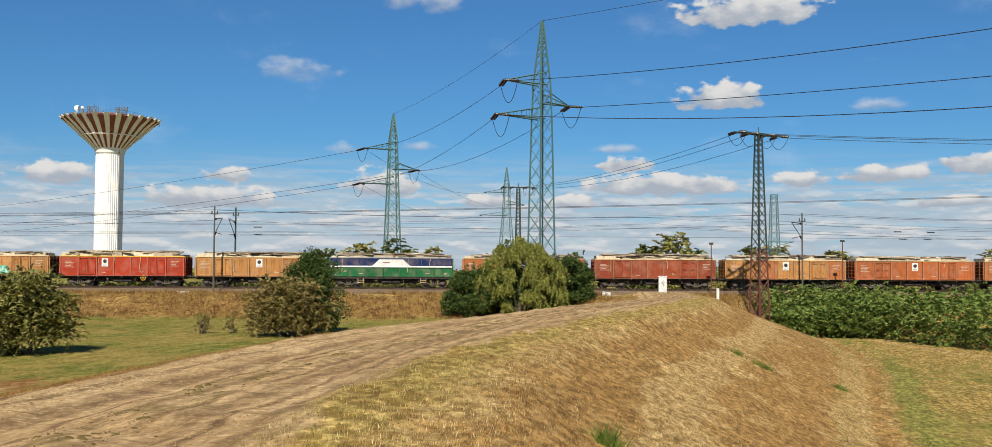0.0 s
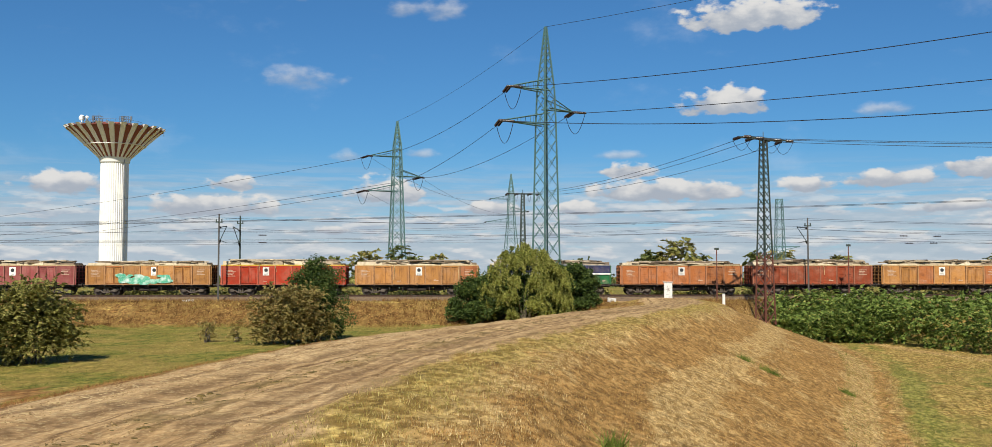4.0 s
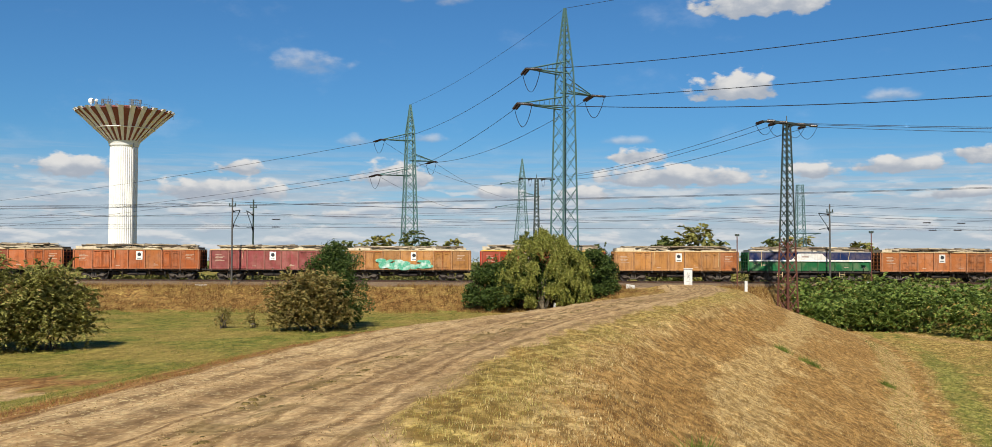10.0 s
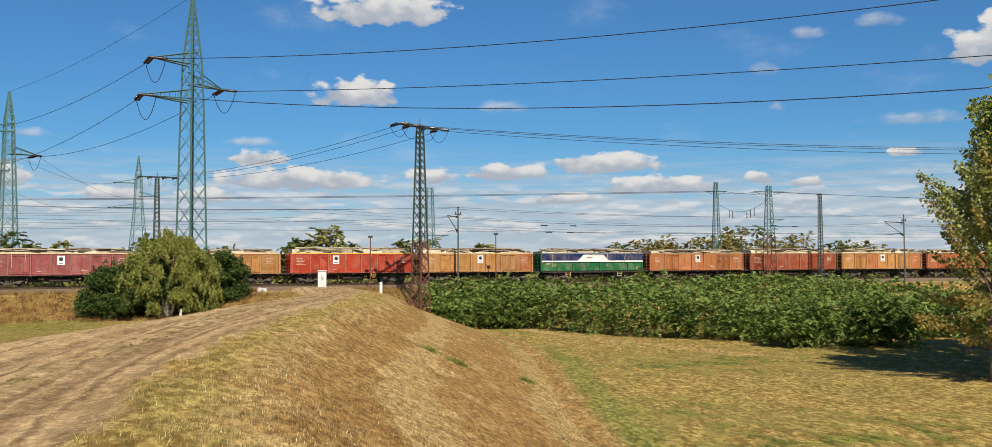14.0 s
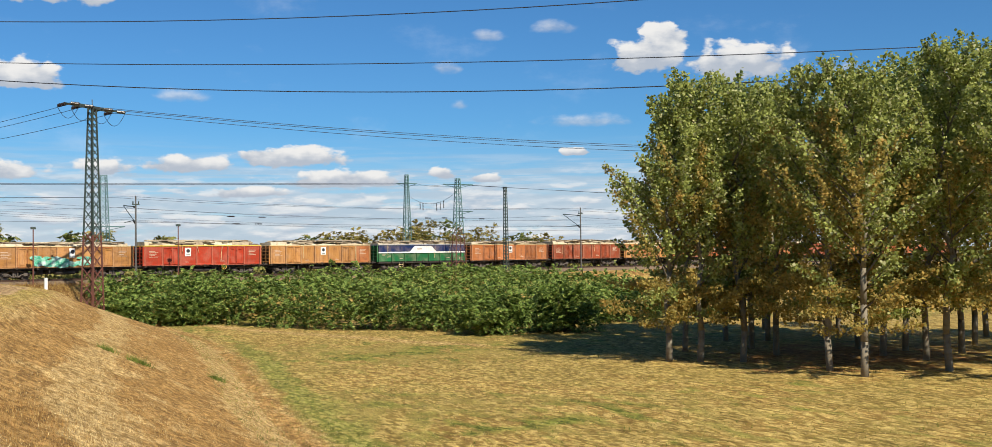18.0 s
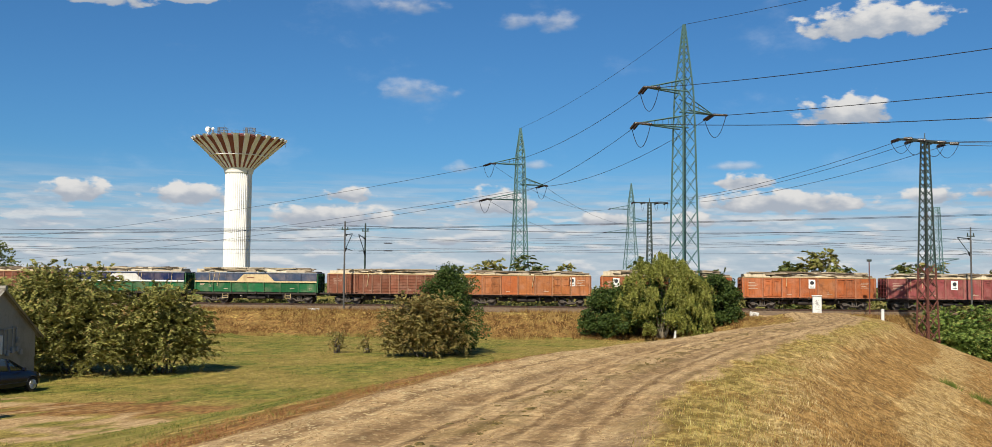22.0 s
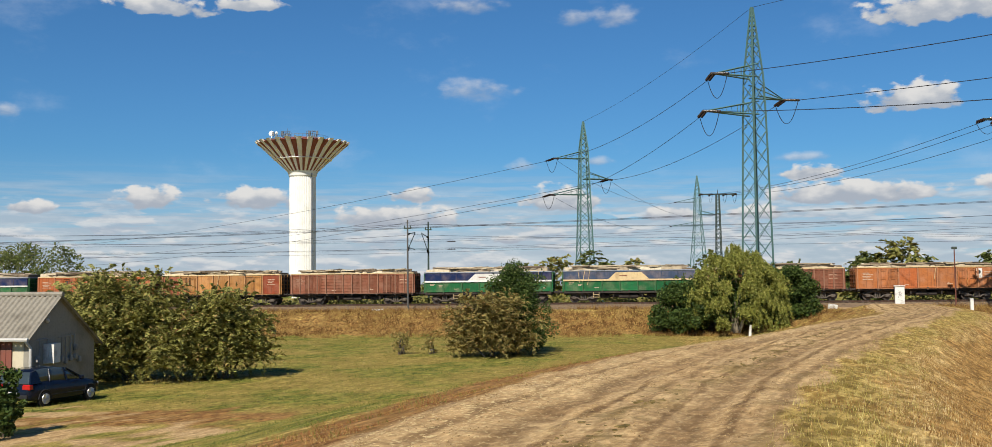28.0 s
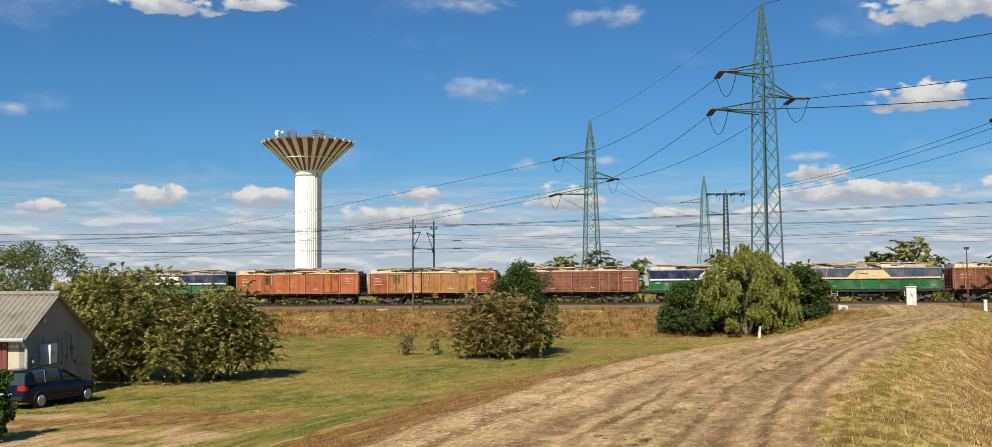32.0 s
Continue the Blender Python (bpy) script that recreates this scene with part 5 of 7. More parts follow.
def lattice_mast(x, y, top, foot, head, label, mats, arms=(), turn=0, z=None, split=None, name="lattice_mast"):
    z = ground_z(x, y) if z is None else z
    m = new(name)
    m.matrix_basis = pose(x, y, z, 0, 0, turn)
    tagged(m, label, "lattice mast", "masts along the railway")
    lattice(m, "mast", [(-0.2, foot), (top - z, head)], mats, 0.075 if top > 14 else 0.048, 0.036 if top > 14 else 0.024, split)
    for h, a, b in arms:
        bm = bmesh.new()
        for s in (-head / 2, head / 2):
            bar(bm, (a, 0, h - z), (b, s, h - z), 0.045, 4)
            bar(bm, (a, 0, h - z), (b, s, h - z), 0.03, 4)
        for f in (0.25, 0.5, 0.75):
            bar(bm, (a + (b - a) * f, -head / 2 * f, h - z), (a + (b - a) * f, head / 2 * f, h - z), 0.025, 3)
        bar(bm, (a, 0, h - z), (0, 0, h - z - 0.5), 0.03, 4)
        bar(bm, (b, 0, h - z), (0, 0, h - z - 0.5), 0.03, 4)
        part("crossarm", bm, mats[0], m)
    return m


thin_mast(-25.3, 107.4, 8.4, "slim grey mast before the railway", 3.4)
thin_mast(36.0, 107.6, 8.1, "slim grey mast with a raised arm before the railway", 3.4)
thin_mast(97.0, 107.6, 8.1, "slim grey mast before the railway", 3.4)
thin_mast(-86.0, 107.4, 8.3, "slim grey mast before the railway", 3.4)
thin_mast(-24.9, 115.6, 8.7, "slim dark mast behind the railway", -3.4, 0.12, DARK_GREEN_STEEL)
lattice_mast(35.6, 116.0, 10.7, 1.35, 0.62, "green lattice mast behind the railway", [PYLON_GREEN], [(5.3, -1.4, 2.2)], 0)
lattice_mast(73.9, 115.6, 12.25, 1.15, 0.34, "green lattice mast with a crossarm behind the railway", [PYLON_GREEN], [(11.1, -1.5, 1.4)], -10)
lattice_mast(75.6, 107.0, 11.27, 1.45, 0.45, "green lattice mast with a rusty foot before the railway", [PYLON_GREEN, RUST_STEEL], [(10.5, -2.0, 2.0), (7.2, 0, 1.9)], -10, None, 5.0)
lattice_mast(83.2, 107.0, 10.44, 0.52, 0.28, "slim dark lattice lamp mast before the railway", [DARK_GREEN_STEEL], [(10.4, -0.6, 0.1)], 0)

# lattice pole with a wide crossarm at the dike's end
lp = lattice_mast(27.95, 95.75, 14.9, 1.30, 0.44, "rust-red lattice pole with a wide dark crossarm beside the dike", [DARK_GREEN_STEEL, RUST_STEEL], (), 32, None, 6.2)
lp4 = lattice_mast(9.4, 167.1, 15.4, 1.1, 0.45, "dark lattice pole with a wide crossarm beyond the railway", [DARK_GREEN_STEEL, DARK_GREEN_STEEL], (), 10)


def wide_arm(m, z, half):
    zz = z - m.matrix_basis.translation.z
    bm = bmesh.new()
    for s in (-0.3, 0.3):
        box(bm, -half, half, s - 0.06, s + 0.06, zz - 0.16, zz, 0.01)
    for k in range(9):
        x = -half + 2 * half * k / 8
        bar(bm, (x, -0.3, zz - 0.08), (x, 0.3, zz - 0.08), 0.035, 4)
    bar(bm, (0, 0, zz), (0, 0, zz + 0.6), 0.05, 4)
    part("crossarm", bm, DARK_GREEN_STEEL, m)
    ends = []
    for x in (-half, -half * 0.42, half * 0.42, half):
        for s in (-1, 1):
            bm = bmesh.new()
            string(bm, (x, s * 0.3, zz - 0.1), (x + 0.02, s * 1.15, zz - 0.22), 0.15)
            part("insulator", bm, INSULATOR, m)
        ends.append(m.matrix_basis @ Vector((x, 0, zz - 0.2)))
        bm = bmesh.new()
        pts = sag_points((x, -1.15, zz - 0.25), (x, 1.15, zz - 0.25), 1.1, 8)
        tube(bm, pts, 0.022)
        part("jumper", bm, WIRE, m)
    return ends


la = wide_arm(lp, 14.9, 2.85)
lb = wide_arm(lp4, 15.4, 2.6)
OFF = Vector((150, 53, 15.5))
for k in (0, 1, 3):
    wire(la[k], lb[k], 1.2, 0.022)
    wire(la[k], OFF + Vector((0.4 * (k - 1.5), 1.9 * (k - 1.5), 0)), 2.6, 0.022)
# contact wire and carrier along the track, and a feeder
for xa, xb in ((-330, -205), (-205, -146), (-146, -86), (-86, -25.3), (-25.3, 36), (36, 97), (97, 158), (158, 220), (220, 330)):
    wire((xa, TRACK_Y, 7.1), (xb, TRACK_Y, 7.1), 0.75, 0.014, 10, "thin railway carrier wire", "carrier_wire")
    wire((xa, TRACK_Y, 5.6), (xb, TRACK_Y, 5.6), 0.05, 0.012, 4, "thin railway contact wire", "contact_wire")
    wire((xa, 107.5, 8.0), (xb, 107.5, 8.0), 0.6, 0.014, 8, "thin feeder wire along the railway", "feeder_wire")
    wire((xa, 116.0, 8.4), (xb, 116.0, 8.4), 0.6, 0.014, 8, "thin feeder wire along the railway", "feeder_wire")
for z, y, dz in ((13.0, 205, 0), (11.2, 205, 0.2), (14.5, 240, -0.4), (12.2, 240, 0.3), (10.0, 190, 0)):
    for xa, xb in ((-420, -190), (-190, 40), (40, 260), (260, 480)):
        wire((xa, y + 0.02 * xa, z), (xb, y + 0.02 * xb, z + dz), 2.4, 0.020, 12, "thin far power line beyond the railway", "far_power_line")
for k in (-1.5, 1.5):
    wire((73.9 + k, 115.6, 11.1), (75.6 + k, 107.0, 10.5), 0.3, 0.018)
    wire((75.6 + k, 107.0, 10.5), (190, 104 + k, 11.6), 0.9, 0.018)
    wire((73.9 + k, 115.6, 11.1), (-420, 114 + k, 12.0), 5.0, 0.020, 40)
# cross-span between the two green masts, with hanging insulators
wire((73.9, 115.4, 9.6), (75.5, 107.2, 9.6), 1.3, 0.018, 12, "thin cross-span wire over the track", "span_wire")


def line_insulator(a, b, label):
    o = new("line_insulator")
    tagged(o, label, "insulator", "insulators in the overhead wires")
    bm = bmesh.new()
    string(bm, a, b, 0.075)
    part("disc_chain", bm, INSULATOR, o)


for f, n in ((0.26, 1), (0.32, 1), (0.60, 1), (0.67, 1), (0.74, 1)):
    x, y = 73.9 + 1.7 * f, 115.4 - 8.2 * f
    top = 9.6 - 1.3 * 4 * f * (1 - f)
    line_insulator((x, y, top - 0.02), (x, y, top - 0.95), "dark insulator hanging from the cross-span wire")
for x, z in ((47.7, 6.34), (51.4, 6.31), (48.3, 5.55), (51.0, 5.56), (-21.55, 6.36), (-21.55, 5.56), (74.0, 6.5), (76.6, 6.55), (79.4, 6.6), (82.6, 6.5)):
    line_insulator((x - 0.42, TRACK_Y, z), (x + 0.42, TRACK_Y, z), "dark insulator set in the railway wire")

# ---------------------------------------------------------------- crossing furniture
WHITE_POST = weathered("chipped_white_paint", (0.66, 0.65, 0.61), (0.30, 0.27, 0.24), 0.7, 0, 2.2, 0.6)


def crossing_bits():
    c = new("signal_cabinet")
    c.matrix_basis = pose(20.0, 101.5, ground_z(20.0, 101.5) - 0.05, 0, 0, -8)
    tagged(c, "white chipped concrete cabinet with scrawls beside the crossing", "cabinet")
    bm = bmesh.new()
    box(bm, -0.40, 0.40, -0.3, 0.3, 0, 1.55, 0.03)
    part("body", bm, WHITE_POST, c)
    bm = bmesh.new()
    box(bm, -0.45, 0.45, -0.36, 0.36, 1.55, 1.64, 0.02)
    part("cap", bm, WHITE_POST, c)
    bm = bmesh.new()
    for k in range(6):
        bar(bm, (-0.2 + 0.06 * (k % 3), -0.304, 0.4 + 0.17 * k), (0.2 - 0.09 * (k % 2), -0.304, 0.34 + 0.17 * ((k * 5) % 6)), 0.018, 4)
    part("scrawl", bm, GREY_POST, c)
    for x, y, h in ((22.95, 91.4, 1.15), (38.5, 104.0, 1.3)):
        p = new("marker_post")
        p.matrix_basis = pose(x, y, ground_z(x, y) - 0.1)
        tagged(p, "short white marker post near the crossing", "marker post", "marker posts")
        bm = bmesh.new()
        box(bm, -0.12, 0.12, -0.1, 0.1, 0, h, 0.02)
        part("shaft", bm, WHITE_POST, p)
    for x, y, h, lab in ((25.9, 105.8, 5.5, "thin dark lamp post by the crossing"), (39.6, 105.8, 5.9, "thin dark steel post before the railway")):
        p = new("slim_post")
        z = ground_z(x, y)
        p.matrix_basis = pose(x, y, z - 0.1)
        tagged(p, lab, "post")
        bm = bmesh.new()
        bar(bm, (0, 0, 0), (0, 0, h), 0.07, 8, 0.05)
        part("shaft", bm, RUST_STEEL, p)
        bm = bmesh.new()
        box(bm, -0.22, 0.22, -0.1, 0.1, h - 0.1, h + 0.12, 0.03)
        part("head", bm, DARK_GREEN_STEEL, p)
    s = new("white_kerb_stone")
    s.matrix_basis = pose(14.9, 105.0, ground_z(14.9, 105.0) - 0.1, 4, 8, 20)
    tagged(s, "tilted white concrete block lying by the rails", "concrete block")
    bm = bmesh.new()
    box(bm, -0.42, 0.42, -0.2, 0.2, 0, 0.5, 0.05)
    part("block", bm, WHITE_POST, s)
    for x in (-28.5, -16.2):
        s = new("concrete_slab")
        s.matrix_basis = pose(x, 107.9, ground_z(x, 107.9) - 0.04, 3, 0, 4)
        tagged(s, "pale concrete slab lying beside the ballast", "concrete slab")
        bm = bmesh.new()
        box(bm, -0.6, 0.6, -0.25, 0.25, 0, 0.22, 0.03)
        part("slab", bm, WHITE_POST, s)


crossing_bits()

# ---------------------------------------------------------------- plants
def leaf_material(name, lo, hi, dry, dry_share=0.15, trans=0.22):
    m, n, l, b = shader(name, 0.6, 0, 0.2)
    geo = n.new("ShaderNodeNewGeometry")
    ramp = n.new("ShaderNodeValToRGB")
    ramp.color_ramp.elements[0].color = (*lo, 1)
    ramp.color_ramp.elements[1].color = (*hi, 1)
    ramp.color_ramp.elements[1].position = 1 - dry_share
    e = ramp.color_ramp.elements.new(min(0.999, 1 - dry_share + 0.02))
    e.color = (*dry, 1)
    l.new(geo.outputs["Random Per Island"], ramp.inputs[0])
    wide = noise_fac(n, l, geo.outputs["Position"], 0.7, 3, 0.35, 0.7)
    c = mix(n, l, mul(n, l, wide, 0.35), ramp.outputs[0], hi)
    l.new(c, b.inputs["Base Color"])
    tr = n.new("ShaderNodeBsdfTranslucent")
    l.new(c, tr.inputs["Color"])
    ms = n.new("ShaderNodeMixShader")
    ms.inputs[0].default_value = trans
    l.new(b.outputs[0], ms.inputs[1])
    l.new(tr.outputs[0], ms.inputs[2])
    l.new(ms.outputs[0], n["Material Output"].inputs[0])
    return m


BARK = weathered("grey_brown_bark", (0.105, 0.085, 0.065), (0.20, 0.17, 0.13), 0.9, 0, 3, 0.8)
PALE_BARK = weathered("pale_poplar_bark", (0.20, 0.17, 0.12), (0.085, 0.07, 0.05), 0.9, 0, 2.5, 0.8)
LEAF_WILLOW = leaf_material("willow_leaf", (0.085, 0.100, 0.017), (0.290, 0.298, 0.062), (0.40, 0.37, 0.11), 0.15)
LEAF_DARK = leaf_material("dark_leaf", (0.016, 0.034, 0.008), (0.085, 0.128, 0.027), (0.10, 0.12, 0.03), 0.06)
LEAF_MID = leaf_material("bush_leaf", (0.075, 0.078, 0.018), (0.345, 0.330, 0.090), (0.36, 0.24, 0.09), 0.10)
LEAF_OLIVE = leaf_material("olive_bush_leaf", (0.095, 0.082, 0.024), (0.335, 0.280, 0.090), (0.36, 0.22, 0.08), 0.22)
LEAF_SHRUB = leaf_material("shrub_leaf", (0.030, 0.062, 0.011), (0.200, 0.275, 0.055), (0.34, 0.34, 0.09), 0.12)
LEAF_POPLAR = leaf_material("poplar_leaf", (0.115, 0.140, 0.028), (0.420, 0.455, 0.125), (0.50, 0.48, 0.25), 0.16, 0.45)
LEAF_AUTUMN = leaf_material("yellowed_poplar_leaf", (0.180, 0.145, 0.035), (0.480, 0.375, 0.100), (0.48, 0.31, 0.085), 0.2, 0.5)
LEAF_FAR = leaf_material("far_leaf", (0.055, 0.082, 0.022), (0.165, 0.188, 0.050), (0.20, 0.18, 0.055), 0.15)


def leaf_mesh(name, pts, size, mat, rnd, drop=0.0, long=1.7, spread=0.35, along=None, across=None):
    """Small two-faced leaves, folded on the mid-rib, at the given points."""
    n = len(pts)
    p = np.asarray(pts, float)
    d = rnd.normal(size=(n, 3))
    d[:, 2] = d[:, 2] * 0.7 - drop
    if along is not None:
        d = along + 0.35 * d
    d /= np.linalg.norm(d, axis=1, keepdims=True) + 1e-9
    u = np.cross(d, rnd.normal(size=(n, 3)) if across is None else across + rnd.normal(0, 0.35, size=(n, 3)))
    u /= np.linalg.norm(u, axis=1, keepdims=True) + 1e-9
    s = size * rnd.uniform(1 - spread, 1 + spread, size=(n, 1))
    a, b = p - d * s * long * 0.5, p + d * s * long * 0.5
    c, e = p + u * s * 0.5, p - u * s * 0.5
    verts = np.stack([a, c, b, e], 1).reshape(-1, 3)
    me = bpy.data.meshes.new(name)
    me.vertices.add(4 * n)
    me.vertices.foreach_set("co", verts.ravel())
    me.loops.add(4 * n)
    me.loops.foreach_set("vertex_index", np.arange(4 * n, dtype=np.int32))
    me.polygons.add(n)
    me.polygons.foreach_set("loop_start", np.arange(0, 4 * n, 4, dtype=np.int32))
    me.polygons.foreach_set("loop_total", np.full(n, 4, dtype=np.int32))
    me.materials.append(mat)
    me.update(calc_edges=True)
    return me


def clump_points(rnd, clumps, n):
    """Points in a shell about each clump (x, y, z, r, squash)."""
    c = np.array(clumps, float)
    w = c[:, 3] ** 2
    k = rnd.choice(len(c), size=n, p=w / w.sum())
    d = rnd.normal(size=(n, 3))
    d /= np.linalg.norm(d, axis=1, keepdims=True)
    r = c[k, 3] * (1 - np.abs(rnd.normal(0, 0.28, size=n)))
    q = c[k, :3] + d * r[:, None] * np.stack([np.ones(n), np.ones(n), c[k, 4]], 1)
    return q


def frond_crown(name, rnd, clumps, n, size, mat, per=14, reach=0.75, droop=0.5):
    """Feathery sprays: twigs that leave each clump outwards and bend down, with leaves in pairs along them."""
    c = np.array(clumps, float)
    m = n // per
    w = c[:, 3] ** 2
    k = rnd.choice(len(c), size=m, p=w / w.sum())
    d = rnd.normal(size=(m, 3))
    d[:, 2] = d[:, 2] * 0.6 + 0.45
    d /= np.linalg.norm(d, axis=1, keepdims=True)
    base = c[k, :3] + d * (c[k, 3] * rnd.uniform(0.35, 0.95, size=m))[:, None]
    ln = reach * rnd.uniform(0.5, 1.2, size=m)
    s = (np.arange(per) + 0.5) / per
    fall = np.stack([np.zeros(m), np.zeros(m), -droop * ln], 1)
    p = base[:, None, :] + d[:, None, :] * (ln[:, None] * s[None, :])[:, :, None] + fall[:, None, :] * (s ** 2)[None, :, None]
    side = np.cross(d, np.array([0.0, 0.0, 1.0]) + rnd.normal(0, 0.3, size=(m, 3)))
    side /= np.linalg.norm(side, axis=1, keepdims=True) + 1e-9
    sign = np.where(np.arange(per) % 2, 1.0, -1.0)
    along = side[:, None, :] * sign[None, :, None] + 0.55 * d[:, None, :] + fall[:, None, :] * 0.5
    p = p + along * size * 0.6
    up = np.cross(side, d)
    across = np.broadcast_to(up[:, None, :], p.shape)
    return leaf_mesh(name, p.reshape(-1, 3), size, mat, rnd, long=2.1, along=along.reshape(-1, 3), across=across.reshape(-1, 3))


def crown(name, parent, rnd, clumps, n, size, mat, **kw):
    me = leaf_mesh(name, clump_points(rnd, clumps, n), size, mat, rnd, **kw)
    ob = new(name, me)
    ob.parent = parent
    return ob


def bush(x, y, w, d, h, mat, seed, label, n=5000, leaf=0.13, lumps=26, z=None, bare=0.1, category="bush", name="bush", feathery=0.0, twigs=True, core=0):
    """A rounded shrub: several stems from the ground and a lumpy crown."""
    rnd = np.random.default_rng(seed)
    b = new(name)
    b.matrix_basis = pose(x, y, ground_z(x, y) if z is None else z)
    tagged(b, label, category)
    clumps = []
    for k in range(lumps * 2):
        a, t = rnd.uniform(0, 6.28), rnd.uniform(0, 1) ** 0.34
        zz = rnd.uniform(0.08 + bare * 0.3, 0.88)
        prof = math.sin(math.pi * min(1, zz * 0.62 + 0.30)) ** 0.7 * (1 + 0.16 * math.sin(3 * a + seed) + 0.10 * math.sin(7 * a + 2 * seed + 5 * zz))
        r = rnd.uniform(0.07, 0.17) * min(w, h)
        clumps.append((math.cos(a) * t * prof * (w / 2 - r * 0.5), math.sin(a) * t * prof * (d / 2 - r * 0.5), zz * h - r * 0.15, r, 0.85))
    for k in range(lumps // 2 if twigs else 0):   # loose twigs past the outline
        a, zz = rnd.uniform(0, 6.28), rnd.uniform(0.25, 0.97)
        prof = math.sin(math.pi * min(1, zz * 0.62 + 0.30)) ** 0.7 * rnd.uniform(0.95, 1.12)
        clumps.append((math.cos(a) * prof * w / 2, math.sin(a) * prof * d / 2, zz * h * 1.03, 0.045 * min(w, h), 1.8))
    clumps.append((0, 0, h * 0.42, min(w, h) * 0.22, 1.0))
    for k in range(core):                         # close inner growth up to the top
        f = 0.25 + 0.68 * k / core
        clumps.append((rnd.normal(0, 0.16) * w * (1.1 - f), rnd.normal(0, 0.16) * d * (1.1 - f), f * h, w * (0.20 - 0.09 * f), 1.15))
    if feathery:
        ob = new("crown", frond_crown("crown", rnd, clumps, n, leaf, mat, 14, feathery))
        ob.parent = b
    else:
        crown("crown", b, rnd, clumps, n, leaf, mat)
    for k in range(7):
        bm = bmesh.new()
        a = rnd.uniform(0, 6.28)
        p0 = Vector((0.25 * math.cos(a), 0.25 * math.sin(a), -0.1))
        c = clumps[int(rnd.integers(lumps))]
        p2 = Vector(c[:3])
        p1m = p0.lerp(p2, 0.5) + Vector((0, 0, 0.25))
        bar(bm, p0, p1m, 0.05, 5, 0.04)
        bar(bm, p1m, p2, 0.04, 5, 0.015)
        part("stem", bm, BARK, b)
    return b


def poplar(x, y, h, r, seed, low=0.14, full=140, leaf=0.150, label="tall green poplar with yellowing lower leaves"):
    """A slim trunk with steep branches, leafy along their outer parts."""
    rnd = np.random.default_rng(seed)
    z = ground_z(x, y)
    t = new("poplar_tree")
    t.matrix_basis = pose(x, y, z - 0.1)
    tagged(t, label, "tree", "poplar grove")
    bm = bmesh.new()
    pts = [Vector((0, 0, 0))]
    for k in range(1, 9):
        pts.append(Vector((rnd.normal(0, 0.06 * k), rnd.normal(0, 0.06 * k), h * 0.95 * k / 8)))
    for k in range(8):
        bar(bm, pts[k], pts[k + 1], 0.19 * (1 - k / 8.6), 8, 0.19 * (1 - (k + 1) / 8.6))
    part("trunk", bm, PALE_BARK, t, smooth=True)
    green, brown = [], []
    for k in range(120):
        f = low + (0.93 - low) * ((k + rnd.uniform(0, 1)) / 120)
        a = 2.39996 * k + rnd.normal(0, 0.4)
        u = min(7.999, f * 8 / 0.95)
        root = pts[int(u)].lerp(pts[int(u) + 1], u - int(u))
        ln = r * (0.30 + 0.95 * math.sin(math.pi * min(1.0, 0.22 + 0.80 * f))) * rnd.uniform(0.65, 1.2)
        up = rnd.uniform(0.7, 1.4) + 1.2 * max(0.0, f - 0.55) if f > 0.3 else rnd.uniform(-0.05, 0.5)
        tip = root + Vector((math.cos(a), math.sin(a), up)) * ln / (1.0 + 0.35 * max(0.0, f - 0.5))
        if k % 4 == 0:
            bm = bmesh.new()
            bar(bm, root, tip, 0.045, 5, 0.01)
            part("limb", bm, BARK, t)
        m = int(full * (0.5 + 0.5 * ln / r))
        s = rnd.uniform(0.22, 1.04, size=m) ** 0.8
        q = np.array(root) + np.outer(s, np.array(tip - root)) + rnd.normal(0, 0.155, size=(m, 3)) * (1.25 - 0.5 * s)[:, None]
        (brown if rnd.uniform() < 0.95 - 1.25 * f else green).append(q)
    ob = new("crown", leaf_mesh("crown", np.concatenate(green), leaf, LEAF_POPLAR, rnd, long=1.1))
    ob.parent = t
    if brown:
        ob = new("lower_crown", leaf_mesh("lower_crown", np.concatenate(brown), leaf * 0.93, LEAF_AUTUMN, rnd, long=1.1))
        ob.parent = t
    return t


PALE_TRUNK = weathered("white_limed_bark", (0.62, 0.60, 0.55), (0.34, 0.31, 0.26), 0.9, 0, 4, 0.5)


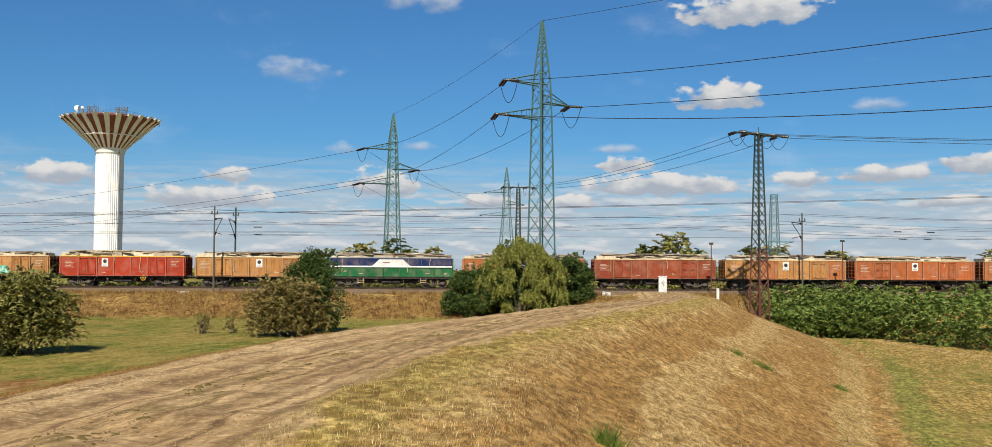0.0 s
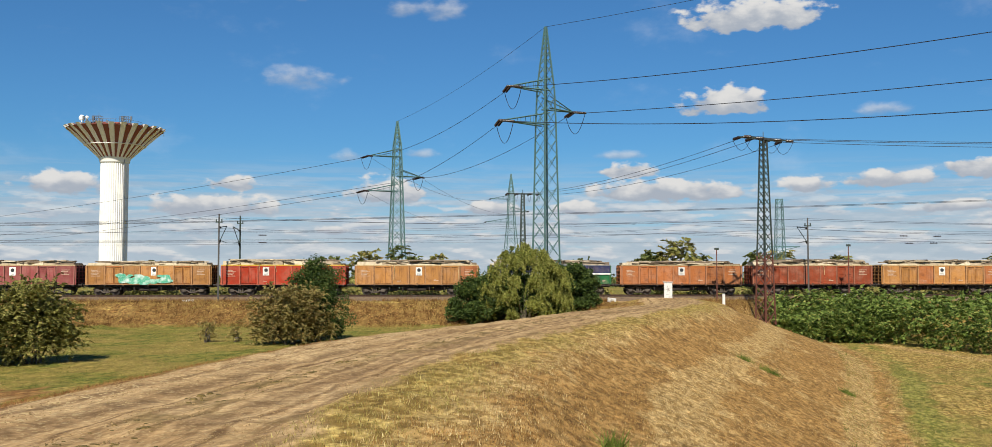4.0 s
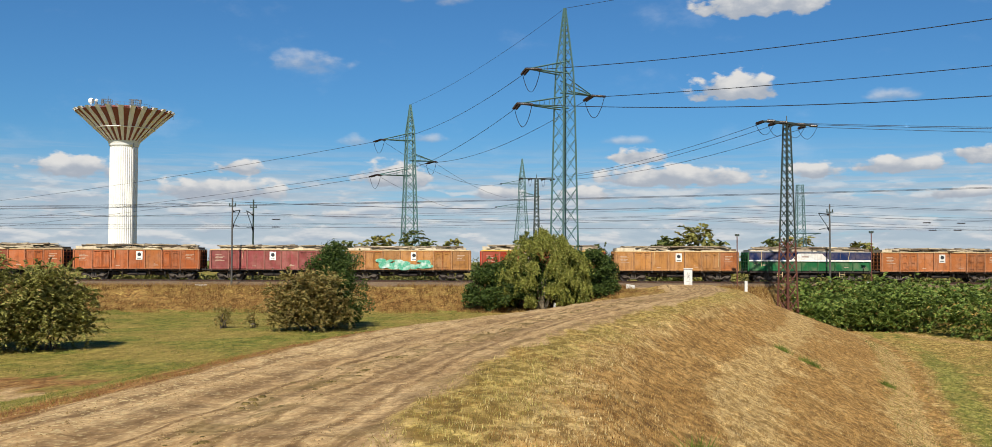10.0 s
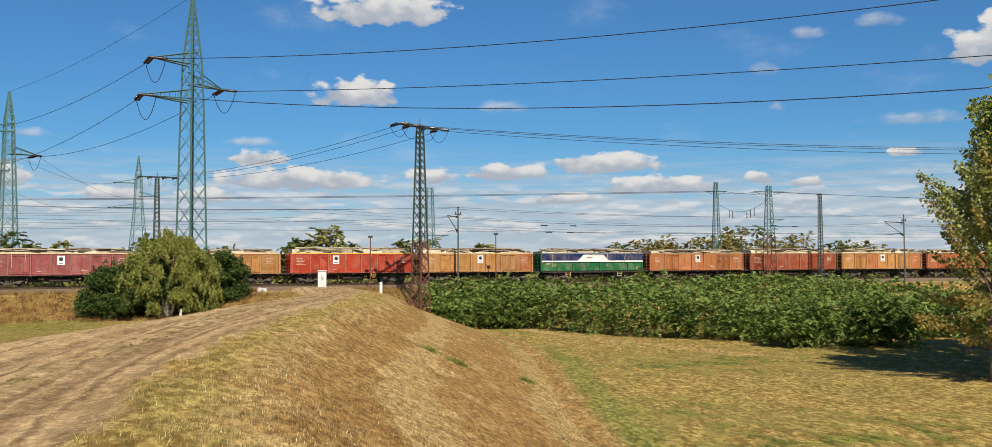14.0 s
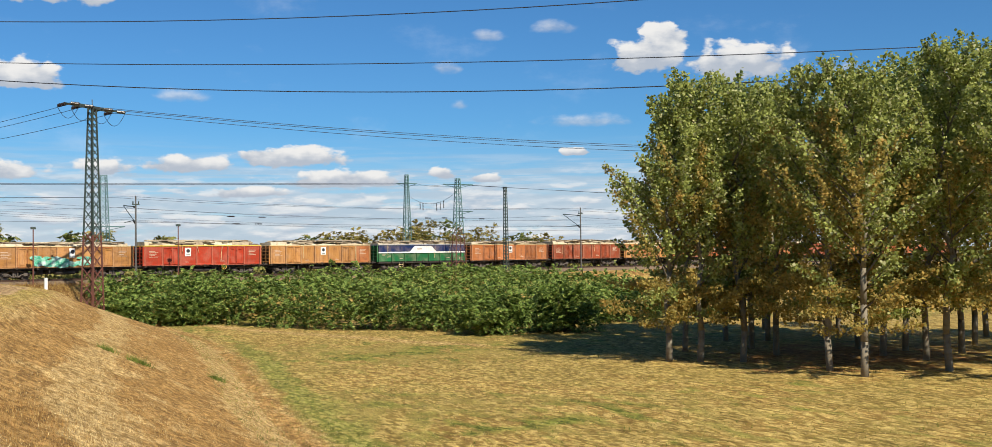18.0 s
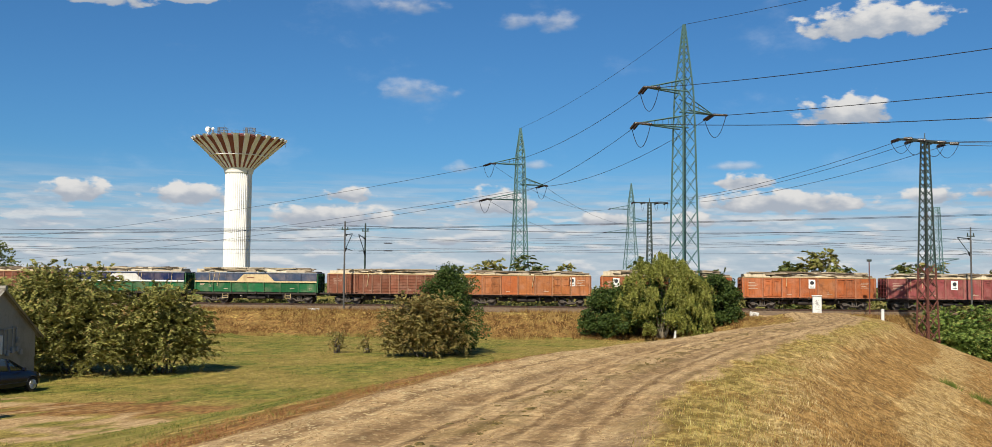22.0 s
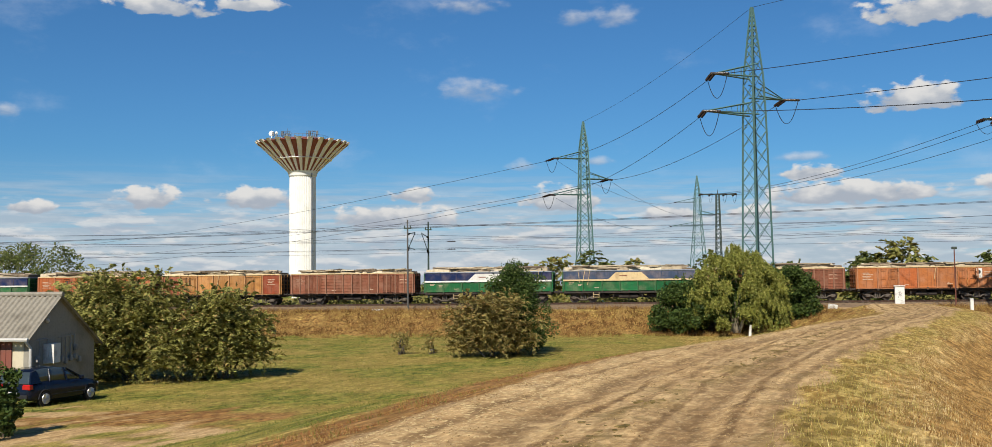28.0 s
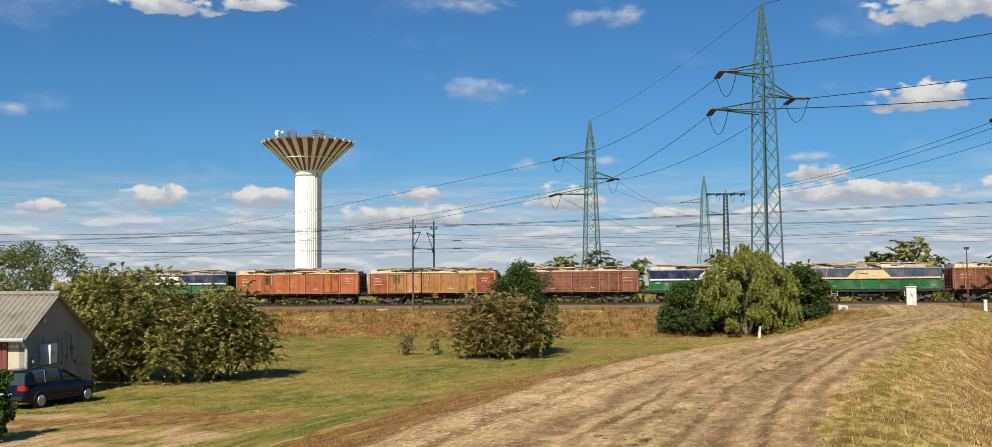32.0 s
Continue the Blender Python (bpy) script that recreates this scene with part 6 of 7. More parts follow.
def willow(x, y):
    rnd = np.random.default_rng(3)
    z = -2.5
    t = new("willow_tree")
    t.matrix_basis = pose(x, y, z)
    tagged(t, "low pale green willow with drooping twigs beside the track", "tree")
    stems = [(-1.6, 0.2, 2.6), (-0.6, -0.3, 3.6), (0.5, 0.2, 4.4), (1.5, -0.2, 3.1), (0.1, 0.5, 5.0)]
    for sx, sy, sh in stems:
        bm = bmesh.new()
        bar(bm, (sx * 0.15, sy * 0.15, 0), (sx * 0.6, sy * 0.6, sh * 0.5), 0.17, 7, 0.12)
        bar(bm, (sx * 0.6, sy * 0.6, sh * 0.5), (sx * 1.3, sy, sh), 0.12, 7, 0.05)
        part("trunk", bm, PALE_BARK, t)
    for fx, fy, lean, fh in ((0.95, -2.45, 0.10, 0.75),):
        bm = bmesh.new()
        bar(bm, (fx, fy, -0.4), (fx + lean, fy + 0.25, fh), 0.13, 8, 0.10)
        part("limed_trunk", bm, PALE_TRUNK, t, "white limed foot of a stem")
    domes, pts, dark = [], [], []
    for k in range(54):                           # tufts of twigs on a broad, stepped crown
        a, f = 2.39996 * k + rnd.normal(0, 0.2), math.sqrt((k + 0.5) / 54)
        top = 7.35 - 4.1 * f ** 1.9 + rnd.normal(0, 0.5) + max(0.0, 1.0 - 0.25 * k)
        domes.append((4.45 * f * math.cos(a) + 0.5 * (1 - f), 2.9 * f * math.sin(a), top, rnd.uniform(0.50, 0.90)))
        if f > 0.55:
            domes.append((4.3 * f * math.cos(a), 2.8 * f * math.sin(a), max(1.3, top - rnd.uniform(1.4, 2.2)), rnd.uniform(0.5, 0.8)))
    for dx, dy, dz, dr in domes:
        for k in range(34):
            a, f = rnd.uniform(0, 6.28), rnd.uniform(0, 1) ** 0.5
            cx, cy = dx + dr * f * math.cos(a), dy + dr * f * math.sin(a)
            top = dz - 1.1 * dr * f ** 2 + rnd.normal(0, 0.10)
            ln = rnd.uniform(0.4, 1.25) * (0.5 + 0.6 * f)
            for j in range(20):
                s = j / 20
                pts.append((cx + 0.30 * s * f * math.cos(a) + rnd.normal(0, 0.045), cy + 0.30 * s * f * math.sin(a) + rnd.normal(0, 0.045), max(0.35, top - s * ln + rnd.normal(0, 0.04))))
    ob = new("crown", leaf_mesh("crown", pts, 0.078, LEAF_WILLOW, rnd, drop=0.9, long=2.8))
    ob.parent = t
    for dx, dy, dz, dr in domes[::2]:             # inner twigs in a darker leaf colour, which paints the crown's inside shade
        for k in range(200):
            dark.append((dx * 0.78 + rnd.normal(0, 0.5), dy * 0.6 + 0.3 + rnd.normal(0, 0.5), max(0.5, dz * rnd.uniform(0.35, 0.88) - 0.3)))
    ob = new("inner_shade_crown", leaf_mesh("inner_shade_crown", dark, 0.12, LEAF_DARK, rnd, drop=0.6, long=2.2))
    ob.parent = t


willow(5.6, 98.2)
bush(1.5, 98.4, 5.4, 4.6, 5.0, LEAF_DARK, 11, "dark green bush growing against the willow", 22000, 0.125, 60)
bush(10.1, 100.9, 6.2, 4.4, 4.8, LEAF_DARK, 12, "dark green bush growing against the willow", 22000, 0.125, 60)
bush(-11.9, 72.0, 6.0, 5.0, 4.2, LEAF_OLIVE, 21, "olive-brown rounded bush in the meadow", 46000, 0.064, 90, feathery=0.42)
bush(-10.7, 75.4, 5.2, 4.4, 6.3, LEAF_DARK, 22, "dark green taller bush in the meadow", 32000, 0.085, 50, core=26)
bush(-27.6, 55.5, 8.0, 5.8, 5.4, LEAF_MID, 31, "large olive-green bush beside the shed", 50000, 0.084, 96, feathery=0.75, core=16)
bush(-23.2, 57.0, 4.4, 4.4, 4.7, LEAF_MID, 32, "olive-green bush with reddish twigs in the meadow", 32000, 0.080, 74, feathery=0.6, core=12)
bush(-32.0, 57.5, 5.0, 5.0, 4.8, LEAF_MID, 33, "olive-green bush behind the shed", 16000, 0.10, 50, feathery=0.8)
bush(-18.1, 74.0, 1.6, 1.5, 1.6, LEAF_OLIVE, 34, "small thin bush in the meadow", 700, 0.09, 14)
bush(-16.3, 74.6, 1.2, 1.1, 1.1, LEAF_OLIVE, 35, "small thin bush in the meadow", 400, 0.09, 10)
bush(-21.95, 36.2, 1.9, 1.8, 2.35, LEAF_DARK, 36, "dark clipped hedge end beside the yard", 5200, 0.08, 26)
bush(47.2, 65.5, 6.0, 5.0, 3.3, LEAF_SHRUB, 41, "dark green shrub at the edge of the grove", 14000, 0.12, 40, feathery=0.9)
bush(52.0, 63.0, 5.0, 5.0, 3.6, LEAF_SHRUB, 42, "dark green shrub at the edge of the grove", 12000, 0.13, 36, feathery=0.9)
# grove of poplars
GROVE = [(40.7, 42.6, 13.6), (41.8, 41.4, 14.9), (43.6, 40.0, 14.6), (50.2, 44.4, 16.5), (47.6, 40.8, 15.1), (43.0, 34.4, 14.8), (41.9, 31.9, 14.3), (50.8, 36.2, 15.5), (54.6, 37.0, 16.6), (50.2, 33.4, 16.1), (55.2, 34.0, 16.4), (53.6, 39.4, 16.3), (55.6, 47.2, 17.0), (46.0, 46.0, 16.1), (59.2, 41.0, 16.0), (60.0, 35.6, 16.4), (46.4, 30.2, 15.7), (50.6, 28.4, 16.3), (56.0, 29.6, 16.9), (62.0, 46.0, 16.4), (45.2, 25.4, 15.0), (63.8, 31.0, 16.8), (53.6, 49.0, 14.8), (57.5, 50.5, 15.2), (62.5, 52.5, 15.8), (58.6, 24.4, 16.2), (66.5, 38.0, 16.6), (67.5, 25.8, 16.6), (51.2, 22.6, 15.6)]
for k, (gx, gy, gh) in enumerate(GROVE):
    poplar(gx, gy, gh, 2.5, 200 + k, 0.14 if k in (0, 1, 2, 5, 6) else 0.17, *((150, 0.150) if gx + gy < 86 else (85, 0.205)))


def thicket():
    """Dense shrubs between the field and the railway bank."""
    rnd = np.random.default_rng(77)
    front = [(30.0, 94.5), (33.5, 93.0), (38.2, 91.0), (40.5, 79.1), (43.8, 71.5), (48.1, 68.7), (53.3, 67.2), (60, 66.6), (70, 66), (84, 66), (110, 68)]
    clumps = []
    for k in range(2300):
        u = rnd.uniform(0, 1)
        x = 29.5 + 50 * u
        y0 = lerp_table(front, x) + 0.9
        v = rnd.uniform(0, 1) ** 1.25
        y = y0 + (104.5 - y0) * v
        z = ground_z(x, y)
        rise = min(0.2, -1.75 + 1.95 * v ** 0.75) + 1.3 * noise.noise((x * 0.14, y * 0.14, 4)) + 0.8 * noise.noise((x * 0.5, y * 0.5, 2))
        if x < 36:
            rise -= 1.3 * (36 - x) / 6
        r = rnd.uniform(0.40, 0.95)
        top = max(z + 0.9, rise) + rnd.normal(0, 0.22)
        clumps.append((x, y, top - r * 0.7, r, 0.8))
        if v < 0.3:
            clumps.append((x, y - 0.3, z + (top - z) * rnd.uniform(0.1, 0.6), r, 0.9))
    me = frond_crown("shrub_thicket", rnd, clumps, 205000, 0.124, LEAF_SHRUB, 15, 0.85, 0.55)
    tagged(new("shrub_thicket", me), "dense dark green shrub thicket along the railway bank", "shrubs", kind="stuff")


thicket()


def trackside():
    """Weeds and low scrub on the far shoulder of the track."""
    rnd = np.random.default_rng(91)
    pts = []
    for k in range(30000):
        x = rnd.uniform(-80, 130)
        y = rnd.uniform(114.8, 117.8)
        z = ground_z(x, y)
        h = 1.0 + 0.5 * noise.noise((x * 0.8, 2, 0)) + 2.6 * max(0.0, noise.noise((x * 0.13, 7, 1)) - 0.05)
        if abs(x - 20.5) > 4:
            pts.append((x, y, z + h * rnd.uniform(0, 1) ** 0.8))
    me = leaf_mesh("trackside_scrub", pts, 0.17, LEAF_MID, rnd, long=1.8)
    tagged(new("trackside_scrub", me), "low green weeds and scrub behind the railway track", "scrub", kind="stuff")


trackside()


def far_tree(x, y, w, h, mat, seed, label, n=3800, leaf=0.235):
    return bush(x, y, w * 1.1, w, h * 1.1, mat, seed, label, n, leaf, 30, FAR_Z, 0.3, "tree", "far_tree", 0.9, False)


for k, (x, y, w, h) in enumerate(((-13.5, 137, 6.0, 7.6), (-8.2, 135, 5.0, 8.0), (24.2, 136, 4.0, 7.4), (27.6, 134, 5.2, 9.0), (31.5, 139, 4.0, 7.0), (38.5, 134, 4.5, 7.2), (42.5, 137, 4.0, 7.6),
                               (6.0, 140, 4.5, 7.6), (-18.5, 141, 4.0, 6.8), (-75.0, 121, 13.5, 10.6), (-67.5, 122, 7.0, 7.2), (-38.0, 124, 4.0, 5.6), (-4.0, 122.5, 3.4, 6.6), (14.0, 123, 3.0, 6.0), (21.0, 123, 3.4, 6.4),
                               (47.0, 128, 4.0, 6.6), (-20.0, 123, 3.0, 5.2))):
    if w > 6.5:
        bush(x, y, w, w, h * 0.95, LEAF_FAR, 300 + k, "dense green tree behind the meadow bushes", 11000, 0.19, 44, FAR_Z, 0.1, "tree", "far_tree")
    else:
        far_tree(x, y, w, h, LEAF_FAR if k % 3 else LEAF_MID, 300 + k, "leafy green tree beyond the railway")
LEAF_GOLD = leaf_material("golden_leaf", (0.140, 0.125, 0.030), (0.300, 0.250, 0.065), (0.34, 0.24, 0.07), 0.25)
for k in range(22):
    rr = random.Random(400 + k)
    x = 78 + 2.55 * k + rr.uniform(-1, 1)
    far_tree(x, 149 + rr.uniform(-4, 6), rr.uniform(5.5, 8.5), rr.uniform(6.8, 9.8) * (1.05 if 5 < k < 15 else 0.85), LEAF_GOLD if k % 4 else LEAF_FAR, 400 + k, "yellowing tree beyond the railway", 4600, 0.175)


def far_woods():
    """Low belt of woodland along the horizon."""
    rnd = np.random.default_rng(9)
    pts = []
    for k in range(26000):
        a = radians(rnd.uniform(-48, 82))
        d = rnd.choice([420, 640, 900]) + rnd.uniform(-30, 30)
        h = (4.5 + 4.5 * noise.noise((a * 22, d * 0.01, 0)) + 3 * noise.noise((a * 70, 3, d))) * d / 640
        if h > 0:
            pts.append((d * math.sin(a), d * math.cos(a), FAR_Z + rnd.uniform(0, 1) * h))
    me = leaf_mesh("far_woods", pts, 1.6, LEAF_FAR, rnd, long=1.3)
    tagged(new("far_woods", me), "low green belt of woodland on the horizon", "woods", kind="stuff")


far_woods()


# ---------------------------------------------------------------- grass
def blade_material(name, cols, clump=4.5, share=0.72):
    """Blades whose tone changes from tuft to tuft, and a little from blade to blade."""
    m, n, l, b = shader(name, 0.8, 0, 0.1)
    geo = n.new("ShaderNodeNewGeometry")
    flat = n.new("ShaderNodeVectorMath")
    flat.operation = "MULTIPLY"
    flat.inputs[1].default_value = (1, 1, 0)
    l.new(geo.outputs["Position"], flat.inputs[0])
    tuft = noise_fac(n, l, flat.outputs[0], clump, 4, 0.40, 0.60)
    both = n.new("ShaderNodeMath")
    both.operation = "MULTIPLY_ADD"
    l.new(tuft, both.inputs[0])
    both.inputs[1].default_value = share
    l.new(mul(n, l, geo.outputs["Random Per Island"], 1 - share), both.inputs[2])
    ramp = n.new("ShaderNodeValToRGB")
    el = ramp.color_ramp.elements
    cols = [(r, g, 0.88 * b3) for r, g, b3 in cols]
    el[0].color, el[1].color = (*cols[0], 1), (*cols[-1], 1)
    for k, c in enumerate(cols[1:-1]):
        e = el.new((k + 1) / (len(cols) - 1))
        e.color = (*c, 1)
    l.new(both.outputs[0], ramp.inputs[0])
    l.new(ramp.outputs[0], b.inputs["Base Color"])
    return m


STRAW = blade_material("straw_blades", [(0.120, 0.070, 0.026), (0.26, 0.168, 0.070), (0.49, 0.360, 0.190), (0.68, 0.560, 0.350)], 6.0, 0.3)
OLIVE = blade_material("yellow_olive_blades", [(0.085, 0.070, 0.020), (0.20, 0.160, 0.045), (0.38, 0.310, 0.105), (0.58, 0.490, 0.230)], 5.0, 0.4)
RUSSET = blade_material("russet_blades", [(0.085, 0.040, 0.015), (0.18, 0.092, 0.034), (0.33, 0.196, 0.074), (0.50, 0.350, 0.150)], 6.0, 0.3)
FRESH = blade_material("green_blades", [(0.052, 0.068, 0.013), (0.115, 0.128, 0.026), (0.205, 0.190, 0.050), (0.34, 0.265, 0.095)], 0.9)
REED = blade_material("brown_weed_blades", [(0.075, 0.038, 0.016), (0.155, 0.080, 0.030), (0.25, 0.145, 0.052), (0.35, 0.24, 0.095)], 0.8)


RUST = blade_material("rust_red_blades", [(0.13, 0.052, 0.020), (0.215, 0.092, 0.036), (0.30, 0.150, 0.058), (0.42, 0.27, 0.115)], 3.0)


def blades(name, places, high, wide, mat, seed, label, lean=0.5):
    """Single bent blades of grass standing at the places."""
    rnd = np.random.default_rng(seed)
    p = np.array(places, float)
    n = len(p)
    lump = np.array([noise.noise((a * 2.6, b * 2.6, seed)) + 0.8 * noise.noise((a * 8.0, b * 8.0, seed)) for a, b, c in places])[:, None]
    h = high * rnd.uniform(0.45, 1.2, size=(n, 1)) * np.clip(1.0 + 1.1 * lump, 0.35, 1.8)
    a = rnd.uniform(0, 6.283, size=n)
    side = np.stack([np.cos(a), np.sin(a), np.zeros(n)], 1) * wide * rnd.uniform(0.6, 1.3, size=(n, 1))
    tip = p + np.concatenate([rnd.normal(0, lean, size=(n, 2)) * h, h], 1)
    p[:, 2] -= 0.02
    v = np.stack([p - side, p + side, tip], 1).reshape(-1, 3)
    me = bpy.data.meshes.new(name)
    me.vertices.add(3 * n)
    me.vertices.foreach_set("co", v.ravel())
    me.loops.add(3 * n)
    me.loops.foreach_set("vertex_index", np.arange(3 * n, dtype=np.int32))
    me.polygons.add(n)
    me.polygons.foreach_set("loop_start", np.arange(0, 3 * n, 3, dtype=np.int32))
    me.polygons.foreach_set("loop_total", np.full(n, 3, dtype=np.int32))
    me.materials.append(mat)
    me.update(calc_edges=True)
    tagged(new(name, me), label, "grass", kind="stuff")


def sow():
    rnd = random.Random(12)
    straw, russet, fresh, reed, olive = [], [], [], [], []
    for k in range(430000):                       # crest and river-side slope
        y = 5.2 + 62 * rnd.random() ** 1.9 - 4.5 * rnd.random() ** 2
        d = 2.3 + 13.2 * rnd.random()
        x = road_x(y) + d
        e = d - track_d(y)
        if e < 3.2 and rnd.random() > (e - 2.0) / 1.4:
            continue
        patch = noise.noise((x * 0.5, y * 0.5, 9)) + 0.5 * noise.noise((x * 1.7, y * 1.7, 2))
        if patch < -0.30 and rnd.random() < 0.75:
            continue
        brown, q = strip(x, y)
        z = (x, y, ground_z(x, y))
        if rnd.random() < brown:
            russet.append(z)
        else:
            (olive if q < 3.6 + 1.6 * rnd.random() + 1.2 * patch else straw).append(z)
    rust, verge, litter = [], [], []
    for k in range(110000):                       # rust-red verge, then short meadow grass
        y = 8 + 72 * rnd.random() ** 1.7
        outer = -3.7 - 0.01 * max(0.0, y - 14)
        d = -2.0 - 9 * rnd.random() ** 1.3
        x = road_x(y) + d
        if noise.noise((x * 0.7, y * 0.7, 1)) < -0.12:
            continue
        if d - track_d(y) < -2.2:
            (rust if d > outer + rnd.gauss(0, 0.5) and rnd.random() < 1.3 - 0.03 * y else verge).append((x, y, ground_z(x, y)))
    for k in range(10000):                        # bits of straw lying on the track
        y = 7 + 42 * rnd.random() ** 1.7
        d = max(-2.2, rnd.gauss(-1.5, 0.5)) if rnd.random() < 0.75 else rnd.uniform(-2.2, 2.4)
        x = road_x(y) + track_d(y) + d
        litter.append((x, y, ground_z(x, y) + 0.012))
    for k in range(100000):                       # meadow
        y = 30 + 68 * rnd.random()
        x = -40 + (road_x(y) - 10.5 + 40) * rnd.random()
        if math.hypot((x + 19) / 9, (y - 38.5) / 5.5) < 1.0:
            continue
        (straw if rnd.random() < 0.16 else fresh).append((x, y, ground_z(x, y)))
    for k in range(90000):                        # field below the dike
        y = 20 + 60 * rnd.random()
        x = road_x(y) + 12.5 + 34 * rnd.random() ** 1.3
        (fresh if rnd.random() < 0.4 else straw).append((x, y, ground_z(x, y)))
    for k in range(95000):                        # withered weeds on the railway bank
        x = -75 + 120 * rnd.random()
        y = 96.5 + 12.6 * rnd.random()
        if abs(x - road_x(y)) < 4.5 or noise.noise((x * 0.25, y * 0.25, 6)) < -0.25:
            continue
        (fresh if rnd.random() < 0.12 else reed).append((x, y, ground_z(x, y)))
    blades("dry_straw_grass", straw, 0.042, 0.0072, STRAW, 1, "short dry buff mown grass", 0.38)
    blades("yellow_grass", olive, 0.062, 0.0044, OLIVE, 9, "yellow-green dry grass along the track", 0.45)
    blades("russet_grass", russet, 0.038, 0.0074, RUSSET, 2, "short russet-brown withered grass", 0.38)
    blades("rust_red_grass", rust, 0.050, 0.0055, RUST, 6, "short rust-red withered grass beside the track", 0.7)
    blades("verge_grass", verge, 0.045, 0.0060, FRESH, 7, "short green and yellow grass beside the track", 0.8)
    blades("straw_litter", litter, 0.012, 0.0025, STRAW, 8, "bits of dry straw lying on the track", 2.6)
    blades("meadow_grass", fresh, 0.085, 0.012, FRESH, 3, "short green and yellowing meadow grass", 0.7)
    blades("bank_weeds", reed, 0.34, 0.022, REED, 4, "brown withered weeds on the railway bank", 0.5)
    # clods and pebbles on the track
    verts, faces = [], []
    for k in range(30000):
        y = 5 + 44 * rnd.random() ** 1.6 + rnd.uniform(-2, 2)
        d = rnd.uniform(-2.5, 2.5)
        if abs(d + 0.45) < 0.3 or abs(d - 1.2) < 0.3:
            continue
        x = road_x(y) + track_d(y) + d
        z = ground_z(x, y)
        r = 0.005 + 0.020 * rnd.random() ** 3
        o = len(verts)
        a = rnd.uniform(0, 6.28)
        verts += [(x + r * math.cos(a + t), y + r * math.sin(a + t), z - 0.004) for t in (0, 2.1, 4.2)] + [(x + r * 0.2, y, z + r * rnd.uniform(0.25, 0.6))]
        faces += [(o, o + 1, o + 3), (o + 1, o + 2, o + 3), (o + 2, o, o + 3)]
    tagged(mesh_ob("clods", verts, faces, CLOD), "small dry clods and pebbles on the dirt track", "pebbles", kind="stuff")
    # darker lumps of turf between the wheel ruts
    verts, faces = [], []
    for k in range(700):
        y = 8 + 40 * rnd.random() ** 1.5
        x = road_x(y) + track_d(y) + 0.55 + 0.35 * noise.noise((y * 0.09, 2, 5)) + rnd.gauss(0, 0.2)
        if noise.noise((y * 0.5, 3, 1)) < -0.05:
            continue
        z, r, o = ground_z(x, y), 0.018 + 0.06 * rnd.random() ** 2, len(verts)
        ring = [(x + r * rnd.uniform(0.7, 1.3) * math.cos(t), y + r * rnd.uniform(0.7, 1.3) * math.sin(t)) for t in (0, 1.05, 2.1, 3.14, 4.2, 5.25)]
        verts += [(a, b, z - 0.02) for a, b in ring] + [(x + (a - x) * 0.55, y + (b - y) * 0.55, z + r * rnd.uniform(0.02, 0.16)) for a, b in ring]
        faces += [(o + j, o + (j + 1) % 6, o + 6 + (j + 1) % 6, o + 6 + j) for j in range(6)] + [tuple(o + 6 + j for j in range(6))]
    tagged(mesh_ob("turf_lumps", verts, faces, TURF), "dark lumps of turf between the wheel ruts", "turf", kind="stuff")
    # green tussocks on the dike
    for k, (x, y, r) in enumerate(((13.4, 45.3, 0.42), (12.5, 46.3, 0.3), (17.9, 48.3, 0.30), (2.4, 16.5, 0.2))):
        tuft = [(x + rnd.gauss(0, r * 0.5), y + rnd.gauss(0, r * 0.5)) for j in range(260)]
        blades("weed_tussock", [(a, b, ground_z(a, b)) for a, b in tuft], 0.22, 0.014, TUSSOCK, 50 + k, "fresh green weed tussock in the dry grass", 0.6)


TUSSOCK = blade_material("fresh_weed_blades", [(0.05, 0.075, 0.014), (0.10, 0.14, 0.025), (0.17, 0.19, 0.045)])
CLOD = blade_material("dry_clod", [(0.13, 0.080, 0.040), (0.22, 0.142, 0.072), (0.32, 0.215, 0.112), (0.43, 0.305, 0.170)], 30.0)
TURF = blade_material("dark_turf", [(0.075, 0.055, 0.020), (0.12, 0.085, 0.032), (0.19, 0.135, 0.058)], 12.0)
sow()

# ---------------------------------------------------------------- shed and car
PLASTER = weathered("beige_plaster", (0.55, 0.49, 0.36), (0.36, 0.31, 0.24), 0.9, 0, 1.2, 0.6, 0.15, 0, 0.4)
# gable plaster: greyer and darker than the front, its shade put into the colour
SHADED_PLASTER = weathered("shaded_grey_rough_plaster", (0.30, 0.28, 0.235), (0.19, 0.175, 0.145), 0.95, 0, 1.0, 0.7, 0.1, 0, 0.4)
ROOF_SHEET = weathered("grey_corrugated_sheet", (0.270, 0.245, 0.200), (0.120, 0.100, 0.076), 0.85, 0, 0.9, 0.8, 0.15, 0, 0.3)
DOOR_RED = weathered("red_brown_door_paint", (0.20, 0.065, 0.045), (0.12, 0.06, 0.045), 0.65, 0, 2, 0.5)
PIPE_GREY = weathered("grey_plastic_pipe", (0.48, 0.47, 0.44), (0.30, 0.29, 0.27), 0.6, 0, 3, 0.4)


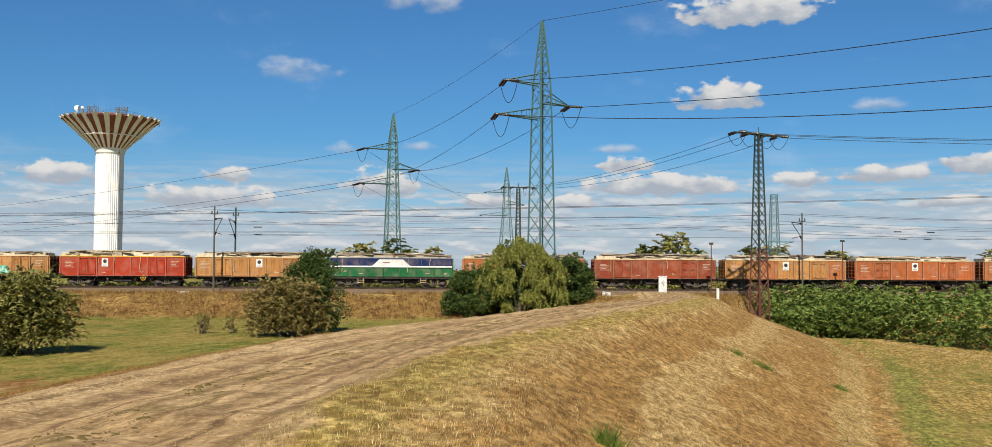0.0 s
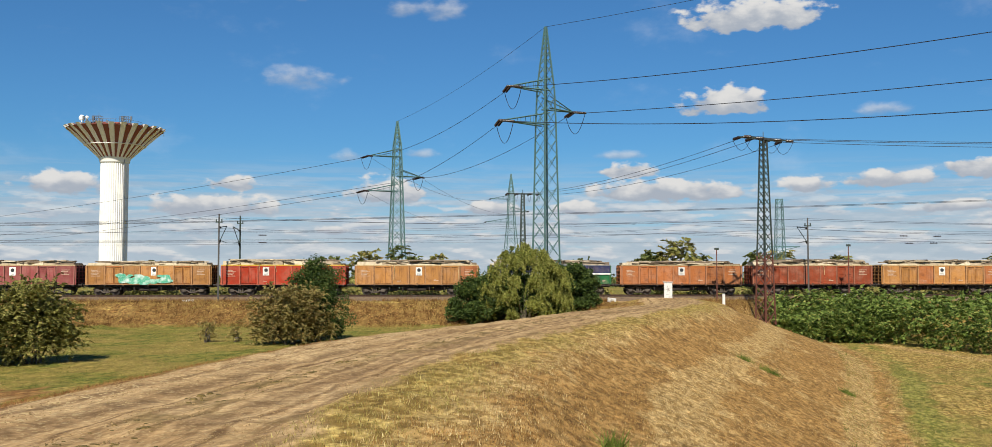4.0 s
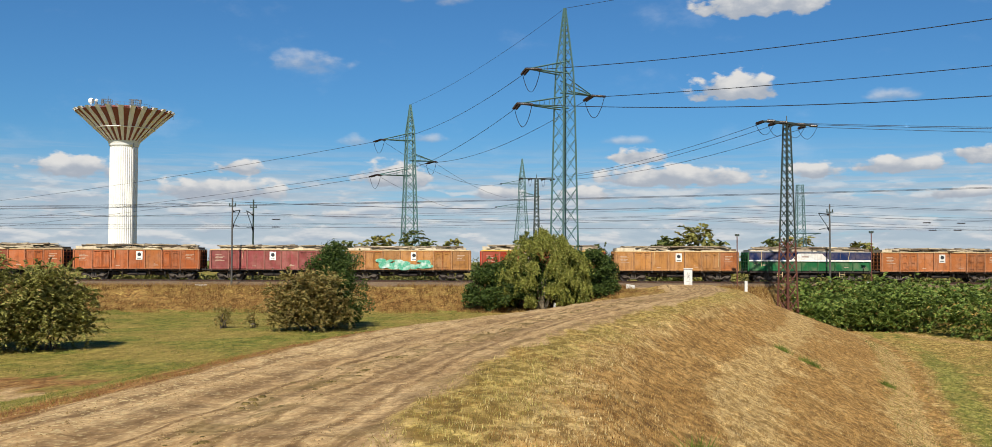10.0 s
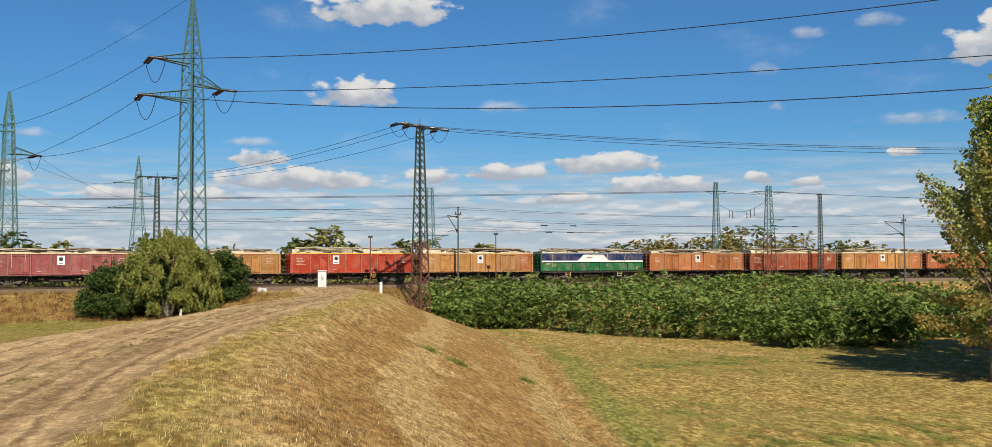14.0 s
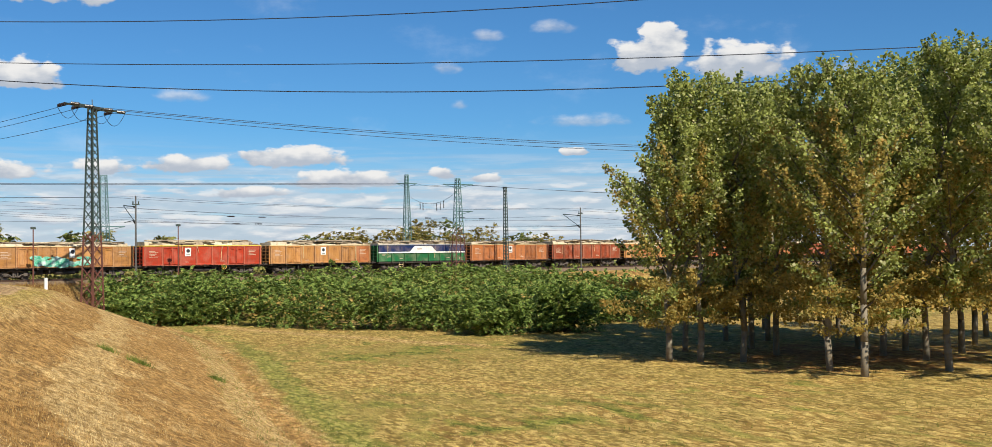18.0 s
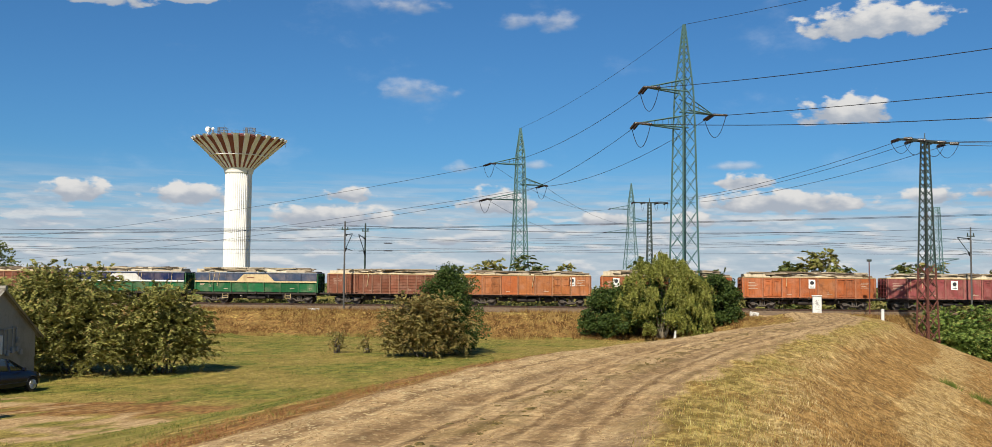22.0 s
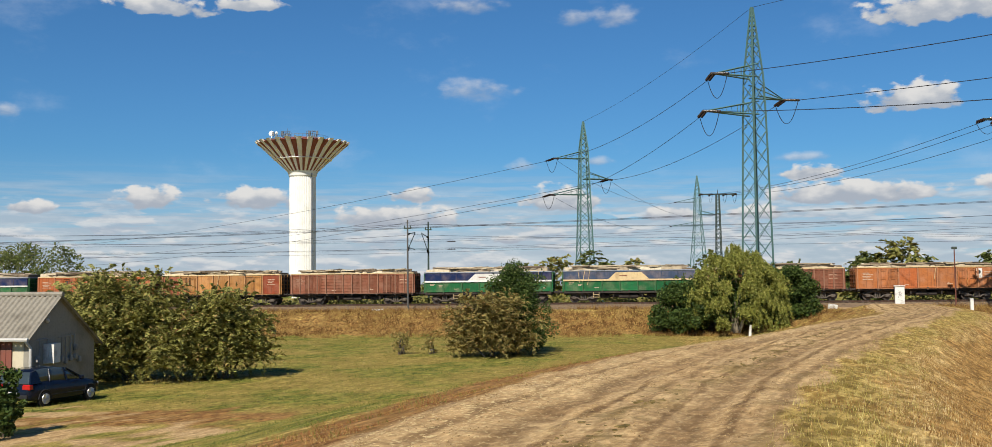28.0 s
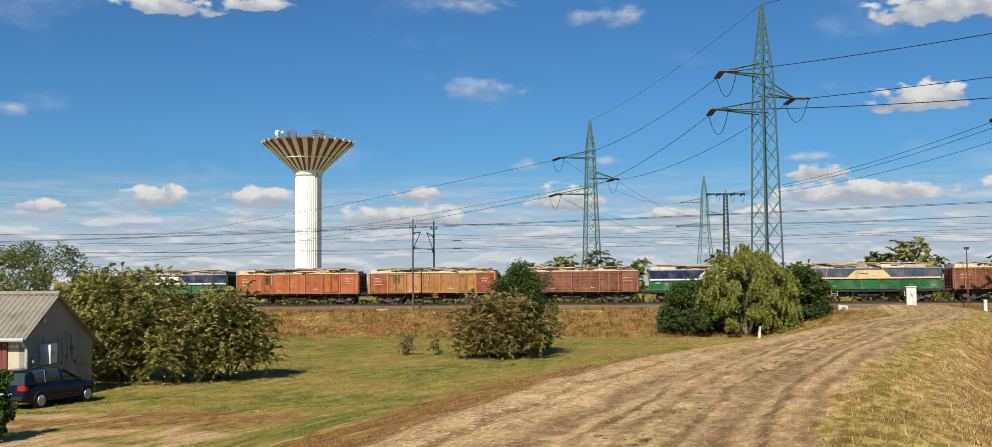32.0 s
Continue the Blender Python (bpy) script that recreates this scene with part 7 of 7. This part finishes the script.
def shed():
    s = new("shed")
    gx, y0, y1, ym, zf, ze, zb1, zr = -27.55, 46.85, 52.0, 48.9, -2.95, 0.0, -0.5, 1.52
    x0 = -40.0
    tagged(s, "low plastered shed with a corrugated gable roof", "shed")
    bm = bmesh.new()
    box(bm, x0, gx - 0.25, y0, y0 + 0.25, zf, ze)
    part("front_wall", bm, PLASTER, s, "sunlit beige front wall")
    bm = bmesh.new()
    box(bm, x0, gx - 0.25, y1 - 0.25, y1, zf, zb1)
    part("back_wall", bm, PLASTER, s)
    bm = bmesh.new()
    vs = []
    for x in (gx - 0.25, gx):
        vs.append([bm.verts.new((x, y, z)) for y, z in ((y0, zf), (y1, zf), (y1, zb1), (ym, zr - 0.05), (y0, ze))])
    bm.faces.new(vs[0][::-1])
    bm.faces.new(vs[1])
    for k in range(5):
        bm.faces.new((vs[0][k], vs[0][(k + 1) % 5], vs[1][(k + 1) % 5], vs[1][k]))
    bmesh.ops.recalc_face_normals(bm, faces=bm.faces)
    part("gable_wall", bm, SHADED_PLASTER, s, "rough gable wall with shade put into its grey plaster")
    for side in (-1, 1):
        bm = bmesh.new()
        n = 260
        rows = []
        for k in range(n + 1):
            x = x0 + (gx + 0.25 - x0) * k / n
            w = 0.055 * math.sin(k * 2 * math.pi / 5)
            ya = ym
            yb = (y0 - 0.35) if side < 0 else (y1 + 0.35)
            zb = (ze if side < 0 else zb1) - 0.24
            rows.append([bm.verts.new((x, ya, zr + w + 0.06)), bm.verts.new((x, yb, zb + w + 0.06)), bm.verts.new((x, yb, zb + w + 0.03)), bm.verts.new((x, ya, zr + w + 0.03))])
        for a, b in zip(rows, rows[1:]):
            for k in range(4):
                bm.faces.new((a[k], b[k], b[(k + 1) % 4], a[(k + 1) % 4]))
        bmesh.ops.recalc_face_normals(bm, faces=bm.faces)
        part("roof_slope", bm, ROOF_SHEET, s, "weathered grey corrugated roof sheet")
    bm = bmesh.new()
    bar(bm, (x0, ym, zr + 0.10), (gx + 0.27, ym, zr + 0.10), 0.11, 8)
    part("ridge_cap", bm, ROOF_SHEET, s)
    bm = bmesh.new()
    bar(bm, (x0, y0 - 0.42, ze - 0.24), (gx + 0.2, y0 - 0.42, ze - 0.24), 0.08, 8)
    part("gutter", bm, PIPE_GREY, s)
    bm = bmesh.new()
    for a, b in (((gx + 0.08, y0 - 0.42, ze - 0.28), (gx + 0.12, y0 - 0.1, ze - 0.6)), ((gx + 0.12, y0 - 0.1, ze - 0.6), (gx + 0.12, y0 - 0.1, zf))):
        bar(bm, a, b, 0.06, 8)
    part("downpipe", bm, PIPE_GREY, s)
    # door and frame
    bm = bmesh.new()
    box(bm, gx - 3.0, gx - 0.75, y0 - 0.05, y0 - 0.004, zf, ze - 0.25)
    d = part("door", bm, DOOR_RED, s, "red-brown wooden double door")
    for k in range(9):
        bm = bmesh.new()
        x = gx - 2.98 + 0.25 * k
        box(bm, x, x + 0.225, y0 - 0.075, y0 - 0.05, zf + 0.05, ze - 0.3, 0.005)
        part("board", bm, DOOR_RED, d)
    bm = bmesh.new()
    box(bm, gx + 0.004, gx + 0.22, 47.85, 48.85, -1.32, -0.48, 0.02)
    cab = part("meter_cabinet", bm, WHITE_POST, s, "white electricity meter cabinet")
    bm = bmesh.new()
    box(bm, gx + 0.21, gx + 0.50, 47.86, 47.885, -1.30, -0.50, 0.006)
    part("cabinet_door", bm, WHITE_POST, cab, "white cabinet door standing ajar")
    for a, b in (((0.06, 47.2, -0.30), (0.06, 48.1, -0.26)), ((0.06, 48.1, -0.26), (0.06, 48.1, -0.48)), ((0.06, 47.5, -1.5), (0.06, 47.5, -0.30)), ((0.06, 49.2, -1.2), (0.06, 49.2, -0.2)), ((0.06, 49.5, -1.3), (0.06, 49.5, -0.25)), ((0.06, 49.9, -1.2), (0.06, 49.9, -0.1)), ((0.06, 50.2, -1.2), (0.06, 50.2, -0.15)), ((0.06, 49.0, -1.25), (0.06, 50.7, -1.25)), ((0.06, 48.9, -0.25), (0.06, 50.3, -0.18))):
        bm = bmesh.new()
        bar(bm, (gx + a[0], a[1], a[2]), (gx + b[0], b[1], b[2]), 0.022, 6)
        part("conduit", bm, GREY_POST, s)
    for y, z in ((47.5, -1.5), (47.35, -1.1), (49.2, -1.2), (49.5, -1.3), (49.9, -1.2), (50.3, -1.15), (50.6, -1.3), (50.3, -0.75)):
        bm = bmesh.new()
        box(bm, gx + 0.004, gx + 0.14, y - 0.10, y + 0.10, z - 0.13, z + 0.13, 0.02)
        part("junction_box", bm, GREY_POST, s)
    bm = bmesh.new()
    bmesh.ops.create_uvsphere(bm, u_segments=12, v_segments=8, radius=0.09, matrix=Matrix.Translation((gx + 0.10, 48.0, 0.50)))
    part("wall_lamp", bm, WHITE_POST, s, "round white wall lamp")


shed()

CAR_PAINT = weathered("dark_blue_car_paint", (0.004, 0.007, 0.018), (0.010, 0.013, 0.022), 0.14, 0.0, 1.2, 0.3, 0.28)
TRIM = weathered("black_plastic_trim", (0.016, 0.016, 0.017), (0.03, 0.03, 0.03), 0.6, 0, 5, 0.4)
TYRE = weathered("black_tyre_rubber", (0.018, 0.018, 0.018), (0.05, 0.045, 0.04), 0.9, 0, 6, 0.5)
ALLOY = weathered("silver_alloy", (0.50, 0.50, 0.51), (0.30, 0.29, 0.28), 0.35, 0.8, 6, 0.4)
TAIL_RED = weathered("red_tail_lamp", (0.42, 0.012, 0.010), (0.30, 0.01, 0.01), 0.15, 0, 5, 0.2, 0.6)
CAR_GLASS = weathered("dark_tinted_glass", (0.035, 0.048, 0.052), (0.05, 0.06, 0.065), 0.04, 0, 2, 0.2, 0.8)


def car(x, y, z, turn):
    """A five-door hatchback, its nose along +y."""
    c = new("hatchback_car")
    c.matrix_basis = pose(x, y, z, 0, 0, turn)
    tagged(c, "dark blue five-door hatchback parked beside the shed", "car")
    # stations: along, half width, sill, belt
    st = [(-2.10, 0.66, 0.42, 0.62), (-2.06, 0.76, 0.34, 0.88), (-1.98, 0.83, 0.28, 0.96), (-1.6, 0.87, 0.24, 0.99), (-0.9, 0.88, 0.22, 0.98), (0.0, 0.88, 0.21, 0.95), (0.75, 0.88, 0.22, 0.93),
          (1.2, 0.87, 0.23, 0.90), (1.6, 0.84, 0.25, 0.83), (1.9, 0.77, 0.30, 0.74), (2.05, 0.64, 0.36, 0.66), (2.10, 0.48, 0.42, 0.58)]

    def loft(bm, rows):
        prev = None
        for row in rows:
            ring = [bm.verts.new(v) for v in row]
            if prev:
                for k in range(len(ring)):
                    bm.faces.new((prev[k], prev[(k + 1) % len(ring)], ring[(k + 1) % len(ring)], ring[k]))
            else:
                bm.faces.new(ring[::-1])
            prev = ring
        bm.faces.new(prev)
        bmesh.ops.recalc_face_normals(bm, faces=bm.faces)

    def ring(a, w, lo, hi):
        return [(-w * 0.90, a, lo), (-w * 0.98, a, lo + 0.12 * (hi - lo)), (-w, a, lo + 0.45 * (hi - lo)), (-w * 0.97, a, lo + 0.8 * (hi - lo)), (-w * 0.90, a, hi), (w * 0.90, a, hi), (w * 0.97, a, lo + 0.8 * (hi - lo)),
                (w, a, lo + 0.45 * (hi - lo)), (w * 0.98, a, lo + 0.12 * (hi - lo)), (w * 0.90, a, lo)]

    bm = bmesh.new()
    loft(bm, [ring(*s) for s in st])
    part("body", bm, CAR_PAINT, c, "glossy dark blue body", True)
    # cabin: glass block under a painted roof with pillars
    cab = [(-2.04, 0.73, 0.93, 0.99), (-1.95, 0.70, 0.93, 1.20), (-1.80, 0.66, 0.93, 1.38), (-1.55, 0.635, 0.93, 1.45), (-1.0, 0.62, 0.93, 1.485), (-0.4, 0.615, 0.92, 1.485), (0.10, 0.615, 0.91, 1.43), (0.42, 0.65, 0.90, 1.28), (0.74, 0.70, 0.89, 1.09), (0.98, 0.74, 0.88, 0.93)]
    bm = bmesh.new()
    loft(bm, [[(-0.80, a, lo), (-w, a, hi - 0.02), (-w * 0.86, a, hi), (w * 0.86, a, hi), (w, a, hi - 0.02), (0.80, a, lo)] for a, w, lo, hi in cab])
    part("glasshouse", bm, CAR_GLASS, c, "dark tinted windows", True)
    bm = bmesh.new()
    loft(bm, [[(-w * 1.01, a, hi - 0.05), (-w * 0.86, a, hi + 0.012), (w * 0.86, a, hi + 0.012), (w * 1.01, a, hi - 0.05)] for a, w, lo, hi in cab[2:7]])
    part("roof", bm, CAR_PAINT, c, "", True)
    for sx in (-1, 1):
        for (a0, z0), (a1, z1), wd in (((-0.98, 0.96), (-0.86, 1.44), 0.035), ((0.0, 0.94), (-0.06, 1.45), 0.035), ((0.96, 0.93), (0.10, 1.41), 0.035)):
            bm = bmesh.new()
            w0, w1 = 0.805, 0.63
            bar(bm, (sx * w0, a0, z0), (sx * w1, a1, z1), wd, 6)
            part("pillar", bm, CAR_PAINT, c)
        bm = bmesh.new()
        quad = [(0.815, -2.03, 0.93), (0.815, -1.46, 0.94), (0.652, -1.58, 1.435), (0.672, -1.80, 1.385), (0.73, -1.95, 1.18)]
        vs = [[bm.verts.new((sx * (q[0] + o), q[1], q[2])) for q in quad] for o in (-0.06, 0.018)]
        bm.faces.new(vs[0][::-1])
        bm.faces.new(vs[1])
        for k in range(5):
            bm.faces.new((vs[0][k], vs[0][(k + 1) % 5], vs[1][(k + 1) % 5], vs[1][k]))
        bmesh.ops.recalc_face_normals(bm, faces=bm.faces)
        part("rear_quarter", bm, CAR_PAINT, c)
        for a in (-1.28, 1.30):
            wx = sx * 0.80
            bm = bmesh.new()
            rot_y = Matrix.Rotation(radians(90), 4, "Y")
            bmesh.ops.create_cone(bm, cap_ends=True, segments=24, radius1=0.315, radius2=0.315, depth=0.20, matrix=Matrix.Translation((wx, a, 0.315)) @ rot_y)
            bmesh.ops.bevel(bm, geom=[e for e in bm.edges if e.calc_length() < 0.12], offset=0.03, segments=2, affect="EDGES")
            wheel = part("wheel", bm, TYRE, c)
            bm = bmesh.new()
            bmesh.ops.create_cone(bm, cap_ends=True, segments=20, radius1=0.215, radius2=0.20, depth=0.03, matrix=Matrix.Translation((wx + sx * 0.10, a, 0.315)) @ rot_y)
            for k in range(9):
                t = 6.283 * k / 9
                bar(bm, (wx + sx * 0.12, a + 0.03 * math.cos(t), 0.315 + 0.03 * math.sin(t)), (wx + sx * 0.12, a + 0.2 * math.cos(t), 0.315 + 0.2 * math.sin(t)), 0.022, 4)
            part("rim", bm, ALLOY, wheel)
            bm = bmesh.new()
            for k in range(10):
                t0, t1 = math.pi * k / 10, math.pi * (k + 1) / 10
                bar(bm, (sx * 0.865, a + 0.355 * math.cos(t0), 0.315 + 0.355 * math.sin(t0)), (sx * 0.865, a + 0.355 * math.cos(t1), 0.315 + 0.355 * math.sin(t1)), 0.03, 4)
            part("wheel_arch", bm, TRIM, c)
        bm = bmesh.new()
        box(bm, min(sx * 0.46, sx * 0.835), max(sx * 0.46, sx * 0.835), -2.095, -1.86, 0.70, 0.92, 0.04)
        part("tail_lamp", bm, TAIL_RED, c, "red tail lamp")
        bm = bmesh.new()
        box(bm, min(sx * 0.86, sx * 1.0), max(sx * 0.86, sx * 1.0), 0.62, 0.78, 0.93, 1.06, 0.03)
        part("mirror", bm, CAR_PAINT, c)
        for a in (-0.78, 0.18):
            bm = bmesh.new()
            box(bm, min(sx * 0.87, sx * 0.90), max(sx * 0.87, sx * 0.90), a, a + 0.2, 0.80, 0.83, 0.008)
            part("door_handle", bm, CAR_PAINT, c)
        bm = bmesh.new()
        box(bm, min(sx * 0.86, sx * 0.89), max(sx * 0.86, sx * 0.89), -1.0, 1.0, 0.42, 0.47, 0.01)
        part("side_moulding", bm, TRIM, c)
        bm = bmesh.new()
        box(bm, min(sx * 0.45, sx * 0.72), max(sx * 0.45, sx * 0.72), 1.93, 2.02, 0.58, 0.70, 0.03)
        part("headlamp", bm, ALLOY, c)
    bm = bmesh.new()
    box(bm, -0.74, 0.74, -2.13, -2.02, 0.36, 0.52, 0.03)
    part("rear_bumper", bm, TRIM, c)
    bm = bmesh.new()
    box(bm, -0.26, 0.26, -2.145, -2.115, 0.53, 0.64, 0.005)
    part("number_plate", bm, PAINTS["white"], c, "white number plate")
    bm = bmesh.new()
    bmesh.ops.create_cone(bm, cap_ends=True, segments=16, radius1=0.06, radius2=0.05, depth=0.03, matrix=Matrix.Translation((0, -2.085, 0.82)) @ Matrix.Rotation(radians(90), 4, "X"))
    part("badge", bm, ALLOY, c, "round silver badge")


car(-26.2, 46.25, ground_z(-26, 46) + 0.0, -10)


def run_at(t):
    """How far the train has come, by a smooth curve through RUN."""
    ts = [r[0] for r in RUN]
    k = max(0, min(len(ts) - 2, sum(1 for v in ts if v <= t) - 1))

    def slope(i):
        a, b = RUN[max(0, i - 1)], RUN[min(len(RUN) - 1, i + 1)]
        return (b[1] - a[1]) / (b[0] - a[0])

    (t0, s0), (t1, s1) = RUN[k], RUN[k + 1]
    h = t1 - t0
    u = (t - t0) / h
    return s0 * (1 + 2 * u) * (1 - u) ** 2 + slope(k) * h * u * (1 - u) ** 2 + s1 * u * u * (3 - 2 * u) + slope(k + 1) * h * u * u * (u - 1)


def motions():
    for ob, n in TRAIN:
        walk(ob, [(0.5 * k, pose(run_at(0.5 * k) - n * PITCH - PITCH / 2, TRACK_Y, 0)) for k in range(65)])
    turns = [(0.1 * k, math.degrees(run_at(0.1 * k) / 0.46) % 360) for k in range(321)]
    for ws, x in WHEELS:
        walk(ws, [(t, pose(x, 0, 0.46, 0, a, 0)) for t, a in turns])


motions()
